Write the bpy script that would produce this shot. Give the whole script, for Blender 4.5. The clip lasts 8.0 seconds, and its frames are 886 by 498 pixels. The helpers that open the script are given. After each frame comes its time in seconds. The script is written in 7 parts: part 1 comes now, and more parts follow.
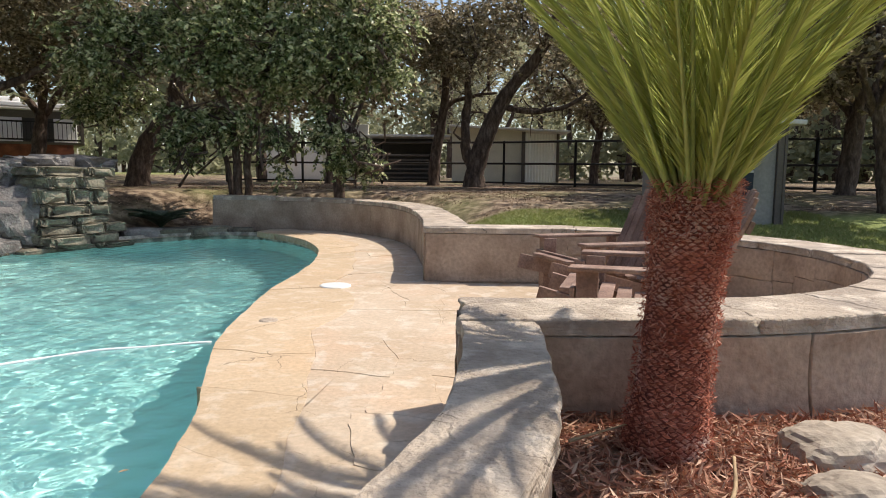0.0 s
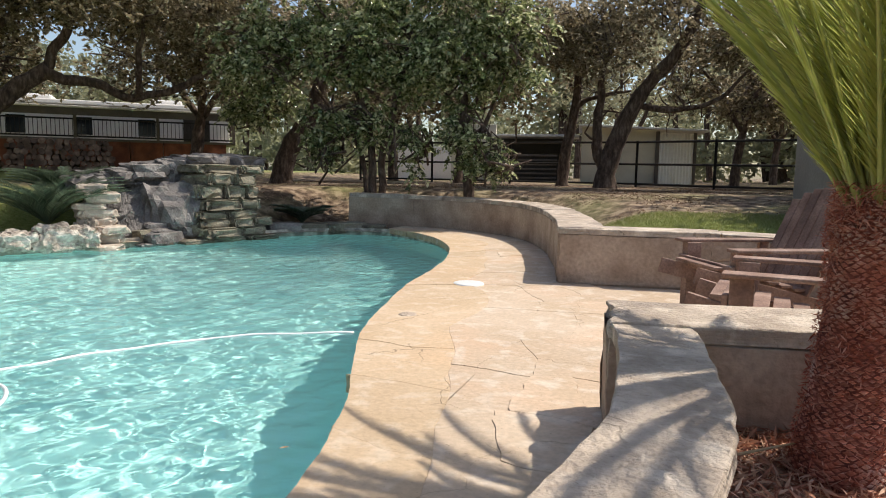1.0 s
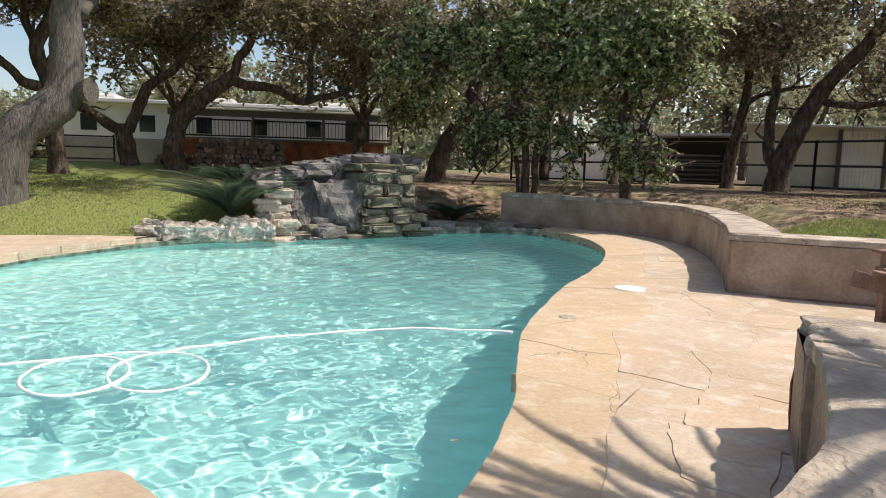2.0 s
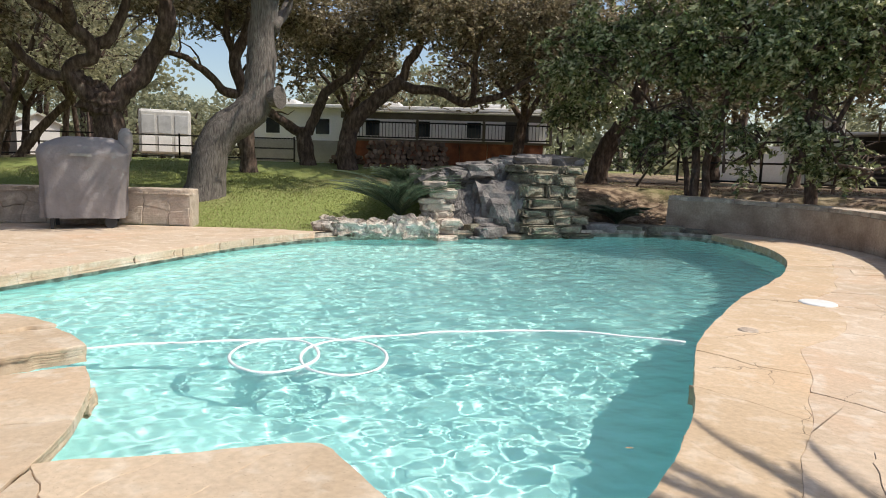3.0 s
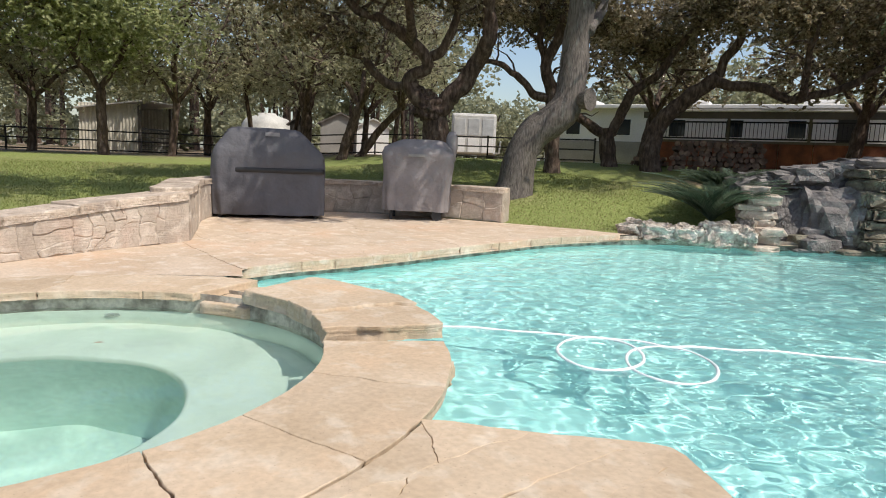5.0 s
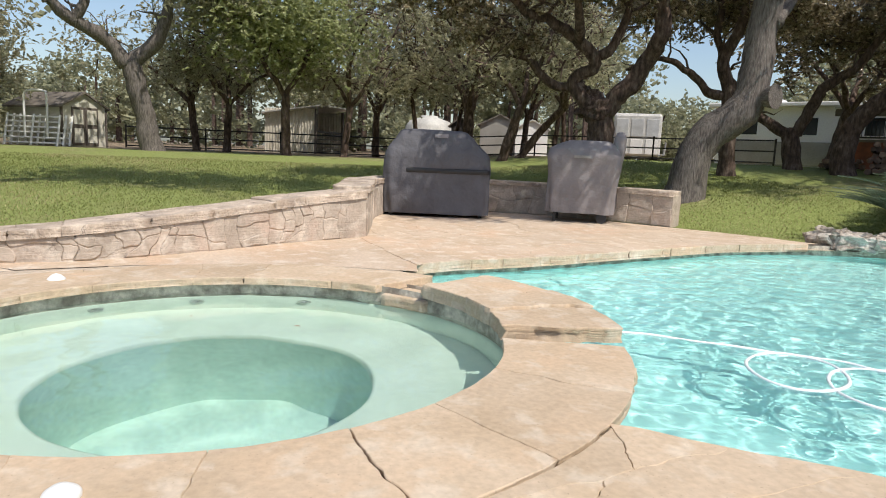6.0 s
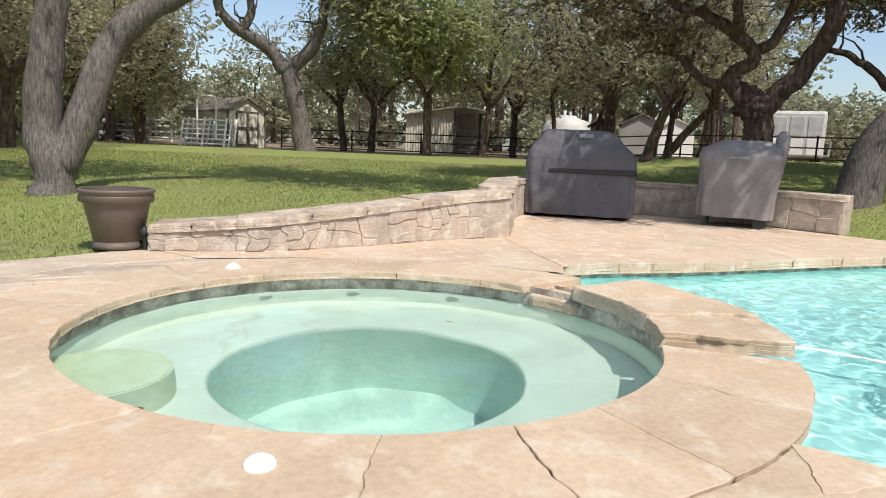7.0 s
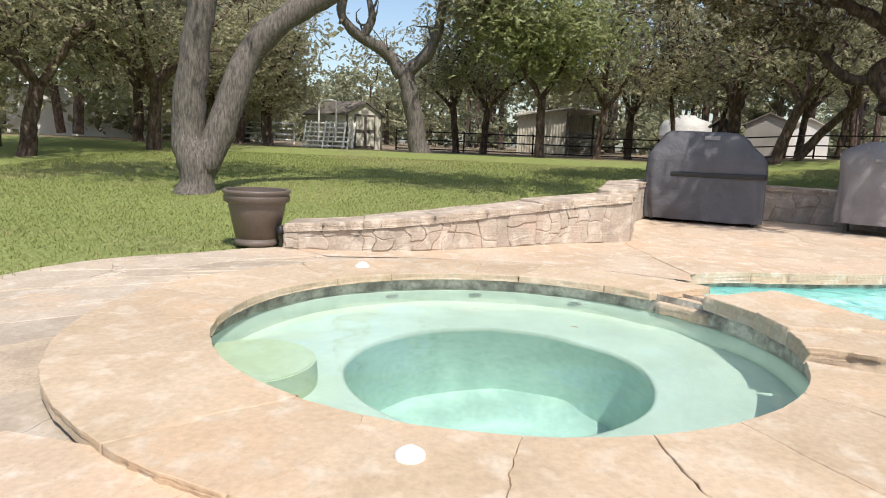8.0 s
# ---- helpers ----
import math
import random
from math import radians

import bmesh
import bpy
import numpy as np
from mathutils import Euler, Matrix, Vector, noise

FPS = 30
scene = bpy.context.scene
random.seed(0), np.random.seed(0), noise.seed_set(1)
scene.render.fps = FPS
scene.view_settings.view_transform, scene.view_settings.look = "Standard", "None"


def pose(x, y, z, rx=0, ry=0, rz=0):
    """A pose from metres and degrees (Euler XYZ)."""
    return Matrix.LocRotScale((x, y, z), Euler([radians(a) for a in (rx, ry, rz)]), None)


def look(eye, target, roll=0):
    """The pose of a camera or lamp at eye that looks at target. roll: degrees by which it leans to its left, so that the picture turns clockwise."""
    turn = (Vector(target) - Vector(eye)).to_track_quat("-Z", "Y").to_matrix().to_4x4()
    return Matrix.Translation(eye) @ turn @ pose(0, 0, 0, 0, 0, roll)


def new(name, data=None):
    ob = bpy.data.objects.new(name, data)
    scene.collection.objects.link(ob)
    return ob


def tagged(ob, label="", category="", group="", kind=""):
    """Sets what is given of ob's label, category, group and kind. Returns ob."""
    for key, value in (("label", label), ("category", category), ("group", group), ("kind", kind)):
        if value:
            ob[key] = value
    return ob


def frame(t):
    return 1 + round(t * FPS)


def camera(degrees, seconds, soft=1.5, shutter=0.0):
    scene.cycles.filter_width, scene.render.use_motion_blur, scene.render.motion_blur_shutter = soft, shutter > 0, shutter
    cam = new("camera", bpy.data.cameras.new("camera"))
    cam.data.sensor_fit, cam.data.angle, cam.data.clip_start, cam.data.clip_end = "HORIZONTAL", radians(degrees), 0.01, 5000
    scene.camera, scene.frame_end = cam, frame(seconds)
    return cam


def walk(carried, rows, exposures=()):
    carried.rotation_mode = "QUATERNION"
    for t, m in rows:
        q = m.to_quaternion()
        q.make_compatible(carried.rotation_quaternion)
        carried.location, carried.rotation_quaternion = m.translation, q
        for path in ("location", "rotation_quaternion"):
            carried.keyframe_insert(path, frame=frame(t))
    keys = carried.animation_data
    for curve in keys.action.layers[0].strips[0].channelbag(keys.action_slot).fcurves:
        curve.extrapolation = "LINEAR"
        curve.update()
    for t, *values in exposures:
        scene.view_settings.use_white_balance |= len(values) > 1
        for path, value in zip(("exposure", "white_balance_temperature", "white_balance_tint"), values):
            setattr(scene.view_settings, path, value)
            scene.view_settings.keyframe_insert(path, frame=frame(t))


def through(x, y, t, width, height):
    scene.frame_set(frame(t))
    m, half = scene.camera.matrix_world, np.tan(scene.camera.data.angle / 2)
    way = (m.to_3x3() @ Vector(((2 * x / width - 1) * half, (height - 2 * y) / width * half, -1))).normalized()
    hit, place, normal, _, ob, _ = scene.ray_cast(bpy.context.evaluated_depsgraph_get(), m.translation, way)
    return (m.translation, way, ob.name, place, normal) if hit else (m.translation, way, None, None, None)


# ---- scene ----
cam = camera(68.1, 8.0, soft=1.0)
PATH = [
    (0, (-0.818, -0.526, 1.054), (-0.85, 1.461, 0.83), 0.4),
    (0.5, (-0.876, -0.54, 1.053), (-1.073, 1.438, 0.827), 0.7),
    (1, (-0.932, -0.554, 1.049), (-1.331, 1.392, 0.821), 0.9),
    (1.5, (-1.001, -0.573, 1.052), (-1.609, 1.318, 0.818), 1.1),
    (2.8, (-1.114, -0.705, 1.067), (-2.247, 0.925, 0.82), 1.7),
    (3, (-1.129, -0.732, 1.069), (-2.338, 0.842, 0.819), 1.7),
    (3.5, (-1.178, -0.802, 1.069), (-2.557, 0.625, 0.812), 2.0),
    (4, (-1.202, -0.869, 1.072), (-2.718, 0.408, 0.81), 2.1),
    (4.5, (-1.23, -0.944, 1.074), (-2.869, 0.171, 0.804), 2.2),
    (6, (-1.291, -1.196, 1.061), (-3.206, -0.699, 0.769), 2.4),
    (6.5, (-1.303, -1.282, 1.047), (-3.26, -0.993, 0.747), 2.5),
    (7, (-1.291, -1.344, 1.053), (-3.265, -1.239, 0.746), 2.4),
    (7.5, (-1.26, -1.42, 1.067), (-3.235, -1.477, 0.754), 2.3),
    (8, (-1.224, -1.488, 1.073), (-3.187, -1.703, 0.756), 2.3),
]
EXPOSURES = [(0, 0.14, 6900, 10), (1.5, 0.12, 6900, 10), (3, 0.08, 6800, 10), (4.5, 0.02, 6700, 10), (6.5, 0.08, 6600, 10), (8, 0.24, 6600, 10)]
walk(cam, [(t, look(eye, target, roll)) for t, eye, target, roll in PATH], EXPOSURES)

# ---- light ----
SUN = Vector((0.32, 0.16, 0.55)).normalized()
world = bpy.data.worlds.new("world")
scene.world = world
world.use_nodes = True
sky = world.node_tree.nodes.new("ShaderNodeTexSky")
sky.sky_type, sky.sun_disc = "NISHITA", False
sky.sun_elevation, sky.sun_rotation = math.asin(SUN.z), math.atan2(SUN.x, SUN.y)
sky.air_density, sky.dust_density, sky.ozone_density = 1.0, 1.5, 1.0
world.node_tree.links.new(sky.outputs[0], world.node_tree.nodes["Background"].inputs[0])
world.node_tree.nodes["Background"].inputs[1].default_value = 0.15
sun_data = bpy.data.lights.new("sun", "SUN")
sun_data.energy, sun_data.angle, sun_data.color = 4.0, radians(0.55), (1.0, 0.95, 0.87)
sun_data.cycles.is_caustics_light = True
sun = new("sun", sun_data)
sun.matrix_world = look(SUN * 60, (0, 0, 0))


# ---- materials ----
def material(name, base, rough=0.8, metal=0.0, tones=(), scale=3.0, fine=40.0, bump=0.3, bump_scale=None, spread=0.1, detail=6.0, distance=0.01, per_object=0.0, span=(0.3, 0.7), stretch=None):
    """A surface with two scales of noise in its colour and a fine relief."""
    m = bpy.data.materials.new(name)
    m.use_nodes = True
    nt = m.node_tree
    n, l = nt.nodes, nt.links
    bsdf = n["Principled BSDF"]
    bsdf.inputs["Roughness"].default_value = rough
    bsdf.inputs["Metallic"].default_value = metal
    geo = n.new("ShaderNodeTexCoord")
    big = n.new("ShaderNodeTexNoise")
    big.inputs["Scale"].default_value, big.inputs["Detail"].default_value = scale, detail
    small = n.new("ShaderNodeTexNoise")
    small.inputs["Scale"].default_value, small.inputs["Detail"].default_value = fine, 8.0
    where = geo.outputs["Object"]
    if stretch:
        fit_to = n.new("ShaderNodeMapping")
        fit_to.inputs["Scale"].default_value = stretch
        l.new(where, fit_to.inputs["Vector"])
        where = fit_to.outputs["Vector"]
    l.new(where, big.inputs["Vector"])
    l.new(where, small.inputs["Vector"])
    ramp = n.new("ShaderNodeValToRGB")
    cols = list(tones) or [tuple(c * (1 - 2 * spread) for c in base), base, tuple(min(1, c * (1 + 1.5 * spread)) for c in base)]
    el = ramp.color_ramp.elements
    el[0].position, el[1].position = span
    el[0].color, el[1].color = (*cols[0], 1), (*cols[-1], 1)
    for i, c in enumerate(cols[1:-1]):
        e = el.new(span[0] + (span[1] - span[0]) * (i + 1) / (len(cols) - 1))
        e.color = (*c, 1)
    l.new(big.outputs["Fac"], ramp.inputs["Fac"])
    hsv = n.new("ShaderNodeHueSaturation")
    val = n.new("ShaderNodeMapRange")
    val.inputs["From Min"].default_value, val.inputs["From Max"].default_value = 0.3, 0.7
    val.inputs["To Min"].default_value, val.inputs["To Max"].default_value = 1 - 1.5 * spread, 1 + 1.5 * spread
    l.new(small.outputs["Fac"], val.inputs["Value"])
    value = val.outputs["Result"]
    if per_object:
        info = n.new("ShaderNodeObjectInfo")
        r = n.new("ShaderNodeMapRange")
        r.inputs["To Min"].default_value, r.inputs["To Max"].default_value = 1 - per_object, 1 + per_object
        l.new(info.outputs["Random"], r.inputs["Value"])
        mul = n.new("ShaderNodeMath")
        mul.operation = "MULTIPLY"
        l.new(value, mul.inputs[0])
        l.new(r.outputs["Result"], mul.inputs[1])
        value = mul.outputs[0]
    l.new(value, hsv.inputs["Value"])
    l.new(ramp.outputs["Color"], hsv.inputs["Color"])
    l.new(hsv.outputs["Color"], bsdf.inputs["Base Color"])
    if bump:
        b = n.new("ShaderNodeBump")
        b.inputs["Strength"].default_value, b.inputs["Distance"].default_value = bump, distance
        if bump_scale:
            rel = n.new("ShaderNodeTexNoise")
            rel.inputs["Scale"].default_value, rel.inputs["Detail"].default_value = bump_scale, 8.0
            l.new(geo.outputs["Object"], rel.inputs["Vector"])
            l.new(rel.outputs["Fac"], b.inputs["Height"])
        else:
            l.new(small.outputs["Fac"], b.inputs["Height"])
        l.new(b.outputs["Normal"], bsdf.inputs["Normal"])
    return m


def flag_material(name, tones, warm, rough=0.8, crack=0.8, per_object=0.06, flake=0.5, scale=1.5, pit=0.12, relief=0.03):
    """Cleft flagstone: drifting tints, chalky patches, specks, hairline cracks and flaked ledges."""
    m = bpy.data.materials.new(name)
    m.use_nodes = True
    n, l = m.node_tree.nodes, m.node_tree.links
    bsdf = n["Principled BSDF"]
    bsdf.inputs["Roughness"].default_value = rough
    co = n.new("ShaderNodeTexCoord").outputs["Object"]

    def noise_fac(sc, detail=6.0, twist=0.0, out="Fac"):
        t = n.new("ShaderNodeTexNoise")
        t.inputs["Scale"].default_value, t.inputs["Detail"].default_value, t.inputs["Distortion"].default_value = sc, detail, twist
        l.new(co, t.inputs["Vector"])
        return t.outputs[out]

    def span(fac, a, b, lo=0.0, hi=1.0):
        t = n.new("ShaderNodeMapRange")
        for nm, x in (("From Min", a), ("From Max", b), ("To Min", lo), ("To Max", hi)):
            t.inputs[nm].default_value = x
        l.new(fac, t.inputs["Value"])
        return t.outputs["Result"]

    def calc(op, a, b):
        t = n.new("ShaderNodeMath")
        t.operation = op
        for i, x in enumerate((a, b)):
            if isinstance(x, float):
                t.inputs[i].default_value = x
            else:
                l.new(x, t.inputs[i])
        return t.outputs[0]

    def blend(fac, a, b):
        t = n.new("ShaderNodeMix")
        t.data_type = "RGBA"
        l.new(fac, t.inputs["Factor"])
        for i, x in ((6, a), (7, b)):
            if isinstance(x, tuple):
                t.inputs[i].default_value = (*x, 1)
            else:
                l.new(x, t.inputs[i])
        return t.outputs[2]

    col = blend(span(noise_fac(scale, 9.0, 0.7), 0.36, 0.64), tones[0], tones[1])
    col = blend(span(noise_fac(scale * 0.7, 4.0, 0.4), 0.5, 0.68), col, warm)
    col = blend(span(noise_fac(6.5, 10.0, 0.3), 0.52, 0.66, 0.0, 0.75), col, tones[2])
    speck = span(noise_fac(85.0, 3.0), 0.66, 0.74, 0.0, 0.45)
    dark = tuple(c * 0.4 for c in tones[0])
    col = blend(speck, col, dark)
    # hairline cracks
    bent = n.new("ShaderNodeVectorMath")
    bent.operation = "MULTIPLY_ADD"
    l.new(noise_fac(4.0, 6.0, 0.0, "Color"), bent.inputs[0])
    bent.inputs[1].default_value = (0.22, 0.22, 0.22)
    l.new(co, bent.inputs[2])
    vor = n.new("ShaderNodeTexVoronoi")
    vor.feature = "DISTANCE_TO_EDGE"
    vor.inputs["Scale"].default_value = 1.15
    l.new(bent.outputs[0], vor.inputs["Vector"])
    line = span(vor.outputs["Distance"], 0.0012, 0.004, 1.0, 0.0)
    line = calc("MULTIPLY", line, span(noise_fac(2.1, 3.0), 0.47, 0.56))
    line = calc("MULTIPLY", line, crack)
    col = blend(line, col, dark)
    info = n.new("ShaderNodeObjectInfo")
    val = calc("MULTIPLY", span(info.outputs["Random"], 0.0, 1.0, 1 - per_object, 1 + per_object), span(noise_fac(34.0, 8.0), 0.3, 0.7, 0.9, 1.1))
    hsv = n.new("ShaderNodeHueSaturation")
    l.new(val, hsv.inputs["Value"])
    l.new(col, hsv.inputs["Color"])
    l.new(hsv.outputs["Color"], bsdf.inputs["Base Color"])
    # flaked layers and grain
    steps = calc("SNAP", noise_fac(3.4, 7.0, 0.5), 0.05)
    high = calc("ADD", calc("MULTIPLY", steps, flake), calc("MULTIPLY", noise_fac(42.0, 8.0), pit))
    high = calc("SUBTRACT", high, calc("MULTIPLY", line, 0.2))
    # thin beds that show where a slab is broken
    beds = n.new("ShaderNodeMapping")
    beds.inputs["Scale"].default_value = (3.0, 3.0, 70.0)
    l.new(co, beds.inputs["Vector"])
    strata = n.new("ShaderNodeTexNoise")
    strata.inputs["Scale"].default_value, strata.inputs["Detail"].default_value = 1.0, 3.0
    l.new(beds.outputs["Vector"], strata.inputs["Vector"])
    high = calc("ADD", high, calc("MULTIPLY", strata.outputs["Fac"], 0.35))
    b = n.new("ShaderNodeBump")
    b.inputs["Strength"].default_value, b.inputs["Distance"].default_value = 0.7, relief
    l.new(high, b.inputs["Height"])
    l.new(b.outputs["Normal"], bsdf.inputs["Normal"])
    return m


def leaf_material(name, tones, rough=0.5, through=0.3):
    """Leaves: each island its own tone, partly letting light through."""
    m = bpy.data.materials.new(name)
    m.use_nodes = True
    n, l = m.node_tree.nodes, m.node_tree.links
    bsdf, out = n["Principled BSDF"], n["Material Output"]
    geo = n.new("ShaderNodeNewGeometry")
    ramp = n.new("ShaderNodeValToRGB")
    el = ramp.color_ramp.elements
    el[0].color, el[1].color = (*tones[0], 1), (*tones[-1], 1)
    for i, c in enumerate(tones[1:-1]):
        el.new((i + 1) / (len(tones) - 1)).color = (*c, 1)
    l.new(geo.outputs["Random Per Island"], ramp.inputs["Fac"])
    l.new(ramp.outputs["Color"], bsdf.inputs["Base Color"])
    bsdf.inputs["Roughness"].default_value = rough
    tr = n.new("ShaderNodeBsdfTranslucent")
    l.new(ramp.outputs["Color"], tr.inputs["Color"])
    mix = n.new("ShaderNodeMixShader")
    mix.inputs[0].default_value = through
    l.new(bsdf.outputs[0], mix.inputs[1])
    l.new(tr.outputs[0], mix.inputs[2])
    l.new(mix.outputs[0], out.inputs["Surface"])
    return m


def water_material(name, tint, wave_scale, strength):
    """Clear water: see-through with a tint, and a rippled mirror that Fresnel drives."""
    m = bpy.data.materials.new(name)
    m.use_nodes = True
    n, l = m.node_tree.nodes, m.node_tree.links
    n.remove(n["Principled BSDF"])
    out = n["Material Output"]
    co = n.new("ShaderNodeTexCoord")
    a = n.new("ShaderNodeTexNoise")
    a.inputs["Scale"].default_value, a.inputs["Detail"].default_value, a.inputs["Distortion"].default_value = wave_scale, 3.0, 0.6
    l.new(co.outputs["Object"], a.inputs["Vector"])
    fine = n.new("ShaderNodeTexNoise")
    fine.inputs["Scale"].default_value, fine.inputs["Detail"].default_value, fine.inputs["Distortion"].default_value = wave_scale * 2.7, 2.0, 0.8
    l.new(co.outputs["Object"], fine.inputs["Vector"])
    waves = n.new("ShaderNodeMath")
    waves.operation = "MULTIPLY_ADD"
    l.new(fine.outputs["Fac"], waves.inputs[0])
    waves.inputs[1].default_value = 0.2
    l.new(a.outputs["Fac"], waves.inputs[2])
    b = n.new("ShaderNodeBump")
    b.inputs["Strength"].default_value, b.inputs["Distance"].default_value = strength, 0.05
    l.new(waves.outputs[0], b.inputs["Height"])
    see = n.new("ShaderNodeBsdfRefraction")
    see.inputs["Color"].default_value, see.inputs["IOR"].default_value, see.inputs["Roughness"].default_value = (*tint, 1), 1.33, 0.0
    gloss = n.new("ShaderNodeBsdfGlossy")
    gloss.inputs["Roughness"].default_value = 0.03
    fres = n.new("ShaderNodeFresnel")
    fres.inputs["IOR"].default_value = 1.33
    mix = n.new("ShaderNodeMixShader")
    for node in (gloss, fres):
        l.new(b.outputs["Normal"], node.inputs["Normal"])
    l.new(fres.outputs[0], mix.inputs[0])
    l.new(see.outputs[0], mix.inputs[1])
    l.new(gloss.outputs[0], mix.inputs[2])
    l.new(mix.outputs[0], out.inputs["Surface"])
    return m


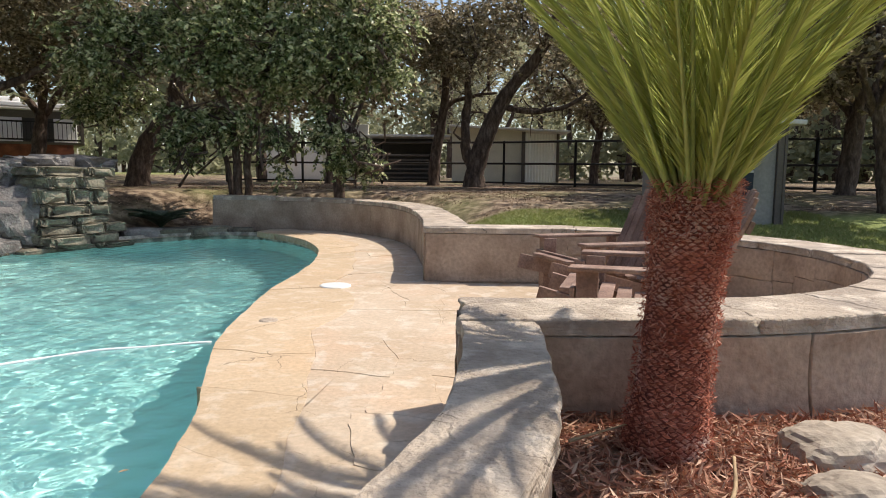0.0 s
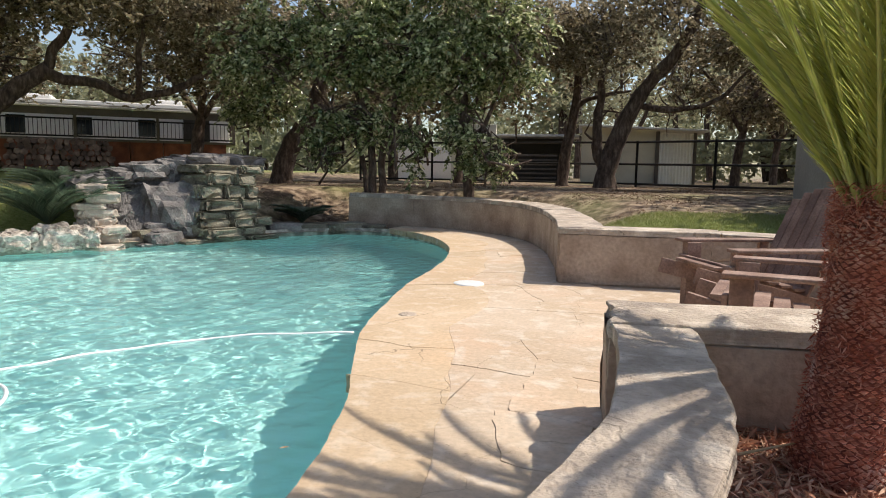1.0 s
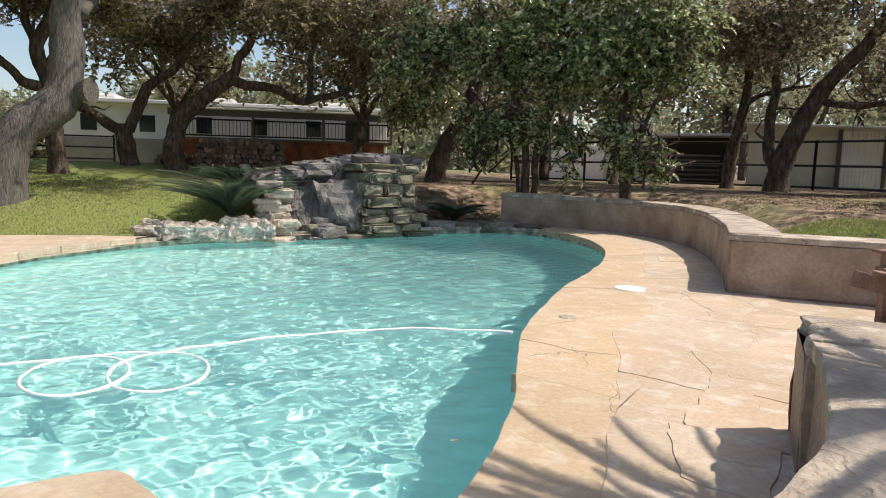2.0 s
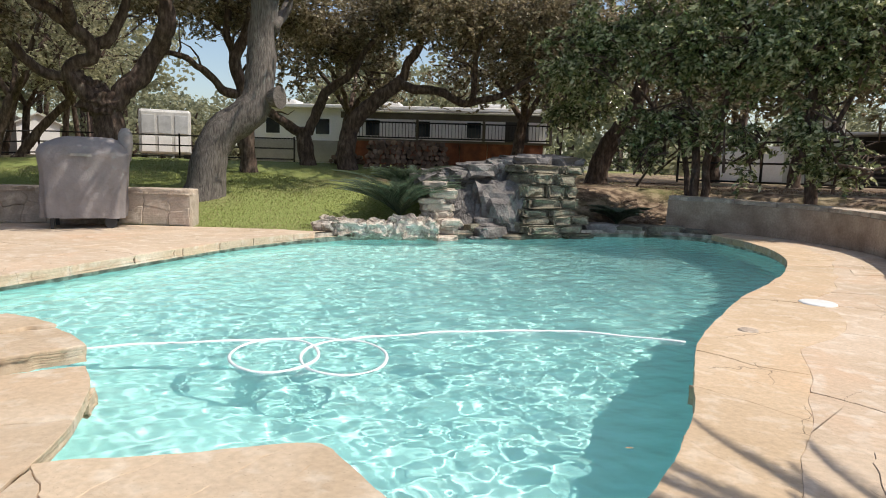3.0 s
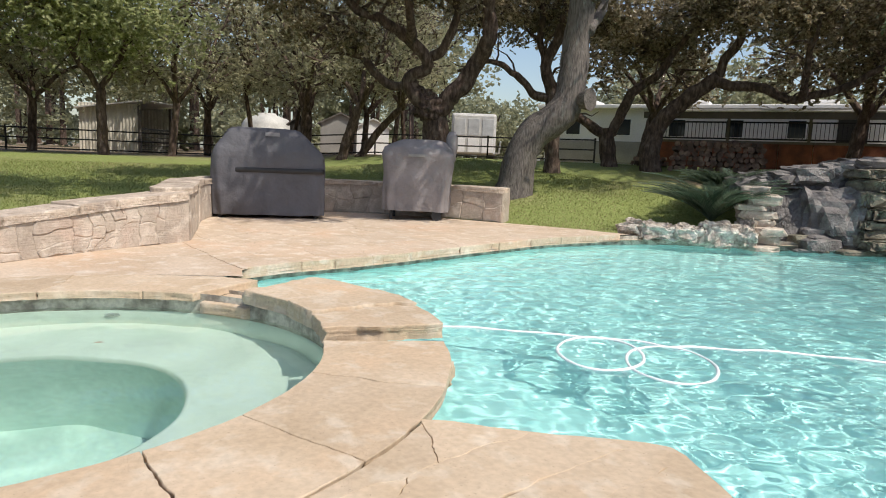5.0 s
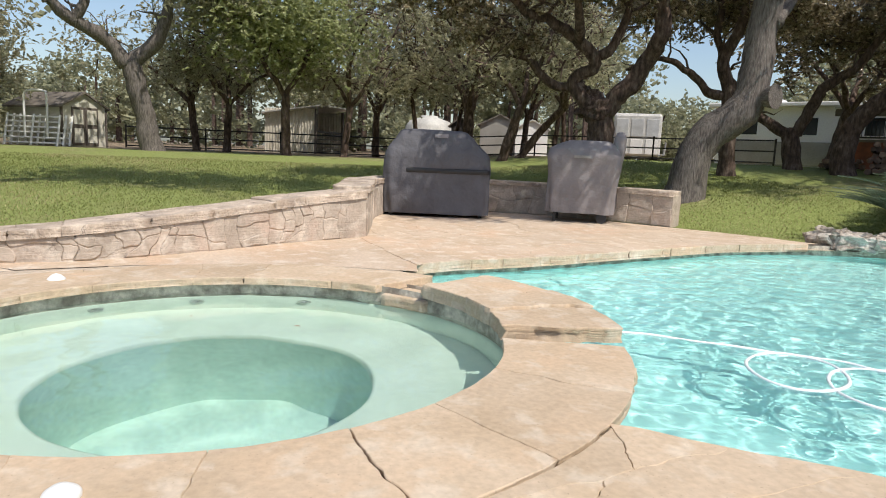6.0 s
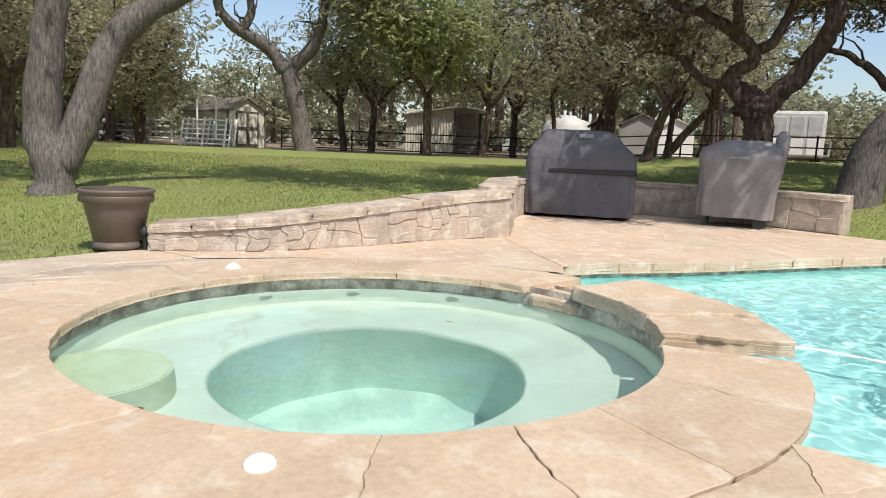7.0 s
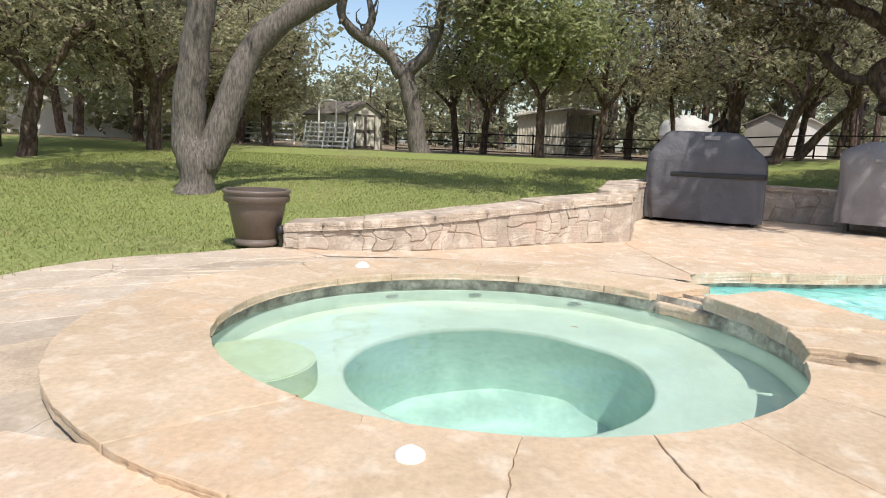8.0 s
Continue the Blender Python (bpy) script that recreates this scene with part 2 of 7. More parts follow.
M = {
    "flag": flag_material("flagstone", [(0.51, 0.385, 0.27), (0.60, 0.475, 0.36), (0.68, 0.585, 0.485)], (0.60, 0.43, 0.30), crack=0.5),
    "flag_edge": flag_material("tan_coping_stone", [(0.52, 0.38, 0.245), (0.60, 0.455, 0.315), (0.655, 0.535, 0.41)], (0.59, 0.42, 0.27)),
    "flag_spa": flag_material("spa_flagstone", [(0.47, 0.355, 0.24), (0.55, 0.43, 0.31), (0.60, 0.505, 0.395)], (0.56, 0.405, 0.27), crack=0.0, flake=0.7),
    "flag_grey": flag_material("grey_tan_flagstone", [(0.38, 0.31, 0.235), (0.48, 0.40, 0.315), (0.55, 0.48, 0.40)], (0.54, 0.41, 0.30), per_object=0.1),
    "pale_joint": material("pale_mortar", (0.62, 0.51, 0.39), 0.95, scale=6, fine=60, spread=0.06),
    "mortar": material("mortar", (0.44, 0.35, 0.26), 0.95, scale=5, fine=60),
    "limestone": material("limestone", (0.42, 0.315, 0.24), 0.9, tones=[(0.30, 0.215, 0.16), (0.42, 0.315, 0.24), (0.50, 0.39, 0.305)], scale=2.2, fine=30, bump=0.7, spread=0.11, per_object=0.06, span=(0.34, 0.64), distance=0.02),
    "cap": flag_material("wall_cap", [(0.38, 0.30, 0.235), (0.58, 0.475, 0.38), (0.74, 0.635, 0.53)], (0.36, 0.295, 0.245), crack=0.7, flake=3.0, scale=3.6, pit=0.55, relief=0.05),
    "rubble": flag_material("rubble_stone", [(0.39, 0.325, 0.265), (0.53, 0.45, 0.375), (0.63, 0.555, 0.475)], (0.52, 0.41, 0.335), rough=0.92, crack=0.3, per_object=0.10, flake=1.6, scale=3.5, pit=0.3),
    "rock": material("wet_waterfall_rock", (0.16, 0.145, 0.135), 0.55, tones=[(0.075, 0.066, 0.062), (0.155, 0.14, 0.132), (0.25, 0.23, 0.215)], scale=4, fine=30, bump=0.9, spread=0.14, per_object=0.15, distance=0.025),
    "pale_rock": material("pale_rock", (0.44, 0.365, 0.29), 0.9, tones=[(0.30, 0.24, 0.19), (0.44, 0.365, 0.29), (0.56, 0.48, 0.40)], scale=4, fine=30, bump=0.6, spread=0.1, per_object=0.1, distance=0.012),
    "white_rock": material("pitted_white_limestone", (0.52, 0.46, 0.39), 0.9, tones=[(0.26, 0.21, 0.17), (0.52, 0.45, 0.38), (0.68, 0.63, 0.56)], scale=7, fine=30, bump=1.0, spread=0.14, per_object=0.1, distance=0.03),
    "slab": material("stacked_slab", (0.20, 0.178, 0.13), 0.85, tones=[(0.07, 0.06, 0.045), (0.19, 0.168, 0.122), (0.29, 0.262, 0.195)], scale=4, fine=30, bump=0.9, spread=0.14, per_object=0.22, distance=0.025),
    "plaster": material("pool_plaster", (0.62, 0.95, 0.92), 0.7, tones=[(0.57, 0.92, 0.89), (0.62, 0.95, 0.92), (0.67, 0.97, 0.94)], scale=1.6, fine=30, bump=0.2, spread=0.02),
    "spa_plaster": material("spa_plaster", (0.79, 0.87, 0.79), 0.7, tones=[(0.74, 0.83, 0.74), (0.79, 0.87, 0.79), (0.83, 0.90, 0.82)], scale=2.5, fine=20, bump=0.2, spread=0.03),
    "step_plaster": material("tan_green_step_plaster", (0.74, 0.80, 0.60), 0.7, tones=[(0.70, 0.76, 0.56), (0.74, 0.80, 0.60), (0.78, 0.83, 0.64)], scale=3, fine=20, bump=0.2, spread=0.04),
    # spa plaster again, bluer and darker to imitate the deep water over it
    "depth_tint_plaster": material("spa_plaster_depth_tint", (0.62, 0.80, 0.73), 0.7, tones=[(0.57, 0.76, 0.69), (0.62, 0.80, 0.73), (0.67, 0.84, 0.77)], scale=12, fine=30, bump=0.2, spread=0.05),
    "tile": material("waterline_stone", (0.40, 0.37, 0.31), 0.8, tones=[(0.24, 0.215, 0.18), (0.40, 0.37, 0.31), (0.58, 0.545, 0.47)], scale=7, fine=35, bump=0.8, spread=0.12, span=(0.38, 0.62)),
    "water": water_material("pool_water", (0.90, 1.0, 0.99), 9.0, 0.22),
    "spa_water": water_material("spa_water", (0.92, 1.0, 0.975), 2.0, 0.05),
    "bark": material("oak_bark", (0.105, 0.070, 0.053), 0.95, tones=[(0.04, 0.025, 0.019), (0.10, 0.066, 0.05), (0.19, 0.142, 0.113)], scale=14, fine=50, bump=0.9, spread=0.2, distance=0.025, stretch=(1, 1, 0.35)),
    "bark_grey": material("grey_bark", (0.15, 0.13, 0.115), 0.95, tones=[(0.085, 0.072, 0.064), (0.15, 0.13, 0.115), (0.215, 0.19, 0.17)], scale=34, fine=80, bump=1.0, spread=0.16, distance=0.022, stretch=(1, 1, 0.16), span=(0.34, 0.68)),
    "palm_bark": material("palm_leaf_scars", (0.50, 0.19, 0.12), 0.9, tones=[(0.34, 0.085, 0.047), (0.52, 0.185, 0.115), (0.68, 0.46, 0.36)], scale=6, fine=90, bump=0.7, spread=0.2, per_object=0.35, span=(0.36, 0.62)),
    "palm_dark": material("dark_palm_fibre", (0.19, 0.05, 0.03), 0.95, tones=[(0.10, 0.026, 0.017), (0.20, 0.052, 0.032), (0.28, 0.09, 0.06)], scale=20, fine=90, bump=0.8, spread=0.2),
    "wood": material("weathered_wood", (0.27, 0.165, 0.125), 0.75, tones=[(0.17, 0.10, 0.075), (0.27, 0.165, 0.125), (0.38, 0.26, 0.21)], scale=5, fine=60, bump=0.5, spread=0.15, per_object=0.1),
    "cover": material("grey_cover", (0.10, 0.098, 0.11), 0.65, scale=2.5, fine=120, bump=0.7, bump_scale=5.0, distance=0.05, spread=0.09),
    "cover_light": material("pale_grey_cover", (0.235, 0.215, 0.215), 0.65, scale=2.5, fine=120, bump=0.7, bump_scale=6.0, distance=0.05, spread=0.09),
    "black": material("black_plastic", (0.02, 0.02, 0.022), 0.5, fine=60, bump=0.1),
    "pot": material("pot_resin", (0.14, 0.11, 0.09), 0.45, scale=4, fine=50, bump=0.15, spread=0.06),
    "white": material("white_plastic", (0.8, 0.8, 0.78), 0.4, scale=3, fine=40, bump=0.05, spread=0.03),
    "hose": material("white_hose", (0.85, 0.87, 0.87), 0.35, scale=3, fine=40, bump=0.0, spread=0.02),
    "iron": material("dark_iron", (0.025, 0.022, 0.02), 0.6, metal=0.4, fine=60, bump=0.1, spread=0.2),
    "white_iron": material("pale_steel", (0.55, 0.55, 0.54), 0.5, metal=0.3, fine=60, bump=0.1),
    "siding": material("cream_siding", (0.62, 0.59, 0.50), 0.8, scale=2, fine=40, bump=0.2, spread=0.06),
    "siding_dark": material("brown_trim", (0.12, 0.10, 0.085), 0.8, scale=3, fine=40, bump=0.2, spread=0.1),
    "teal": material("blue_door_trim", (0.018, 0.03, 0.045), 0.7, scale=3, fine=40, bump=0.2, spread=0.1),
    "grey_wall": material("grey_panel", (0.29, 0.275, 0.25), 0.8, scale=1.5, fine=30, bump=0.2, spread=0.08),
    "shingle": material("shingle_roof", (0.16, 0.14, 0.12), 0.9, scale=4, fine=40, bump=0.5, spread=0.15),
    "tin": material("corrugated_tin", (0.60, 0.58, 0.54), 0.5, metal=0.15, scale=2, fine=20, bump=0.15, spread=0.1),
    "tank": material("weathered_tank_shell", (0.50, 0.48, 0.43), 0.6, scale=1.5, fine=20, bump=0.2, spread=0.1),
    "tin_cream": material("cream_corrugated_sheet", (0.60, 0.56, 0.47), 0.6, scale=2, fine=20, bump=0.15, spread=0.06),
    "rv": material("white_coach", (0.80, 0.78, 0.75), 0.4, scale=1, fine=20, bump=0.05, spread=0.04),
    "red": material("red_boards", (0.16, 0.045, 0.025), 0.85, tones=[(0.07, 0.025, 0.018), (0.16, 0.045, 0.025), (0.24, 0.08, 0.045)], scale=3, fine=30, bump=0.4, spread=0.1),
    "glass": material("dark_window", (0.02, 0.025, 0.03), 0.1, fine=10, bump=0.0),
    "dark": material("shadowed_inside", (0.05, 0.045, 0.04), 0.9, fine=20),
    "mulch": material("bark_mulch", (0.27, 0.135, 0.09), 0.95, tones=[(0.11, 0.05, 0.035), (0.27, 0.135, 0.09), (0.46, 0.32, 0.23)], scale=14, fine=60, bump=1.0, spread=0.25, distance=0.03),
    # oak leaf tones lifted for veiling glare; the far copy paler still for haze
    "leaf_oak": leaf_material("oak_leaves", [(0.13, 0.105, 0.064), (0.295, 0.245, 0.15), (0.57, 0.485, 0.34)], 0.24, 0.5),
    "leaf_far_hazed": leaf_material("far_leaves_hazed", [(0.255, 0.25, 0.15), (0.42, 0.40, 0.25), (0.59, 0.55, 0.375)], 0.45, 0.6),
    # the near-white end tone paints sun glints onto some of the leaves
    "leaf_bush_glints": leaf_material("shrub_leaves_with_glints", [(0.06, 0.075, 0.037), (0.195, 0.235, 0.105), (0.40, 0.44, 0.21), (0.95, 0.92, 0.66)], 0.2, 0.5),
    # pale narrow tones paint distance haze into the woodland leaves
    "leaf_wood_hazed": leaf_material("woodland_leaves_hazed", [(0.265, 0.275, 0.165), (0.345, 0.35, 0.22), (0.425, 0.42, 0.275)], 0.8, 0.5),
    "leaf_bright": leaf_material("bright_green_leaves", [(0.25, 0.285, 0.12), (0.38, 0.41, 0.19), (0.53, 0.535, 0.30)], 0.45, 0.55),
    "leaf_palm": leaf_material("palm_leaflets", [(0.31, 0.345, 0.095), (0.46, 0.485, 0.14), (0.64, 0.65, 0.23)], 0.45, 0.6),
    "rachis": material("palm_stalk", (0.36, 0.38, 0.12), 0.6, fine=30, bump=0.1),
    "leaf_cycad": leaf_material("cycad_leaflets", [(0.05, 0.08, 0.05), (0.10, 0.145, 0.09), (0.22, 0.27, 0.19)], 0.35, 0.3),
    "grass": leaf_material("grass_blades", [(0.19, 0.225, 0.06), (0.255, 0.285, 0.088), (0.345, 0.355, 0.145)], 0.6, 0.5),
    "palm_fluff": leaf_material("palm_fibre", [(0.24, 0.055, 0.03), (0.45, 0.14, 0.085), (0.66, 0.36, 0.26)], 0.8, 0.2),
    "grass_dry": leaf_material("dry_grass_blades", [(0.29, 0.275, 0.115), (0.40, 0.365, 0.175), (0.52, 0.46, 0.26)], 0.7, 0.4),
    "dead_leaf": leaf_material("dead_oak_leaves", [(0.10, 0.058, 0.038), (0.25, 0.165, 0.11), (0.47, 0.35, 0.245)], 0.9, 0.2),
    "straw": leaf_material("dry_straw", [(0.26, 0.09, 0.055), (0.46, 0.21, 0.13), (0.72, 0.50, 0.36)], 0.8, 0.1),
    "log": material("split_firewood", (0.16, 0.10, 0.075), 0.9, tones=[(0.06, 0.038, 0.03), (0.15, 0.095, 0.07), (0.30, 0.21, 0.16)], scale=5, fine=50, bump=0.6, spread=0.15, per_object=0.45),
    "dry_stalk": material("dry_stalk", (0.45, 0.31, 0.18), 0.8, scale=8, fine=40, bump=0.3, spread=0.15),
}


def ground_material():
    m = bpy.data.materials.new("lawn_and_litter")
    m.use_nodes = True
    n, l = m.node_tree.nodes, m.node_tree.links
    bsdf = n["Principled BSDF"]
    bsdf.inputs["Roughness"].default_value = 0.95
    co = n.new("ShaderNodeTexCoord")

    def noise_tex(scale, detail=6.0):
        t = n.new("ShaderNodeTexNoise")
        t.inputs["Scale"].default_value, t.inputs["Detail"].default_value = scale, detail
        l.new(co.outputs["Object"], t.inputs["Vector"])
        return t.outputs["Fac"]

    def ramp(fac, stops):
        r = n.new("ShaderNodeValToRGB")
        el = r.color_ramp.elements
        el[0].position, el[0].color = stops[0][0], (*stops[0][1], 1)
        el[1].position, el[1].color = stops[-1][0], (*stops[-1][1], 1)
        for p, c in stops[1:-1]:
            el.new(p).color = (*c, 1)
        l.new(fac, r.inputs["Fac"])
        return r.outputs["Color"]

    green = ramp(noise_tex(25), [(0.3, (0.16, 0.20, 0.047)), (0.5, (0.225, 0.27, 0.072)), (0.7, (0.31, 0.335, 0.125))])
    # litter tones, with contrast widened to stand in for dappled tree shade
    litter = ramp(noise_tex(5, 10.0), [(0.36, (0.075, 0.045, 0.03)), (0.5, (0.20, 0.138, 0.092)), (0.62, (0.40, 0.30, 0.21))])
    sep = n.new("ShaderNodeSeparateXYZ")
    l.new(co.outputs["Object"], sep.inputs[0])
    # dry litter behind the seat wall and far out, green near the pool
    ymap = n.new("ShaderNodeMapRange")
    ymap.inputs["From Min"].default_value, ymap.inputs["From Max"].default_value = 9.6, 10.8
    l.new(sep.outputs["Y"], ymap.inputs["Value"])
    xmap = n.new("ShaderNodeMapRange")
    xmap.inputs["From Min"].default_value, xmap.inputs["From Max"].default_value = -13.0, -11.5
    l.new(sep.outputs["X"], xmap.inputs["Value"])
    side = n.new("ShaderNodeMath")
    side.operation = "MULTIPLY"
    l.new(ymap.outputs[0], side.inputs[0])
    l.new(xmap.outputs[0], side.inputs[1])
    far = n.new("ShaderNodeMapRange")
    far.inputs["From Min"].default_value, far.inputs["From Max"].default_value = -20.0, -25.0
    l.new(sep.outputs["X"], far.inputs["Value"])
    both = n.new("ShaderNodeMath")
    both.operation = "MAXIMUM"
    l.new(side.outputs[0], both.inputs[0])
    l.new(far.outputs[0], both.inputs[1])
    patch = n.new("ShaderNodeMath")
    patch.operation = "MULTIPLY_ADD"
    l.new(noise_tex(0.7), patch.inputs[0])
    patch.inputs[1].default_value = 1.6
    patch.inputs[2].default_value = -0.85
    total = n.new("ShaderNodeMath")
    total.operation, total.use_clamp = "ADD", True
    l.new(both.outputs[0], total.inputs[0])
    l.new(patch.outputs[0], total.inputs[1])
    mix = n.new("ShaderNodeMix")
    mix.data_type = "RGBA"
    l.new(total.outputs[0], mix.inputs["Factor"])
    l.new(green, mix.inputs[6])
    l.new(litter, mix.inputs[7])
    l.new(mix.outputs[2], bsdf.inputs["Base Color"])
    b = n.new("ShaderNodeBump")
    b.inputs["Strength"].default_value, b.inputs["Distance"].default_value = 0.8, 0.04
    l.new(noise_tex(40), b.inputs["Height"])
    l.new(b.outputs["Normal"], bsdf.inputs["Normal"])
    return m


M["ground"] = ground_material()
rng = np.random.default_rng(7)


# ---- mesh helpers ----
def mesh_part(name, verts, faces, mat, parent=None, label="", smooth=False):
    me = bpy.data.meshes.new(name)
    me.from_pydata([tuple(v) for v in verts], [], [tuple(f) for f in faces])
    me.materials.append(mat)
    if smooth:
        me.polygons.foreach_set("use_smooth", [True] * len(me.polygons))
    me.update()
    ob = new(name, me)
    ob.parent = parent
    if label:
        tagged(ob, label)
    return ob


def part(name, bm, mat, parent=None, label="", smooth=False):
    me = bpy.data.meshes.new(name)
    bm.normal_update()
    bm.to_mesh(me)
    bm.free()
    me.materials.append(mat)
    if smooth:
        me.polygons.foreach_set("use_smooth", [True] * len(me.polygons))
    ob = new(name, me)
    ob.parent = parent
    if label:
        tagged(ob, label)
    return ob


def thing(name, at, label, category, group="", rz=0.0):
    ob = new(name)
    ob.matrix_world = pose(*at, 0, 0, rz)
    ob.empty_display_size = 0.1
    return tagged(ob, label, category, group)


def box(bm, x0, x1, y0, y1, z0, z1, bevel=0.0, m=None):
    r = bmesh.ops.create_cube(bm, size=1.0)
    vs = r["verts"]
    bmesh.ops.scale(bm, vec=(x1 - x0, y1 - y0, z1 - z0), verts=vs)
    bmesh.ops.translate(bm, vec=((x0 + x1) / 2, (y0 + y1) / 2, (z0 + z1) / 2), verts=vs)
    if bevel:
        es = list({e for v in vs for e in v.link_edges})
        g = bmesh.ops.bevel(bm, geom=es, offset=bevel, segments=2, affect="EDGES", profile=0.5)
        vs = list({v for f in g["faces"] for v in f.verts} | {v for v in vs if v.is_valid})
    if m is not None:
        bmesh.ops.transform(bm, matrix=m, verts=[v for v in vs if v.is_valid])
    return vs


def box_part(name, dims, mat, parent=None, bevel=0.01, m=None, label=""):
    bm = bmesh.new()
    box(bm, *dims, bevel, m)
    return part(name, bm, mat, parent, label)


def tube_arrays(points, radii, sides=8, start=0, cap=True, wobble=0.0, r=None):
    """Vertices and faces of a bent tapered tube."""
    pts = [Vector(p) for p in points]
    verts, faces = [], []
    up = Vector((0.3, 0.2, 1)).normalized()
    for i, p in enumerate(pts):
        d = (pts[min(i + 1, len(pts) - 1)] - pts[max(i - 1, 0)]).normalized()
        if i == 0:
            u = d.cross(up if abs(d.dot(up)) < 0.9 else Vector((1, 0, 0))).normalized()
        else:
            u = (u - d * u.dot(d)).normalized()
        w = d.cross(u)
        for k in range(sides):
            a = 2 * math.pi * k / sides
            rad = radii[i] * (1 + (wobble * (r.random() - 0.5) if r is not None else 0))
            verts.append(p + u * (math.cos(a) * rad) + w * (math.sin(a) * rad))
        if i:
            b = start + (i - 1) * sides
            faces += [(b + k, b + (k + 1) % sides, b + sides + (k + 1) % sides, b + sides + k) for k in range(sides)]
    if cap:
        faces.append(tuple(start + k for k in reversed(range(sides))))
        faces.append(tuple(start + (len(pts) - 1) * sides + k for k in range(sides)))
    return verts, faces


def smooth_line(points, n, closed=False):
    """n points evenly spaced on a Catmull-Rom curve through the given ones."""
    p = [Vector(q) if len(q) == 3 else Vector((*q, 0)) for q in points]
    ext = [p[-1], *p, p[0], p[1]] if closed else [p[0] * 2 - p[1], *p, p[-1] * 2 - p[-2]]
    fine = []
    for i in range(1, len(ext) - 2):
        a, b, c, d = ext[i - 1:i + 3]
        for k in range(24):
            t = k / 24
            fine.append(0.5 * ((2 * b) + (c - a) * t + (2 * a - 5 * b + 4 * c - d) * t * t + (3 * b - a - 3 * c + d) * t ** 3))
    fine.append(ext[-2].copy())
    s = [0.0]
    for a, b in zip(fine, fine[1:]):
        s.append(s[-1] + (b - a).length)
    total = np.array(s)
    want = np.linspace(0, total[-1], n + 1)[:-1] if closed else np.linspace(0, total[-1], n)
    arr = np.array([tuple(v) for v in fine])
    return [Vector((np.interp(w, total, arr[:, 0]), np.interp(w, total, arr[:, 1]), np.interp(w, total, arr[:, 2]))) for w in want]


def flip(line):
    return list(reversed(line))


def at_line(line, u):
    f = min(max(u, 0), 1) * (len(line) - 1)
    i = min(int(f), len(line) - 2)
    return line[i].lerp(line[i + 1], f - i)


def tri_fill(outline, z, holes=()):
    bm = bmesh.new()
    es = []
    for loop in (outline, *holes):
        vs = [bm.verts.new((p[0], p[1], z)) for p in loop]
        es += [bm.edges.new((vs[i], vs[(i + 1) % len(vs)])) for i in range(len(vs))]
    bmesh.ops.triangle_fill(bm, use_beauty=True, edges=es, normal=(0, 0, 1))
    return bm


def inside(poly, x, y):
    c, n = False, len(poly)
    for i in range(n):
        x0, y0 = poly[i][0], poly[i][1]
        x1, y1 = poly[i - 1][0], poly[i - 1][1]
        if (y0 > y) != (y1 > y) and x < (x1 - x0) * (y - y0) / (y1 - y0) + x0:
            c = not c
    return c


def inside_many(poly, X, Y):
    c = np.zeros(X.shape, bool)
    for i in range(len(poly)):
        x0, y0 = poly[i][0], poly[i][1]
        x1, y1 = poly[i - 1][0], poly[i - 1][1]
        if y0 != y1:
            c ^= ((y0 > Y) != (y1 > Y)) & (X < (x1 - x0) * (Y - y0) / (y1 - y0) + x0)
    return c


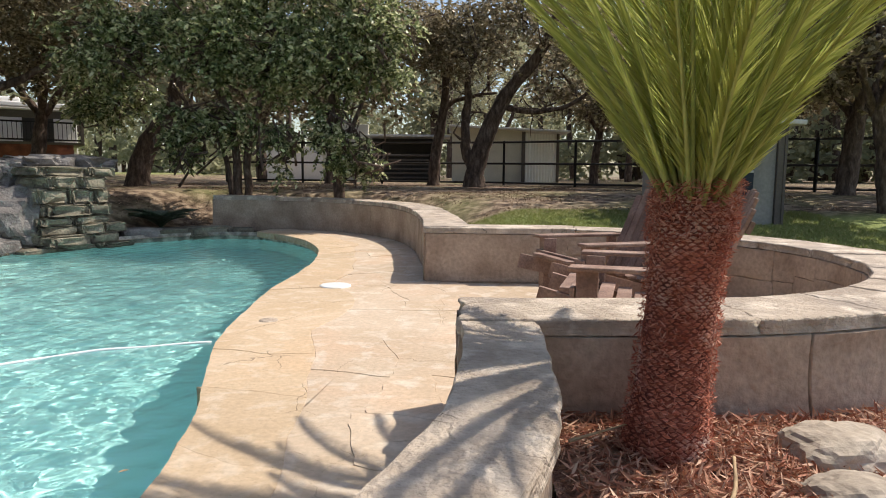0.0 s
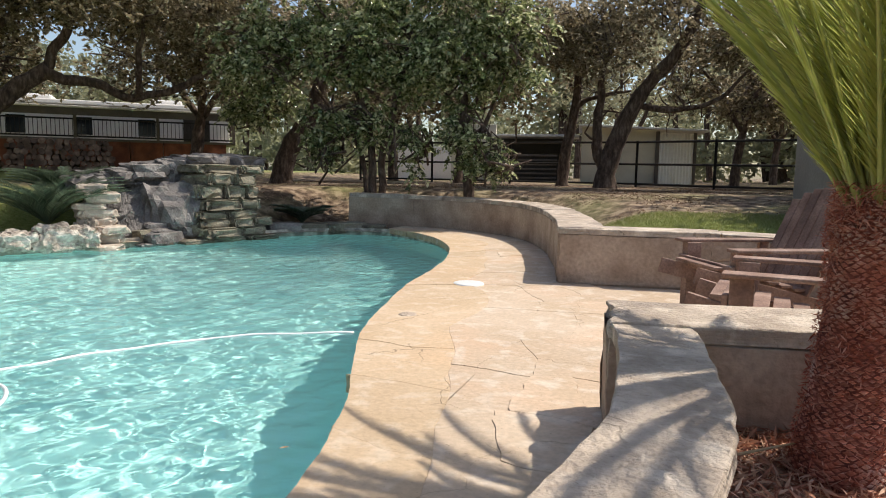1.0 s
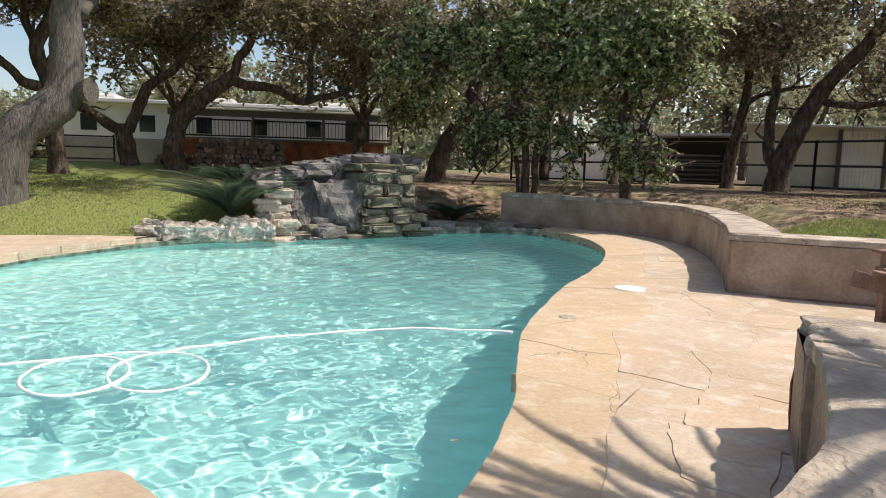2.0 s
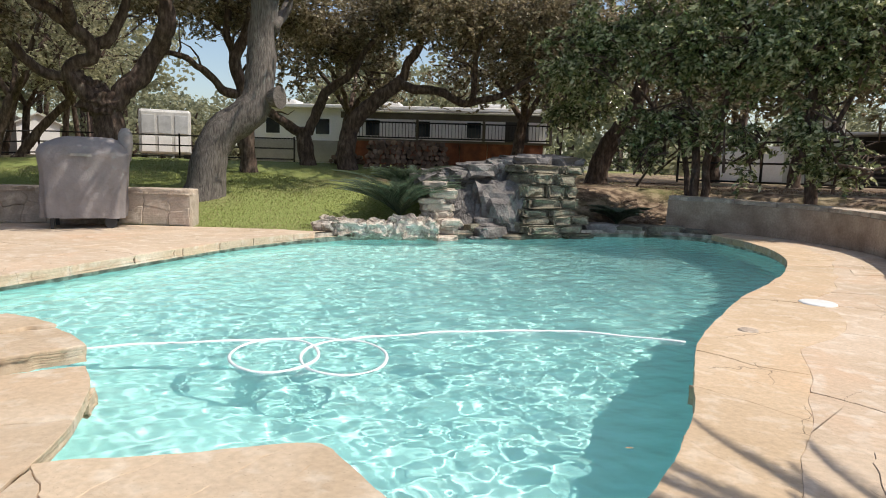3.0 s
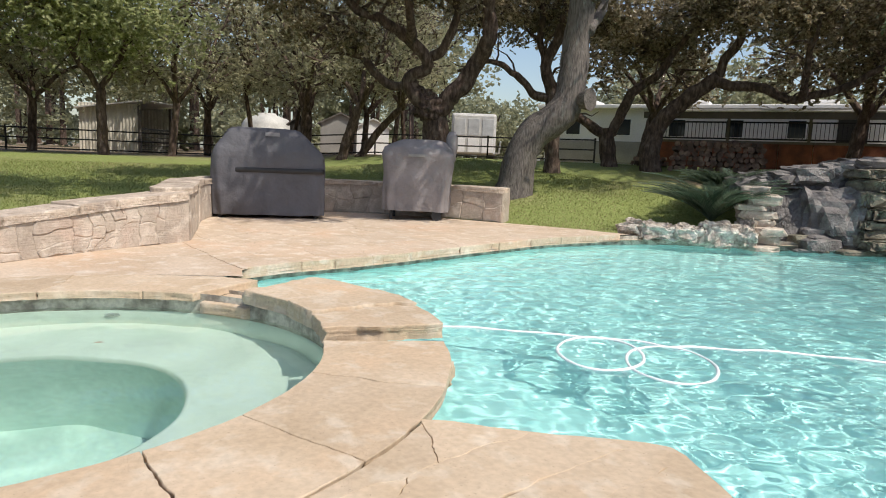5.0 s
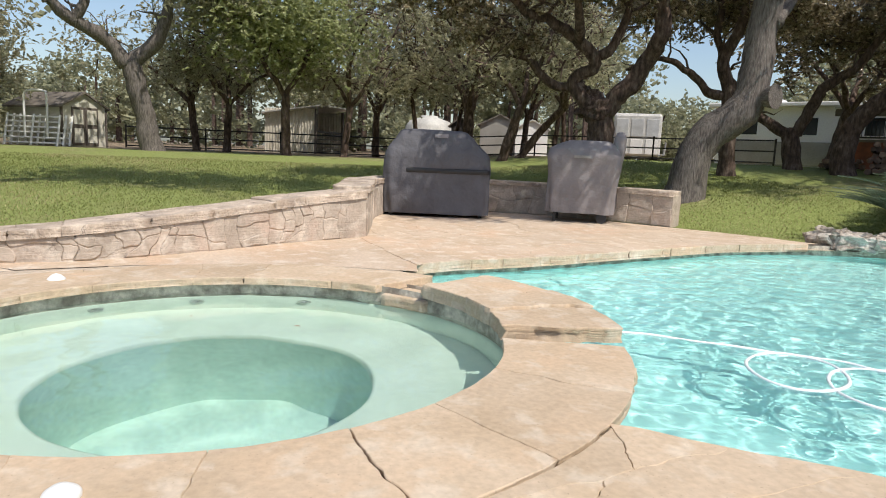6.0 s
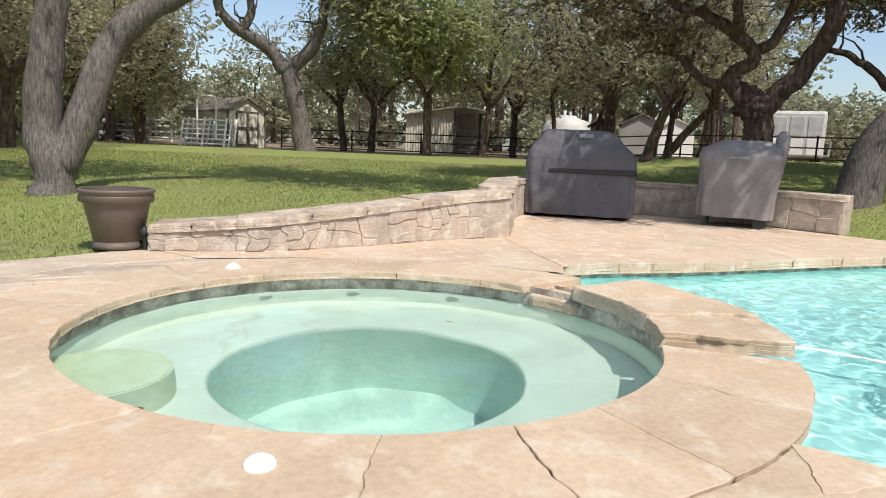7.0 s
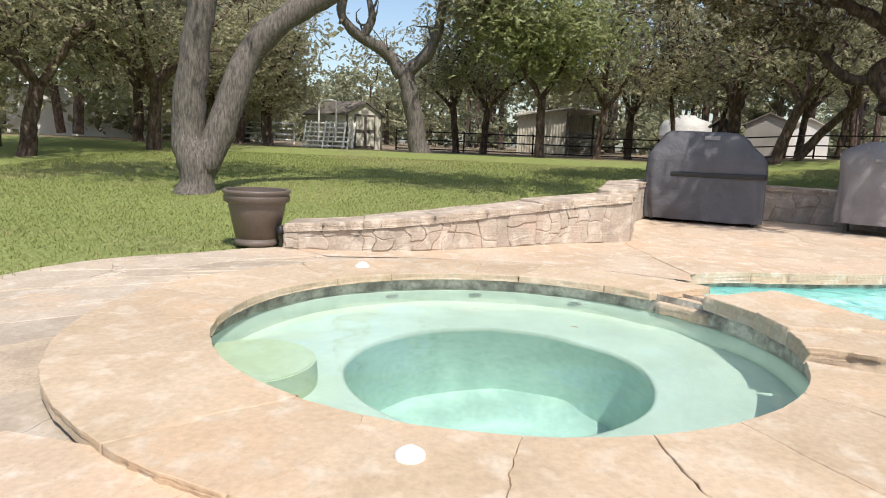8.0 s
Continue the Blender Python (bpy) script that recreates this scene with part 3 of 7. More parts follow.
def pieces(parent, name, surf, normal, nu, rows, mat, r, gap=0.006, proud=0.012, depth=0.03, wander=0.05, seg=4, uneven=0.004, size=(1.0, 1.0), rag=0.008, edge=0.007):
    """Irregular stones that share wavering joints, laid over surf(u, v) with u and v from 0 to 1."""
    cuts = np.cumsum(r.uniform(0.6, 1.5, nu))
    cuts = np.concatenate([[0], cuts / cuts[-1]])
    made = []
    for i in range(nu):
        k = int(r.integers(rows[0], rows[1] + 1))
        vc = np.cumsum(r.uniform(0.65, 1.4, k))
        vc = np.concatenate([[0], vc / vc[-1]])
        for j in range(k):
            u0, u1, v0, v1 = cuts[i], cuts[i + 1], vc[j], vc[j + 1]
            loop = []
            for a in range(seg):
                loop.append((u0 + (u1 - u0) * a / seg, v0))
            for a in range(seg):
                loop.append((u1, v0 + (v1 - v0) * a / seg))
            for a in range(seg):
                loop.append((u1 - (u1 - u0) * a / seg, v1))
            for a in range(seg):
                loop.append((u0, v1 - (v1 - v0) * a / seg))
            pts = []
            nrm = normal((u0 + u1) / 2, (v0 + v1) / 2)
            for u, v in loop:
                ku, kv = 4 * u * (1 - u), 4 * v * (1 - v)
                w = noise.noise_vector(Vector((u * size[0] * 2.2, v * size[1] * 2.2, 3.7)))
                fu = u + wander * w.x * min(1, ku * 4) / size[0]
                fv = v + wander * w.y * min(1, kv * 4) / size[1]
                p = surf(fu, fv)
                q = (noise.noise_vector(p * 3.1) * 1.6 + noise.noise_vector(p * 9) + noise.noise_vector(p * 27) * 0.45) * rag
                q -= nrm * q.dot(nrm)
                pts.append(p + q * min(1.0, kv * 3 + 0.3))
            c = sum(pts, Vector()) / len(pts)
            lift = proud + float(r.normal(0, uneven))
            n = len(pts)
            verts, faces = [], []
            for p in pts:
                d = (c - p)
                verts.append(p + d.normalized() * gap - nrm * depth)
            for p in pts:
                d = (c - p)
                verts.append(p + d.normalized() * gap + nrm * (lift - 0.35 * abs(proud) - 0.004))
            for p in pts:
                d = (c - p)
                verts.append(p + d.normalized() * min(gap + edge, d.length * 0.5) + nrm * lift)
            # a broken ledge half way down the side
            ledge = []
            for p in pts:
                out = (p - c).normalized()
                k = noise.noise(p * 6.3) * 1.1 + noise.noise(p * 19) * 0.9 - 0.45
                ledge.append(p + out * min(k * rag * 0.8 - gap, rag * 0.4) + nrm * (-depth * (0.38 + 0.2 * noise.noise(p * 4.1))))
            verts[n:n] = ledge
            for s in (0, n, 2 * n):
                faces += [(s + a, s + (a + 1) % n, s + n + (a + 1) % n, s + n + a) for a in range(n)]
            faces.append(tuple(3 * n + a for a in range(n)))
            ob = mesh_part(name, verts, faces, mat, parent)
            ob.data.polygons.foreach_set("use_smooth", [True] * (len(faces) - 1) + [False])
            made.append(ob)
    return made


def lump(bm, centre, radii, r, rough=0.25, freq=1.6, sub=2, rot=0.0, flat=0.0):
    """A worn boulder."""
    g = bmesh.ops.create_icosphere(bm, subdivisions=sub, radius=1.0)
    off = Vector(tuple(r.uniform(-50, 50, 3)))
    m = Matrix.Rotation(rot, 3, "Z")
    for v in g["verts"]:
        d = v.co.normalized()
        k = 1 + rough * noise.fractal(d * freq + off, 0.8, 2.2, 5)
        sq = Vector([math.copysign(abs(a) ** (1 - flat), a) for a in d])
        p = Vector((sq.x * radii[0], sq.y * radii[1], sq.z * radii[2])) * k
        v.co = m @ p + Vector(centre)


def sprays(r, roots, per, length, droop=0.3):
    """Leaves set in two rows along short drooping twigs that start at the roots: their centres and directions."""
    roots = np.asarray(roots)
    n = len(roots)
    axis = r.normal(size=(n, 3))
    axis[:, 2] = axis[:, 2] * 0.5 - droop
    axis /= np.linalg.norm(axis, axis=1)[:, None]
    side = np.cross(axis, r.normal(size=(n, 3)) * 0.5 + np.array([0, 0, 1.0]))
    side /= np.linalg.norm(side, axis=1)[:, None] + 1e-9
    far = length * r.uniform(0.6, 1.25, n)
    cen, way = [], []
    for i in range(per):
        t = (i + 0.5) / per
        sg = 1 if i % 2 else -1
        d = axis * 0.55 + side * sg * 0.8 + r.normal(size=(n, 3)) * 0.22
        d[:, 2] -= droop * 0.5
        p = roots + axis * (far * t)[:, None]
        p[:, 2] -= droop * far * t * t * 0.6
        cen.append(p + side * sg * (0.05 * length))
        way.append(d)
    return np.concatenate(cen), np.concatenate(way)


def leaf_mesh(name, centres, size, mat, parent, r, long=2.0, label="", droop=0.0, turned=1.3, dirs=None):
    """Many small leaves, each a folded diamond of two triangles, in one mesh."""
    n = len(centres)
    d = r.normal(size=(n, 3))
    d[:, 2] = d[:, 2] * 0.7 - droop
    if dirs is not None:
        d = np.array(dirs)
    d /= np.linalg.norm(d, axis=1)[:, None]
    e = np.cross(r.normal(size=(n, 3)) * 0.8 + np.array([0.3, 0.15, 0.6]) * turned, d)
    e /= np.linalg.norm(e, axis=1)[:, None] + 1e-9
    s = size * r.uniform(0.6, 1.35, n)[:, None]
    c = np.asarray(centres)
    nrm = np.cross(d, e)
    v = np.empty((n, 4, 3))
    v[:, 0] = c - d * s * long / 2
    v[:, 1] = c + e * s / 2 + nrm * s * 0.15
    v[:, 2] = c + d * s * long / 2
    v[:, 3] = c - e * s / 2 + nrm * s * 0.15
    me = bpy.data.meshes.new(name)
    me.vertices.add(4 * n)
    me.vertices.foreach_set("co", v.reshape(-1))
    base = np.arange(n)[:, None] * 4
    idx = np.concatenate([base + np.array([0, 1, 2]), base + np.array([0, 2, 3])], axis=1).reshape(-1)
    me.loops.add(6 * n)
    me.loops.foreach_set("vertex_index", idx)
    me.polygons.add(2 * n)
    me.polygons.foreach_set("loop_start", np.arange(2 * n) * 3)
    me.update(calc_edges=True)
    me.materials.append(mat)
    ob = new(name, me)
    ob.parent = parent
    if label:
        tagged(ob, label)
    return ob


def blob_points(r, n, centre, radii, hollow=0.35):
    """Points in an uneven clump, thicker towards its skin."""
    d = r.normal(size=(n, 3))
    d /= np.linalg.norm(d, axis=1)[:, None]
    k = r.uniform(hollow, 1.0, n) ** 0.6
    return np.asarray(centre) + d * k[:, None] * np.asarray(radii)


# ---- the lie of the land ----
POOL_R = [(-1.85, 0.85), (-1.82, 1.15), (-1.83, 1.5), (-1.95, 2.23), (-2.15, 2.9), (-2.33, 3.6), (-2.43, 4.5), (-2.5, 5.4), (-2.49, 6.25), (-2.55, 7.6), (-2.85, 9.05), (-3.5, 10.4), (-4.45, 11.45)]
POOL_FAR = [(-5.3, 11.4), (-6.1, 10.75), (-6.8, 9.8), (-7.4, 8.85), (-8.0, 7.8), (-8.65, 6.6)]
POOL_L = [(-8.8, 5.6), (-8.7, 4.6), (-8.4, 3.6), (-8.03, 2.5), (-7.7, 1.5), (-7.5, 0.6), (-7.3, 0.1)]
SPA = Vector((-5.09, -1.55, 0))
SPA_X, SPA_Y = 0.965, 1.045
SPA_IN, SPA_OUT = 1.65, 2.22
HARD = [(-0.4, -6), (-0.45, 2.3), (0.1, 2.3), (0.15, 6.2), (-1.0, 6.2), (-1.0, 7.1), (-1.15, 8.9), (-1.6, 10.5), (-2.3, 11.6), (-3.1, 12.15), (-4.2, 12.45), (-5.5, 12.5), (-6.3, 11.6), (-7.6, 9.6), (-8.9, 7.6), (-9.6, 6.3), (-10.6, 5.2), (-12.2, 3.6), (-13, 2.4), (-13, 0.5), (-11.4, 0.1), (-9.3, -0.2), (-8.45, -1.55), (-7.65, -2.65), (-7.5, -3.8), (-7.3, -4.2), (-6.57, -4.5), (-6.2, -5.0), (-5.4, -5.2), (-4.5, -6)]
RING = Vector((0.15, 4.2, 0))
RING_IN, RING_OUT = 1.75, 2.19


def rise(x, y):
    """Height of the open ground, which climbs away from the pool."""
    a = 0.08 * np.clip(y - 4, 0, 9) + 0.015 * np.clip(y - 13, 0, 8)
    b = 0.066 * np.clip(-x - 9, 0, 12)
    return np.minimum(a + b, 1.1)


def hard_distance(X, Y):
    d = np.full(X.shape, 1e9)
    for i in range(len(HARD)):
        ax, ay = HARD[i - 1]
        bx, by = HARD[i]
        t = np.clip(((X - ax) * (bx - ax) + (Y - ay) * (by - ay)) / ((bx - ax) ** 2 + (by - ay) ** 2), 0, 1)
        d = np.minimum(d, np.hypot(X - ax - t * (bx - ax), Y - ay - t * (by - ay)))
    d = np.where(inside_many(HARD, X, Y), -d, d)
    ring = np.hypot(X - RING.x, Y - RING.y) - 2.05
    return np.minimum(d, ring)


def land(X, Y):
    X, Y = np.asarray(X, float), np.asarray(Y, float)
    d = hard_distance(X, Y)
    k = np.clip(d / 2.0, 0, 1)
    k = k * k * (3 - 2 * k)
    return rise(X, Y) * k - np.where(d < 0, 0.11, 0.03)


def land_at(x, y):
    return float(land(np.array([x]), np.array([y]))[0])


def build_ground():
    xs = np.concatenate([[-400, -250, -150, -100, -70, -55, -45, -38], np.arange(-33, -15, 1.0), np.arange(-15, 6.01, 0.25), np.arange(7, 20, 1.0), [25, 32, 40, 60, 100, 150, 250, 400]])
    ys = np.concatenate([[-400, -250, -150, -100, -60, -40, -30, -24, -18, -14], np.arange(-11, -7, 1.0), np.arange(-7, 14.01, 0.25), np.arange(15, 32, 1.0), [36, 42, 50, 60, 80, 120, 200, 400]])
    X, Y = np.meshgrid(xs, ys)
    Z = land(X, Y)
    D = hard_distance((X[:-1, :-1] + X[1:, 1:]) / 2, (Y[:-1, :-1] + Y[1:, 1:]) / 2)
    n = len(xs)
    verts = np.stack([X, Y, Z], -1).reshape(-1, 3)
    faces = []
    for j in range(len(ys) - 1):
        for i in range(n - 1):
            if D[j, i] > -0.3:
                faces.append((j * n + i, j * n + i + 1, (j + 1) * n + i + 1, (j + 1) * n + i))
    return mesh_part("ground", verts, faces, M["ground"], smooth=True)


ground = tagged(build_ground(), "green lawn turning to dry leaf litter under the oaks", "ground", kind="structure")

pool_right = smooth_line(POOL_R, 60)
pool_far = smooth_line([POOL_R[-1], *POOL_FAR, POOL_L[0]], 40)[1:-1]
pool_left = smooth_line(POOL_L, 40)
spa_side = [SPA + Vector((math.cos(radians(a)), math.sin(radians(a)), 0)) * 2.05 for a in np.linspace(140, 46, 26)]
pool_near = [Vector(p) for p in ((-3.56, 0.12, 0), (-3.5, 0.22, 0), (-3.3, 0.44, 0), (-3.13, 0.67, 0), (-2.95, 0.9, 0), (-2.78, 0.86, 0), (-2.55, 0.78, 0), (-2.2, 0.66, 0), (-1.98, 0.68, 0))]
POOL = pool_right + pool_far + pool_left + spa_side + pool_near
WATER = -0.15


def offset_loop(loop, d):
    out = []
    for i, p in enumerate(loop):
        t = (loop[(i + 1) % len(loop)] - loop[i - 1])
        n = Vector((-t.y, t.x, 0)).normalized()
        out.append(p + n * d)
    return out


def ripples(X, Y, slope, waves, seed, count=44):
    """Height of a wind-ruffled surface: many small plane waves of that mean slope and range of lengths."""
    r = np.random.default_rng(seed)
    Z = np.zeros(X.shape)
    for _ in range(count):
        k = 2 * math.pi / (waves[0] * (waves[1] / waves[0]) ** r.random())
        a, p = r.uniform(0, 2 * math.pi), r.uniform(0, 2 * math.pi)
        Z += np.sin(k * (X * math.cos(a) + Y * math.sin(a)) + p + 0.8 * np.sin(1.3 * X * math.sin(a) - 1.1 * Y * math.cos(a) + 2 * p)) / k
    return Z * slope * math.sqrt(2.0 / count)


def rippled_sheet(name, outline, z, step, slope, waves, mat, seed):
    """A sheet of water in real ripples, reaching just past the outline; it bends the sunlight that it lets through."""
    x0, x1 = min(p.x for p in outline) - step, max(p.x for p in outline) + step
    y0, y1 = min(p.y for p in outline) - step, max(p.y for p in outline) + step
    xs, ys = np.arange(x0, x1 + step, step), np.arange(y0, y1 + step, step)
    X, Y = np.meshgrid(xs, ys)
    n = len(xs)
    inn = inside_many(outline, X, Y)
    keep = inn[:-1, :-1] | inn[1:, :-1] | inn[:-1, 1:] | inn[1:, 1:]
    j, i = np.nonzero(keep)
    quads = np.stack([j * n + i, j * n + i + 1, (j + 1) * n + i + 1, (j + 1) * n + i], 1)
    used, quads = np.unique(quads, return_inverse=True)
    V = np.stack([X, Y, z + ripples(X, Y, slope, waves, seed)], -1).reshape(-1, 3)[used]
    ob = mesh_part(name, V.tolist(), quads.reshape(-1, 4).tolist(), mat, smooth=True)
    ob.cycles.is_caustics_caster = True
    return ob


def pool_depth(x, y):
    """The floor rises in a broad shelf towards the patio and the spa and falls to the deep end by the rocks."""
    k = min(max(min((x + 8.6) / 3.2, (math.hypot(x - SPA.x, y - SPA.y) - 2.1) / 2.2), 0), 1)
    k = k * k * (3 - 2 * k)
    return -0.55 - 0.5 * k - 0.07 * min(max(y - 1, 0), 9) * (0.35 + 0.65 * k)


def build_pool():
    shell = tagged(new("pool_basin"), "turquoise plastered free-form swimming pool basin", "pool", kind="structure")
    # the floor falls from the shallow patio side to the deep waterfall end
    outline = offset_loop(POOL, -0.085)
    bm = tri_fill(outline, -1.0)
    for _ in range(2):
        bmesh.ops.subdivide_edges(bm, edges=bm.edges[:], cuts=1, use_grid_fill=True)
    for v in bm.verts:
        v.co.z = pool_depth(v.co.x, v.co.y)
    part("floor", bm, M["plaster"], shell)
    n = len(outline)
    for nm, z0, z1, mt in (("wall", None, -0.2, "plaster"), ("waterline_band", -0.2, -0.02, "tile")):
        verts = [(p.x, p.y, (pool_depth(p.x, p.y) if z0 is None else z0)) for p in outline] + [(p.x, p.y, z1) for p in outline]
        mesh_part(nm, verts, [(i, (i + 1) % n, n + (i + 1) % n, n + i) for i in range(n)], M[mt], shell)
    water = rippled_sheet("pool_water", offset_loop(POOL, -0.095), WATER, 0.024, 0.075, (0.075, 0.34), M["water"], 12)
    tagged(water, "clear turquoise rippling pool water", "water", kind="structure")
    for ob in shell.children:
        ob.cycles.is_caustics_receiver = True


build_pool()


def build_spa():
    spa = tagged(new("spa_basin"), "round pale green plastered spa basin with a bench", "spa", kind="structure")

    def lathe(name, prof, mat, parent, steps=72, smooth=True, label=""):
        verts, faces = [], []
        for r_, z in prof:
            for k in range(steps):
                a = 2 * math.pi * k / steps
                verts.append((SPA.x + SPA_X * r_ * math.cos(a), SPA.y + SPA_Y * r_ * math.sin(a), z))
        for i in range(len(prof) - 1):
            faces += [(i * steps + k, i * steps + (k + 1) % steps, (i + 1) * steps + (k + 1) % steps, (i + 1) * steps + k) for k in range(steps)]
        return mesh_part(name, verts, faces, mat, parent, label, smooth)

    lathe("waterline_band", [(SPA_IN + 0.03, 0.0), (SPA_IN + 0.03, -0.22)], M["tile"], spa)
    lathe("side_wall", [(SPA_IN + 0.03, -0.22), (SPA_IN, -0.24), (SPA_IN, -0.57)], M["spa_plaster"], spa)
    lathe("bench", [(SPA_IN, -0.57), (0.915, -0.59), (0.895, -0.60), (0.89, -0.66)], M["spa_plaster"], spa)
    # the well takes the copy with its water depth put into the colour
    lathe("well", [(0.89, -0.66), (0.885, -1.1), (0.87, -1.72)], M["depth_tint_plaster"], spa)
    lathe("well_floor", [(0.87, -1.72), (0.5, -1.74), (0.0, -1.75)], M["depth_tint_plaster"], spa)
    bm = bmesh.new()
    bmesh.ops.create_cone(bm, cap_ends=True, segments=40, radius1=0.385, radius2=0.375, depth=0.38)
    bmesh.ops.bevel(bm, geom=[e for e in bm.edges if abs(e.verts[0].co.z - 0.19) < 0.01 and abs(e.verts[1].co.z - 0.19) < 0.01], offset=0.012, segments=2, affect="EDGES")
    step = part("entry_step", bm, M["step_plaster"], spa)
    step.location = (-4.60, -2.93, -0.40)
    rim = [SPA + Vector((SPA_X * math.cos(a), SPA_Y * math.sin(a), 0)) * (SPA_IN + 0.02) for a in np.linspace(0, 2 * math.pi, 72, endpoint=False)]
    w = rippled_sheet("spa_water", rim, -0.13, 0.05, 0.02, (0.25, 0.8), M["spa_water"], 14)
    for ob in spa.children:
        ob.cycles.is_caustics_receiver = True
    tagged(w, "clear still pale green spa water", "water", kind="structure")
    for a, z in ((-148, -0.35), (-172, -0.35), (-200, -0.35)):
        jet = thing("spa_jet", (SPA.x + SPA_X * (SPA_IN - 0.01) * math.cos(radians(a)), SPA.y + SPA_Y * (SPA_IN - 0.01) * math.sin(radians(a)), z), "round white plastic spa jet in the wall", "spa jet", "spa jets", a)
        bm = bmesh.new()
        bmesh.ops.create_cone(bm, cap_ends=True, segments=16, radius1=0.06, radius2=0.045, depth=0.03, matrix=Matrix.Rotation(radians(-90), 4, "Y"))
        part("flange", bm, M["white"], jet, smooth=False)
        bm = bmesh.new()
        bmesh.ops.create_cone(bm, cap_ends=True, segments=12, radius1=0.022, radius2=0.018, depth=0.03, matrix=Matrix.Translation((-0.012, 0, 0)) @ Matrix.Rotation(radians(-90), 4, "Y"))
        part("nozzle", bm, M["white"], jet)


build_spa()
UP = Vector((0, 0, 1))
# ---- mortar beds under the paving ----
DECK_R_OUT = [(-0.55, 0.0), (-0.55, 1.0), (-0.55, 2.4), (-0.55, 3.5), (-0.55, 4.5), (-0.6, 5.5), (-0.9, 6.2), (-1.05, 7.1), (-1.2, 8.9), (-1.65, 10.5), (-2.35, 11.6), (-3.2, 12.1), (-4.3, 12.4)]
deck_out = smooth_line(DECK_R_OUT, 60)
PATIO_OUT = [(-9.5, 6.0), (-10.6, 5.1), (-11.6, 4.3), (-12.5, 3.4), (-12.9, 2.4), (-12.9, 1.2), (-12.2, 0.4), (-10.6, 0.1), (-9.2, -0.2)]
patio_out = smooth_line(PATIO_OUT, 40)
patio_in = smooth_line([(-8.8, 6.0), *POOL_L], 40)
bed_holes = [POOL, [SPA + Vector((SPA_X * math.cos(a), SPA_Y * math.sin(a), 0)) * (SPA_IN + 0.035) for a in np.linspace(0, 2 * math.pi, 64, endpoint=False)]]
bed = part("paving_bed", tri_fill([Vector((*p, 0)) for p in HARD], -0.075, bed_holes), M["mortar"])
tagged(bed, "sandy mortar bed under the flagstones", "paving", kind="structure")
patio_base = [(-8.9, 6.3), (-10.6, 5.2), (-12.2, 3.6), (-13, 2.4), (-13, 0.5), (-11.4, 0.1), (-9.3, -0.2), (-8.5, -1.55), (-7.75, -2.65), (-7.5, -3.75), (-7.1, -3.2), (-7.3, -2.4), (-7.38, -1.5), (-7.2, -0.6), (-6.95, 0.05), (-7.25, 0.1)] + [(p.x - 0.02, p.y) for p in flip(pool_left)[1:]]
tagged(part("patio_base", tri_fill([Vector((*p, 0)) for p in patio_base], -0.007), M["flag"]), "sand-coloured stone bed of the patio", "paving", kind="structure")
deck_base = [(p.x + 0.02, p.y) for p in pool_right] + [(p.x, p.y) for p in flip(deck_out)]
tagged(part("deck_base", tri_fill([Vector((*p, 0)) for p in deck_base], -0.006), M["flag"]), "sand-coloured stone bed of the pool deck", "paving", kind="structure")
floor_ring = bmesh.new()
bmesh.ops.create_circle(floor_ring, cap_ends=True, segments=48, radius=2.0, matrix=Matrix.Translation((RING.x, RING.y, -0.016)))
tagged(part("seating_floor", floor_ring, M["flag"]), "sand-coloured paving inside the round seat wall", "paving", kind="structure")


# ---- walls ----
def wall_run(name, inner, width, height, label, cap_n, mat="limestone", base=-0.05, cap_over=0.02, cap_h=0.06, seed=1):
    """A low wall along a line, with a rough stone cap in slabs. The line is its face; the body lies to its right. height: one value for each end."""
    r = np.random.default_rng(seed)
    ob = tagged(new(name), label, "wall", kind="structure")
    n = len(inner)
    outer = []
    for i, p in enumerate(inner):
        t = inner[min(i + 1, n - 1)] - inner[max(i - 1, 0)]
        outer.append(p + Vector((t.y, -t.x, 0)).normalized() * width)
    h = [height[0] + (height[1] - height[0]) * i / (n - 1) - cap_h for i in range(n)]
    rows = 5
    verts, faces = [], []
    for side in (inner, outer):
        for k in range(rows):
            for i in range(n):
                p = Vector((side[i].x, side[i].y, base + (h[i] - base) * k / (rows - 1)))
                verts.append(p + noise.noise_vector(p * 4) * 0.012)
    off = n * rows
    for k in range(rows - 1):
        for i in range(n - 1):
            a = k * n + i
            faces.append((a, a + n, a + n + 1, a + 1))
            faces.append((off + a, off + a + 1, off + a + n + 1, off + a + n))
    for i in (0, n - 1):
        for k in range(rows - 1):
            a = k * n + i
            f = (a, off + a, off + a + n, a + n)
            faces.append(f if i == 0 else tuple(reversed(f)))
    mesh_part("core", verts, faces, M[mat], ob)

    def top(u, v):
        a, b = at_line(inner, u), at_line(outer, u)
        d = (b - a).normalized()
        p = (a - d * cap_over).lerp(b + d * cap_over, v)
        p.z = height[0] + (height[1] - height[0]) * u - 0.012
        return p

    pieces(ob, "cap_stone", top, lambda u, v: UP, cap_n, (1, 1), M["cap"], r, gap=0.002, proud=0.012, depth=cap_h - 0.006, wander=0.0, seg=9 if cap_n > 2 else 30, uneven=0.008 if cap_n > 2 else 0.0, rag=0.028, edge=0.012)
    return ob, outer


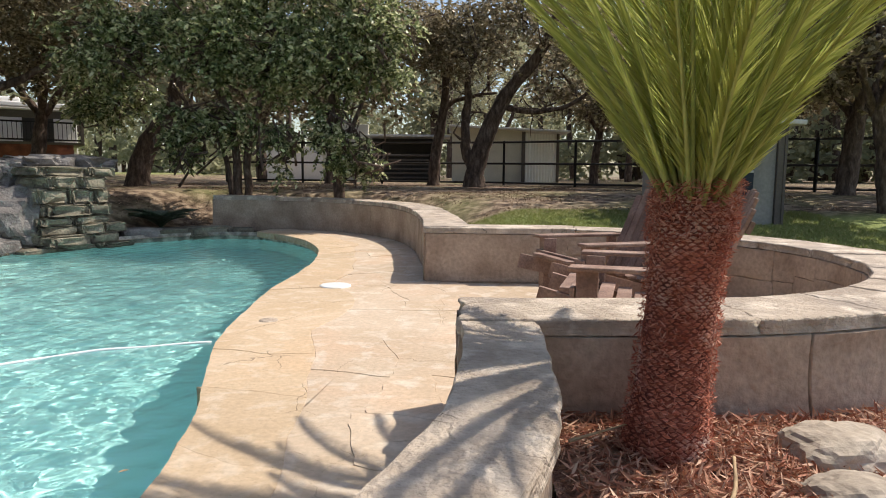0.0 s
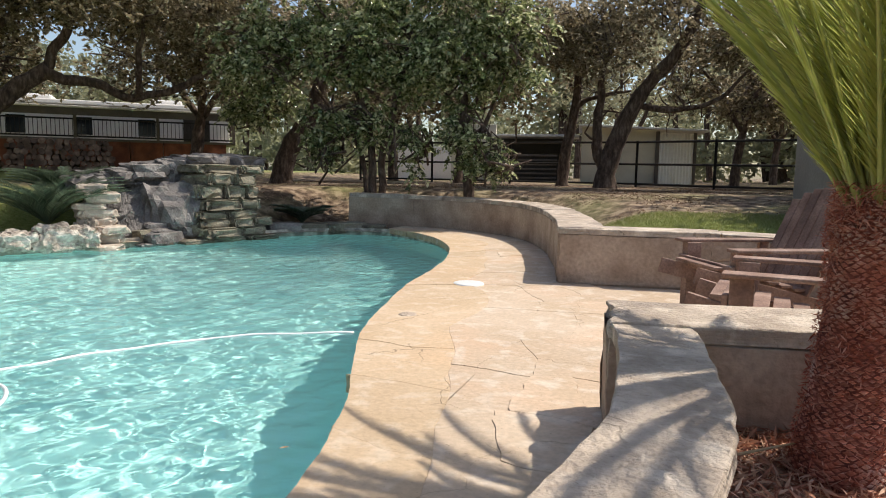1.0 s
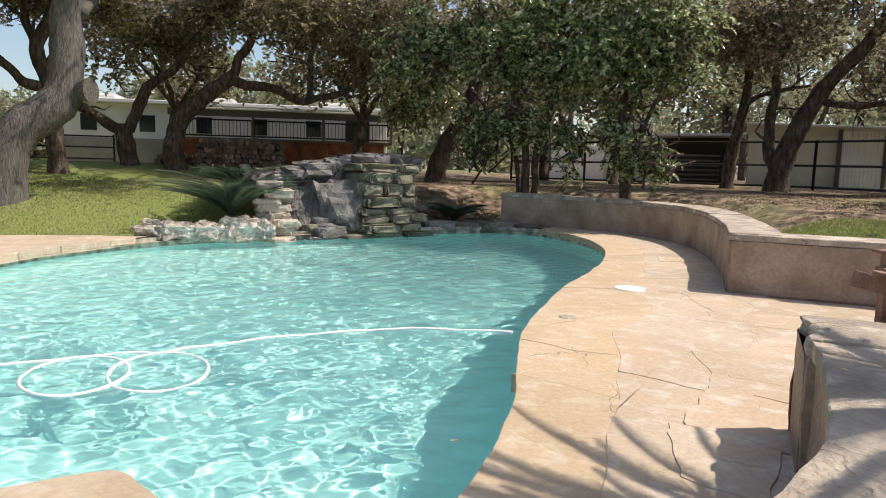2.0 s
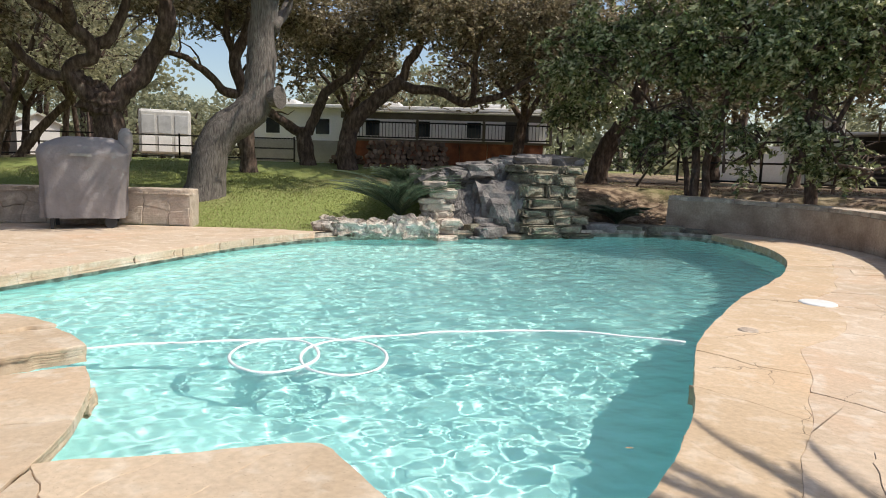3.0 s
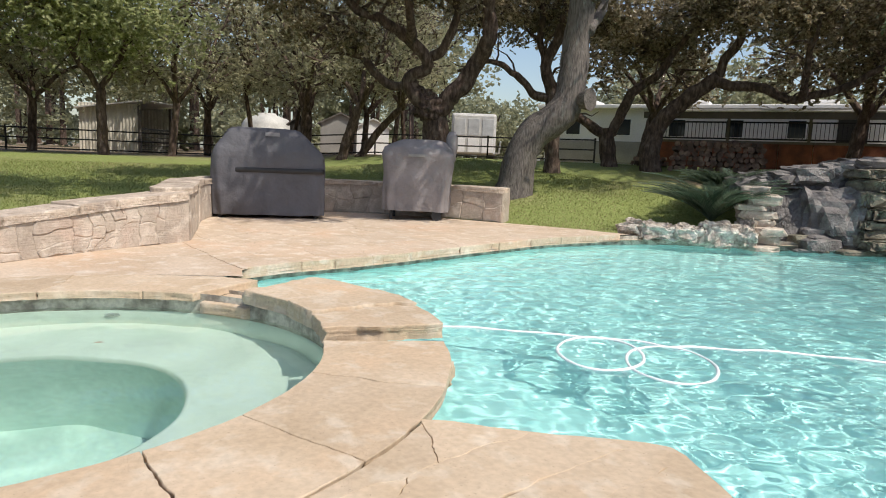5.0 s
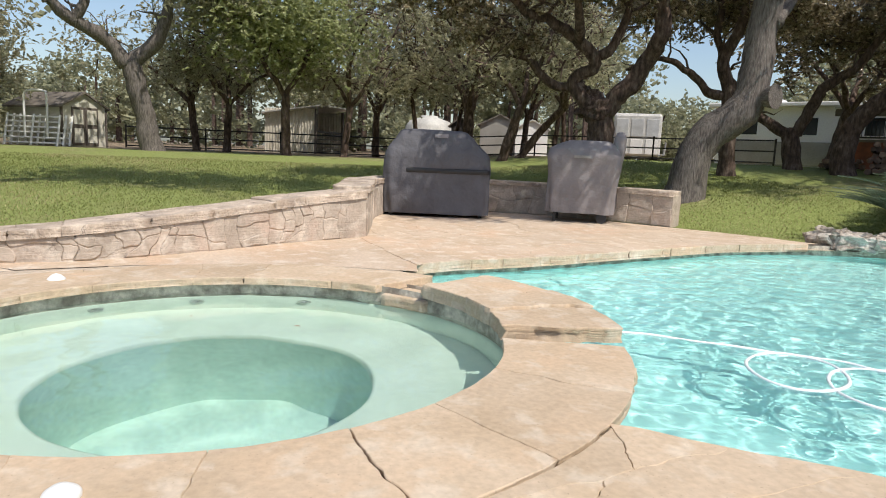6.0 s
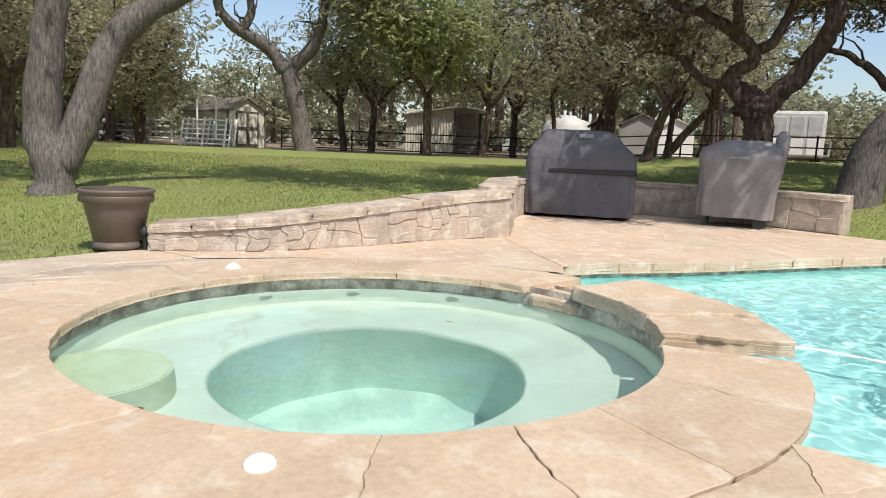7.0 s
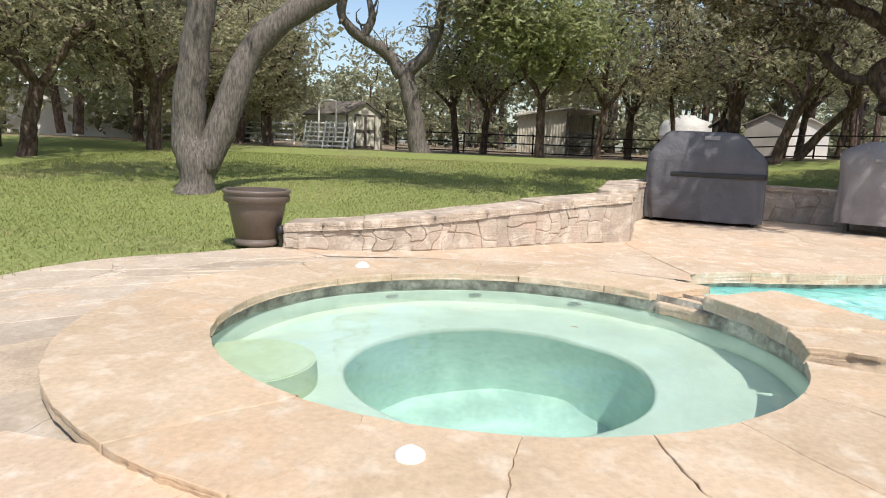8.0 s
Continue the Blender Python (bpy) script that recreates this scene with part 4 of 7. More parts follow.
def face_blocks(ob, line, h0, h1, nu, rows, seed, out=1, gap=0.0008, proud=0.006):
    """Large smooth limestone blocks on one face of a wall. out: 1 to the left of the line, -1 to its right."""
    r = np.random.default_rng(seed)
    length = sum((b - a).length for a, b in zip(line, line[1:]))

    def face(u, v):
        p = at_line(line, u).copy()
        p.z = (h0 + (h1 - h0) * u - 0.07) * v
        return p

    def nrm(u, v):
        t = at_line(line, min(1, u + 0.02)) - at_line(line, max(0, u - 0.02))
        return Vector((-t.y, t.x, 0)).normalized() * out

    pieces(ob, "stone_block", face, nrm, nu, rows, M["limestone"], r, gap=gap, proud=proud + 0.012, depth=0.0, wander=0.03, seg=6, uneven=0.002, size=(length, 0.5), edge=0.004)


W1 = smooth_line([(-5.5, 12.15), (-4.3, 12.1), (-3.3, 11.75), (-2.45, 11.1), (-1.85, 10.2), (-1.42, 8.9), (-1.18, 7.2), (-1.1, 5.98)], 48)
# the face towards the pool lies on the right of this direction, so walk it backwards
seat, _ = wall_run("wall_seat", list(reversed(W1)), 0.42, (0.55, 0.62), "smooth tan limestone seat wall with a pale rough stone cap", 9, seed=3)
face_blocks(seat, list(reversed(W1)), 0.55, 0.62, 15, (1, 2), 4)
ring_line = [Vector((-1.1, 5.96, 0)), Vector((-0.5, 5.95, 0))] + [RING + Vector((math.cos(radians(a)), math.sin(radians(a)), 0)) * RING_IN for a in np.linspace(92, -92, 46)]
ring_line = list(ring_line) + [Vector((-0.4, 2.42, 0)), Vector((-0.8, 2.42, 0))]


def flipped(line):
    return list(reversed(line))


ring, ring_back = wall_run("wall_round_seat", flipped(ring_line), 0.42, (0.5, 0.55), "round tan limestone seat wall with a rough pale cap", 15, seed=5)
face_blocks(ring, flipped(ring_line), 0.5, 0.55, 18, (1, 2), 6)
face_blocks(ring, ring_back, 0.5, 0.55, 20, (1, 2), 7, -1, 0.004, 0.012)
W3 = smooth_line([(-1.06, 0.35), (-0.96, 0.62), (-0.83, 1.0), (-0.78, 1.43), (-0.76, 1.8), (-0.77, 2.03)], 24)
wall_run("wall_planter", W3, 0.25, (0.485, 0.49), "planter wall of grey rough-topped limestone", 1, base=-0.05, seed=8)

# ---- planting bed ----
bm = bmesh.new()
bmesh.ops.create_grid(bm, x_segments=60, y_segments=50, size=1.0)
for v in bm.verts:
    x, y = -0.5 + (v.co.x + 1) * 2.2, -0.6 + (v.co.y + 1) * 2.1
    z = 0.09 + 0.03 * noise.noise(Vector((x * 3, y * 3, 0))) + 0.02 * noise.noise(Vector((x * 11, y * 11, 5)))
    z -= 0.14 * min(1, max(0, (x - 2.2) / 1.0))
    if (Vector((x, y, 0)) - RING).length < 2.0:
        z = -0.1
    v.co = (x, y, z)
tagged(part("planting_bed", bm, M["mulch"], smooth=True), "planting bed of red-brown bark mulch and straw", "soil", kind="structure")
centres = []
bedr = np.random.default_rng(11)
while len(centres) < 8200:
    x, y = bedr.uniform(-0.45, 3.0), bedr.uniform(0.2, 2.6)
    if (Vector((x, y, 0)) - RING).length > RING_OUT + 0.03 and bedr.random() < math.exp(-max(0, math.hypot(x, y - 1.7) - 0.35) * 1.3):
        centres.append((x, y, 0.105 + 0.03 * noise.noise(Vector((x * 3, y * 3, 0))) + bedr.uniform(0, 0.03)))
straw = leaf_mesh("bark_chips", np.array(centres), 0.009, M["straw"], None, bedr, long=8.0)
tagged(straw, "loose red-brown straw and bark chips on the bed", "mulch", kind="stuff")


def stick(name, pts, r0, r1, mat, label, category):
    line = smooth_line(pts, 10)
    v, f = tube_arrays([p - line[0] for p in line], list(np.linspace(r0, r1, 10)), 6)
    ob = mesh_part(name, v, f, M[mat], None, smooth=True)
    ob.location = line[0]
    return tagged(ob, label, category)


stick("dead_frond_stalk", [(-0.18, 1.05, 0.13), (-0.02, 1.25, 0.16), (0.05, 1.42, 0.2)], 0.009, 0.005, "dry_stalk", "dry straw-coloured frond stalk lying on the mulch", "stalk")
stick("dead_frond_stalk", [(-0.42, 1.62, 0.16), (-0.3, 1.68, 0.17), (-0.18, 1.72, 0.19)], 0.006, 0.003, "dry_stalk", "thin dry frond stalk leaning on the palm", "stalk")


def boulder(at, radii, label, mat="pale_rock", seed=1, rot=0.0, rough=0.18, flat=0.25):
    bm = bmesh.new()
    lump(bm, (0, 0, 0), radii, np.random.default_rng(seed), rough, 1.8, 4, rot, flat)
    ob = part("boulder", bm, M[mat])
    ob.location = at
    return tagged(ob, label, "rock")


boulder((0.50, 1.66, 0.11), (0.19, 0.16, 0.10), "pale rounded limestone boulder on the mulch bed", seed=21, rot=0.3, rough=0.13, flat=0.18)
boulder((0.38, 1.33, 0.10), (0.15, 0.12, 0.08), "pale flat limestone rock on the mulch bed", seed=22, rot=0.2, rough=0.13, flat=0.2)
boulder((0.88, 1.50, 0.09), (0.12, 0.10, 0.07), "small pale limestone rock on the mulch bed", seed=23)
boulder((-0.16, 1.13, 0.10), (0.17, 0.10, 0.05), "flat pale stone lying in the mulch", seed=24, rot=0.2, flat=0.4)
boulder((1.25, 1.75, 0.08), (0.2, 0.15, 0.08), "pale limestone rock at the foot of the round wall", seed=25, rot=1.0)


# ---- patio walls of rubble stone ----
def rubble_wall(name, line, width, h0, h1, label, nu, rows, seed, base=-0.05):
    r = np.random.default_rng(seed)
    ob, outer = wall_run(name, line, width, (h0, h1), label, max(4, nu // 3), "rubble", base, cap_over=0.03, cap_h=0.08, seed=seed)
    length = sum((b - a).length for a, b in zip(line, line[1:]))

    def face(u, v):
        p = at_line(line, u).copy()
        p.z = (h0 + (h1 - h0) * u - 0.08) * v
        return p

    def nrm(u, v):
        t = at_line(line, min(1, u + 0.02)) - at_line(line, max(0, u - 0.02))
        return Vector((-t.y, t.x, 0)).normalized()

    pieces(ob, "stone", face, nrm, nu, rows, M["rubble"], r, gap=0.0006, proud=0.008, depth=0.02, wander=0.2, seg=7, uneven=0.006, size=(length, 0.6), rag=0.024, edge=0.014)
    return ob


LOW = smooth_line([(-9.25, -0.12), (-8.8, -0.9), (-8.36, -1.5), (-7.85, -2.2), (-7.5, -2.9), (-7.42, -3.75)], 40)
rubble_wall("wall_patio_low", LOW, 0.4, 0.56, 0.24, "low curved wall of pale rubble limestone with a thick cap", 22, (2, 3), 31)
BACK = smooth_line([(-9.3, -0.1), (-10.4, 0.12), (-11.6, 0.35), (-12.6, 0.9), (-13.0, 1.8), (-12.9, 2.8), (-12.3, 3.7), (-11.5, 4.5), (-10.75, 5.1)], 50)
rubble_wall("wall_patio_back", flipped(BACK), 0.4, 0.58, 0.62, "curved back wall of pale limestone round the grill patio", 26, (2, 2), 33)


# ---- waterfall of stacked rock ----
def waterfall():
    top = thing("rock_waterfall", (-7.3, 9.2, 0.0), "stacked limestone waterfall of wet grey slabs beside the pool", "waterfall")
    r = np.random.default_rng(40)
    axis0, axis1 = Vector((-7.4, 9.2, 0)), Vector((-6.68, 10.62, 0))
    run = (axis1 - axis0).normalized()
    out = Vector((run.y, -run.x, 0))
    base = Vector((-7.3, 9.2, 0))
    # courses of flat slabs
    z = -0.3
    for k in range(8):
        h = r.uniform(0.12, 0.25)
        s = 0.26 + r.uniform(-0.1, 0.06)
        end = (axis1 - axis0).length - 0.25 - 0.03 * k
        while s < end:
            w = r.uniform(0.22, 0.85)
            c = axis0 + run * (s + w / 2) + out * (0.05 - 0.025 * k + r.uniform(-0.09, 0.09))
            bm = bmesh.new()
            lump(bm, (0, 0, 0), (w / 2 * 1.02, 0.36, h / 2 * 1.03), r, 0.2, 3.0, 4, math.atan2(run.y, run.x) + r.normal(0, 0.09), 0.7)
            st = part("slab", bm, M["slab"], top)
            st.location = c + Vector((0, 0, z + h / 2)) - base
            s += w + 0.006
        z += h * 0.985
    # one worn wet rock face beside the slabs, in broken ledges
    nu, nv = 46, 40
    b0, b1 = Vector((-7.85, 8.15, -0.3)), Vector((-7.1, 9.55, -0.3))
    t0, t1 = Vector((-8.75, 9.0, 0.86)), Vector((-7.75, 9.75, 1.16))
    verts, faces = [], []
    for q in range(nv):
        for p in range(nu):
            u, v = p / (nu - 1), q / (nv - 1)
            w = b0.lerp(b1, u).lerp(t0.lerp(t1, u), v)
            ledge = (v * 6 + 1.4 * noise.noise(Vector((u * 3, v * 2, 1)))) % 1.0
            w.z += 0.10 * (ledge - 0.5) + 0.12 * noise.fractal(w * 2.2, 1.0, 2.0, 4)
            w += out * (0.10 * noise.fractal(w * 3.1 + Vector((5, 0, 0)), 1.0, 2.0, 4) + 0.16 * v * (1 - v))
            verts.append(w - base)
    faces = [(q * nu + p, q * nu + p + 1, (q + 1) * nu + p + 1, (q + 1) * nu + p) for q in range(nv - 1) for p in range(nu - 1)]
    mesh_part("wet_rock_face", verts, faces, M["rock"], top)
    # loose ledges on the face
    for k in range(12):
        u, v = r.uniform(0.3, 1), r.uniform(0.02, 0.35)
        c = b0.lerp(b1, u).lerp(t0.lerp(t1, u), v) + out * 0.12
        bm = bmesh.new()
        w = r.uniform(0.14, 0.26)
        lump(bm, (0, 0, 0), (w * 1.3, w * 0.8, w * 0.42), r, 0.16, 2.2, 3, math.atan2(run.y, run.x) + r.normal(0, 0.25), 0.6)
        st = part("rock", bm, M["rock" if r.random() < 0.6 else "slab"], top)
        st.location = c - base
    # a narrow pile of tan stones at the other side of the face
    z = -0.2
    while z < 0.72:
        h = r.uniform(0.09, 0.17)
        bm = bmesh.new()
        lump(bm, (0, 0, 0), (r.uniform(0.2, 0.32), 0.22, h * 0.54), r, 0.16, 2.4, 3, math.atan2(run.y, run.x) + r.normal(0, 0.3), 0.6)
        st = part("tan_stone", bm, M["rubble"], top)
        st.location = Vector((-8.0, 8.05, z + h / 2)) + run * r.normal(0, 0.05) + out * r.normal(0, 0.06) - base
        z += h * 0.95
    # dark back ridge
    for k in range(16):
        u = k / 15
        c = Vector((-8.9, 8.9, 0)).lerp(Vector((-7.2, 10.9, 0)), u)
        bm = bmesh.new()
        w = r.uniform(0.26, 0.38)
        lump(bm, (0, 0, 0), (w * 1.4, w, w * 0.42), r, 0.3, 1.8, 3, r.uniform(0, 3), 0.5)
        st = part("rock", bm, M["rock"], top)
        st.location = c + Vector((0, 0, 0.80 + 0.38 * min(1, u * 1.6))) - base
    bm = bmesh.new()
    lump(bm, (-8.0, 9.9, 0.2), (0.55, 1.0, 0.75), r, 0.25, 1.6, 4, 0.6, 0.4)
    co = part("core", bm, M["rock"], top)
    co.location = -base


waterfall()
edge_rocks = np.random.default_rng(50)
for k, (x, y, sx, sy, sz, rot) in enumerate(((-9.0, 6.55, 0.26, 0.2, 0.17, 0.4), (-8.72, 6.72, 0.3, 0.2, 0.15, 0.9), (-8.42, 7.0, 0.24, 0.18, 0.14, 0.7), (-8.16, 7.42, 0.34, 0.22, 0.2, 1.2), (-7.92, 7.66, 0.2, 0.16, 0.15, 0.3), (-8.05, 7.9, 0.18, 0.16, 0.26, 0.0))):
    b = boulder((x, y, 0.05), (sx, sy, sz), "pale pitted limestone boulder on the pool edge", "white_rock", seed=60 + k, rot=rot, rough=0.42, flat=0.3)
    tagged(b, group="pool edge boulders")
for k, (x, y, sx, sz, ma) in enumerate(((-6.4, 10.95, 0.34, 0.13, "rock"), (-6.0, 11.35, 0.34, 0.1, "slab"), (-5.45, 11.72, 0.42, 0.11, "slab"), (-4.9, 11.95, 0.24, 0.07, "slab"))):
    bm = bmesh.new()
    lump(bm, (0, 0, 0), (sx, 0.26, sz), edge_rocks, 0.1, 1.8, 4, 0.75 if k < 3 else 0.3, 0.7)
    ob = part("edge_slab", bm, M[ma])
    ob.location = (x, y, -0.04)
    tagged(ob, "flat limestone slab lying on the pool edge", "rock", "pool edge slabs")


# ---- palm ----
def palm(at):
    r = np.random.default_rng(70)
    top = thing("sago_palm", at, "sago palm with a red-brown fibrous trunk and upright green fronds", "palm")
    lean = Vector((0.07, 0.0, 0))
    height = 0.92

    def axis(k):
        return lean * k + Vector((0, 0, height * k))

    prof = [0.165, 0.155, 0.145, 0.135, 0.132, 0.13, 0.128, 0.13, 0.135, 0.13, 0.10]
    v, f = tube_arrays([axis(i / 10) for i in range(11)], [p - 0.012 for p in prof], 20)
    mesh_part("trunk", v, f, M["palm_dark"], top, smooth=True)
    # diamond leaf scars in spiral rows, the nearest ones singly
    scar_v = [(-0.0145, 0, 0), (0, 0, -0.0078), (0.0145, 0, 0), (0, 0, 0.0078), (0, 0.004, -0.001), (-0.0178, -0.011, 0), (0, -0.011, -0.0102), (0.0178, -0.011, 0), (0, -0.011, 0.0102)]
    scar_f = [(0, 1, 4), (1, 2, 4), (2, 3, 4), (3, 0, 4), (5, 6, 1, 0), (6, 7, 2, 1), (7, 8, 3, 2), (8, 5, 0, 3)]
    me = bpy.data.meshes.new("leaf_scar")
    me.from_pydata(scar_v, [], scar_f)
    me.materials.append(M["palm_bark"])
    rest_v, rest_f = [], []
    rows, around = 80, 24
    single = 0
    for j in range(rows):
        k = (j + 0.5) / rows
        rad = np.interp(k, np.linspace(0, 1, 11), prof)
        for i in range(around):
            a = 2 * math.pi * (i + 0.5 * (j % 2)) / around + r.normal(0, 0.02)
            d = Vector((math.cos(a), math.sin(a), 0))
            s = 0.97 * rad / 0.14 * r.uniform(0.72, 1.12)
            rough = 0.9 + (0.5 * r.random() if k > 0.8 else 0)
            m = Matrix.Translation(axis(k) + d * (rad - 0.012)) @ Matrix.Rotation(a - math.pi / 2, 4, "Z") @ Matrix.Rotation(r.normal(0, 0.3), 4, "X") @ Matrix.Rotation(r.normal(0, 0.12), 4, "Y") @ Matrix.Diagonal((s, s * rough, s * r.uniform(0.85, 1.1), 1))
            if single < 298 and d.y < -0.1 and 0.12 < k < 0.85:
                ob = new("leaf_scar", me)
                ob.parent = top
                ob.matrix_basis = m
                single += 1
            else:
                b = len(rest_v)
                rest_v += [m @ Vector(p) for p in scar_v]
                rest_f += [tuple(b + q for q in face) for face in scar_f]
    tagged(mesh_part("scar_cover", rest_v, rest_f, M["palm_bark"], top), kind="stuff")
    # fibre fringe under the crown
    pts = []
    for _ in range(2200):
        a, k = r.uniform(0, 2 * math.pi), r.uniform(0.84, 1.06)
        d = Vector((math.cos(a), math.sin(a), 0))
        pts.append(axis(k) + d * (0.125 + 0.03 * r.random()))
    tagged(leaf_mesh("fibre", np.array([tuple(p) for p in pts]), 0.0034, M["palm_fluff"], top, r, long=12.0), kind="stuff")
    pts = []
    for _ in range(5200):
        a, k = r.uniform(0, 2 * math.pi), r.random()
        d = Vector((math.cos(a), math.sin(a), 0))
        pts.append(axis(k) + d * (float(np.interp(k, np.linspace(0, 1, 11), prof)) + r.uniform(-0.006, 0.004 + 0.012 * k)))
    tagged(leaf_mesh("trunk_fibre", np.array([tuple(p) for p in pts]), 0.0045, M["palm_fluff"], top, r, long=6.0), kind="stuff")
    # fronds
    for i in range(54):
        a = i * 2.39996 + r.normal(0, 0.1)
        tilt = radians(4 + 27 * ((i + 0.5) / 54) ** 0.8)
        length = r.uniform(1.35, 1.7)
        d = Vector((math.cos(a), math.sin(a), 0))
        base = axis(1.0) + d * (0.02 + 0.075 * (i / 54)) + Vector((0, 0, -0.03))
        line = []
        for s in np.linspace(0, 1, 12):
            bend = tilt + radians(16) * s * s
            line.append(base + d * (math.sin(bend) * length * s) + Vector((0, 0, math.cos(bend) * length * s)))
        fr = new("frond")
        fr.parent = top
        v, f = tube_arrays(line, list(np.linspace(0.011, 0.003, 12)), 5)
        mesh_part("stalk", v, f, M["rachis"], fr, smooth=True)
        v, f = [], []
        side = d.cross(UP)
        for q in np.linspace(0.06, 0.99, 125):
            p = at_line(line, q)
            t = (at_line(line, min(1, q + 0.03)) - at_line(line, max(0, q - 0.03))).normalized()
            nrm = side.cross(t)
            ll = 0.17 * math.sin(math.pi * min(1, 0.12 + q * 0.85)) ** 0.7 + 0.01
            for sg in (-1, 1):
                e = (t * 0.90 + side * sg * 0.36 - nrm * 0.24 + Vector(tuple(r.normal(0, 0.05, 3)))).normalized()
                w = t.cross(e).normalized() * 0.0032 + t * 0.0046
                b = len(v)
                v += [p - w, p + w, p + e * ll * 0.6 + w * 0.9, p + e * ll]
                f.append((b, b + 1, b + 2, b + 3))
        mesh_part("foliage", v, f, M["leaf_palm"], fr)


palm((-0.07, 1.72, 0.07))


def cycad(at, n, length, label, seed):
    r = np.random.default_rng(seed)
    top = thing("cycad", at, label, "plant")
    for i in range(n):
        a = i * 2.39996
        lift = r.uniform(0.7, 1.5)
        d = Vector((math.cos(a), math.sin(a), 0))
        L = length * r.uniform(0.75, 1.1)
        line = [d * (L * s * math.cos(lift * (1 - 0.7 * s))) + UP * (L * s * math.sin(lift) * (1.05 - 0.5 * s)) for s in np.linspace(0, 1, 9)]
        fr = new("frond")
        fr.parent = top
        v, f = tube_arrays(line, list(np.linspace(0.012, 0.004, 9)), 4)
        mesh_part("stalk", v, f, M["leaf_cycad"], fr)
        v, f = [], []
        side = d.cross(UP)
        for q in np.linspace(0.12, 0.99, 46):
            p = at_line(line, q)
            t = (at_line(line, min(1, q + 0.03)) - at_line(line, max(0, q - 0.03))).normalized()
            ll = 0.19 * math.sin(math.pi * (0.15 + 0.8 * q)) + 0.02
            for sg in (-1, 1):
                e = (t * 0.75 + side * sg * 0.6 + UP * 0.22).normalized()
                w = t * 0.012
                b = len(v)
                v += [p - w, p + w, p + e * ll]
                f.append((b, b + 1, b + 2))
        mesh_part("foliage", v, f, M["leaf_cycad"], fr)
    return top


cycad((-8.7, 7.85, 0.2), 64, 1.3, "dark green spreading cycad among the pool rocks", 81)
cycad((-9.3, 8.9, 0.5), 44, 1.0, "dark green cycad behind the waterfall rocks", 82)
cycad((-6.35, 11.75, 0.02), 34, 0.62, "small dark green cycad beside the waterfall", 83)


# ---- trees ----
def tree(name, at, limbs, crown, label, bark="bark", leaf="leaf_oak", size=0.07, seed=0, category="tree", sides=9, group="", twigs=10, droop=0.0, thin=1.0, spread=0.24, per=9, twig=0.26):
    """limbs: polylines from the foot with a start and end radius. crown: clumps of (centre, radii, leaves). All measured from the foot."""
    r = np.random.default_rng(seed)
    top = thing(name, at, label, category, group)
    for k, (pts, r0, r1) in enumerate(limbs):
        line = smooth_line(pts, max(9, len(pts) * 6))
        radii = list(np.linspace(r0, r1, len(line)))
        if k == 0 and line[0].z < 0.2:
            radii[0] *= 1.45
            radii[1] *= 1.15
        knot = (0.22 if k == 0 or bark == "bark_grey" else 0.85) * min(r0, 0.2)
        line = [p + noise.noise_vector(p * 1.7 + Vector((seed, k, 0))) * (knot if i else 0) + noise.noise_vector(p * 4.3 + Vector((k, seed, 0))) * (knot * 0.35 if i else 0) for i, p in enumerate(line)]
        radii = [q * (1 + 0.16 * noise.noise(p * 3.1 + Vector((0, k, seed)))) for q, p in zip(radii, line)]
        v, f = tube_arrays(line, radii, sides, wobble=0.12, r=r)
        mesh_part("trunk" if k == 0 else "limb", v, f, M[bark], top, smooth=True)
    pts, tv, tf = [], [], []
    for lp, r0, r1 in limbs[1:]:
        # crooked side branches leave each limb
        line = smooth_line(lp, 20)
        for q in range(4):
            st = at_line(line, r.uniform(0.25, 0.95))
            d = Vector(tuple(r.normal(0, 1, 3)))
            d.z = abs(d.z) * 0.5 - 0.1
            d.normalize()
            far = r.uniform(0.6, 1.3)
            way = [st]
            for s in range(4):
                d = (d + Vector(tuple(r.normal(0, 0.45, 3))) + UP * 0.12).normalized()
                way.append(way[-1] + d * far / 4)
            a, b = tube_arrays(way, list(np.linspace(0.55 * r1 + 0.012, 0.006, 5)), 5, len(tv), False)
            tv += a
            tf += b
    for c, rad, n in crown:
        for _ in range(twigs):
            tip = Vector(tuple(blob_points(r, 1, c, rad)[0]))
            st = Vector(c) + Vector(tuple(r.normal(0, 0.25, 3)))
            mid = st.lerp(tip, 0.5) + Vector(tuple(r.normal(0, 0.18, 3)))
            a, b = tube_arrays([st, mid, tip], [0.028, 0.017, 0.005], 4, len(tv), False)
            tv += a
            tf += b
        n = int(n * thin)
        lumps = max(8, n // 190)
        cen = blob_points(r, lumps, c, np.array(rad) * 0.86, 0.1)
        k = np.mean(rad) * spread
        for q in cen:
            pts.append(np.asarray(q) + np.clip(r.normal(size=(max(2, n // lumps // per), 3)), -1.9, 1.9) * np.array([k, k, k * 0.62]))
    if tv:
        tagged(mesh_part("branchwork", tv, tf, M[bark], top), kind="stuff")
    if pts:
        cen, way = sprays(r, np.concatenate(pts), per, twig, 0.25 + droop)
        leaf_mesh("crown", cen, size, M[leaf], top, r, dirs=way)
    return top


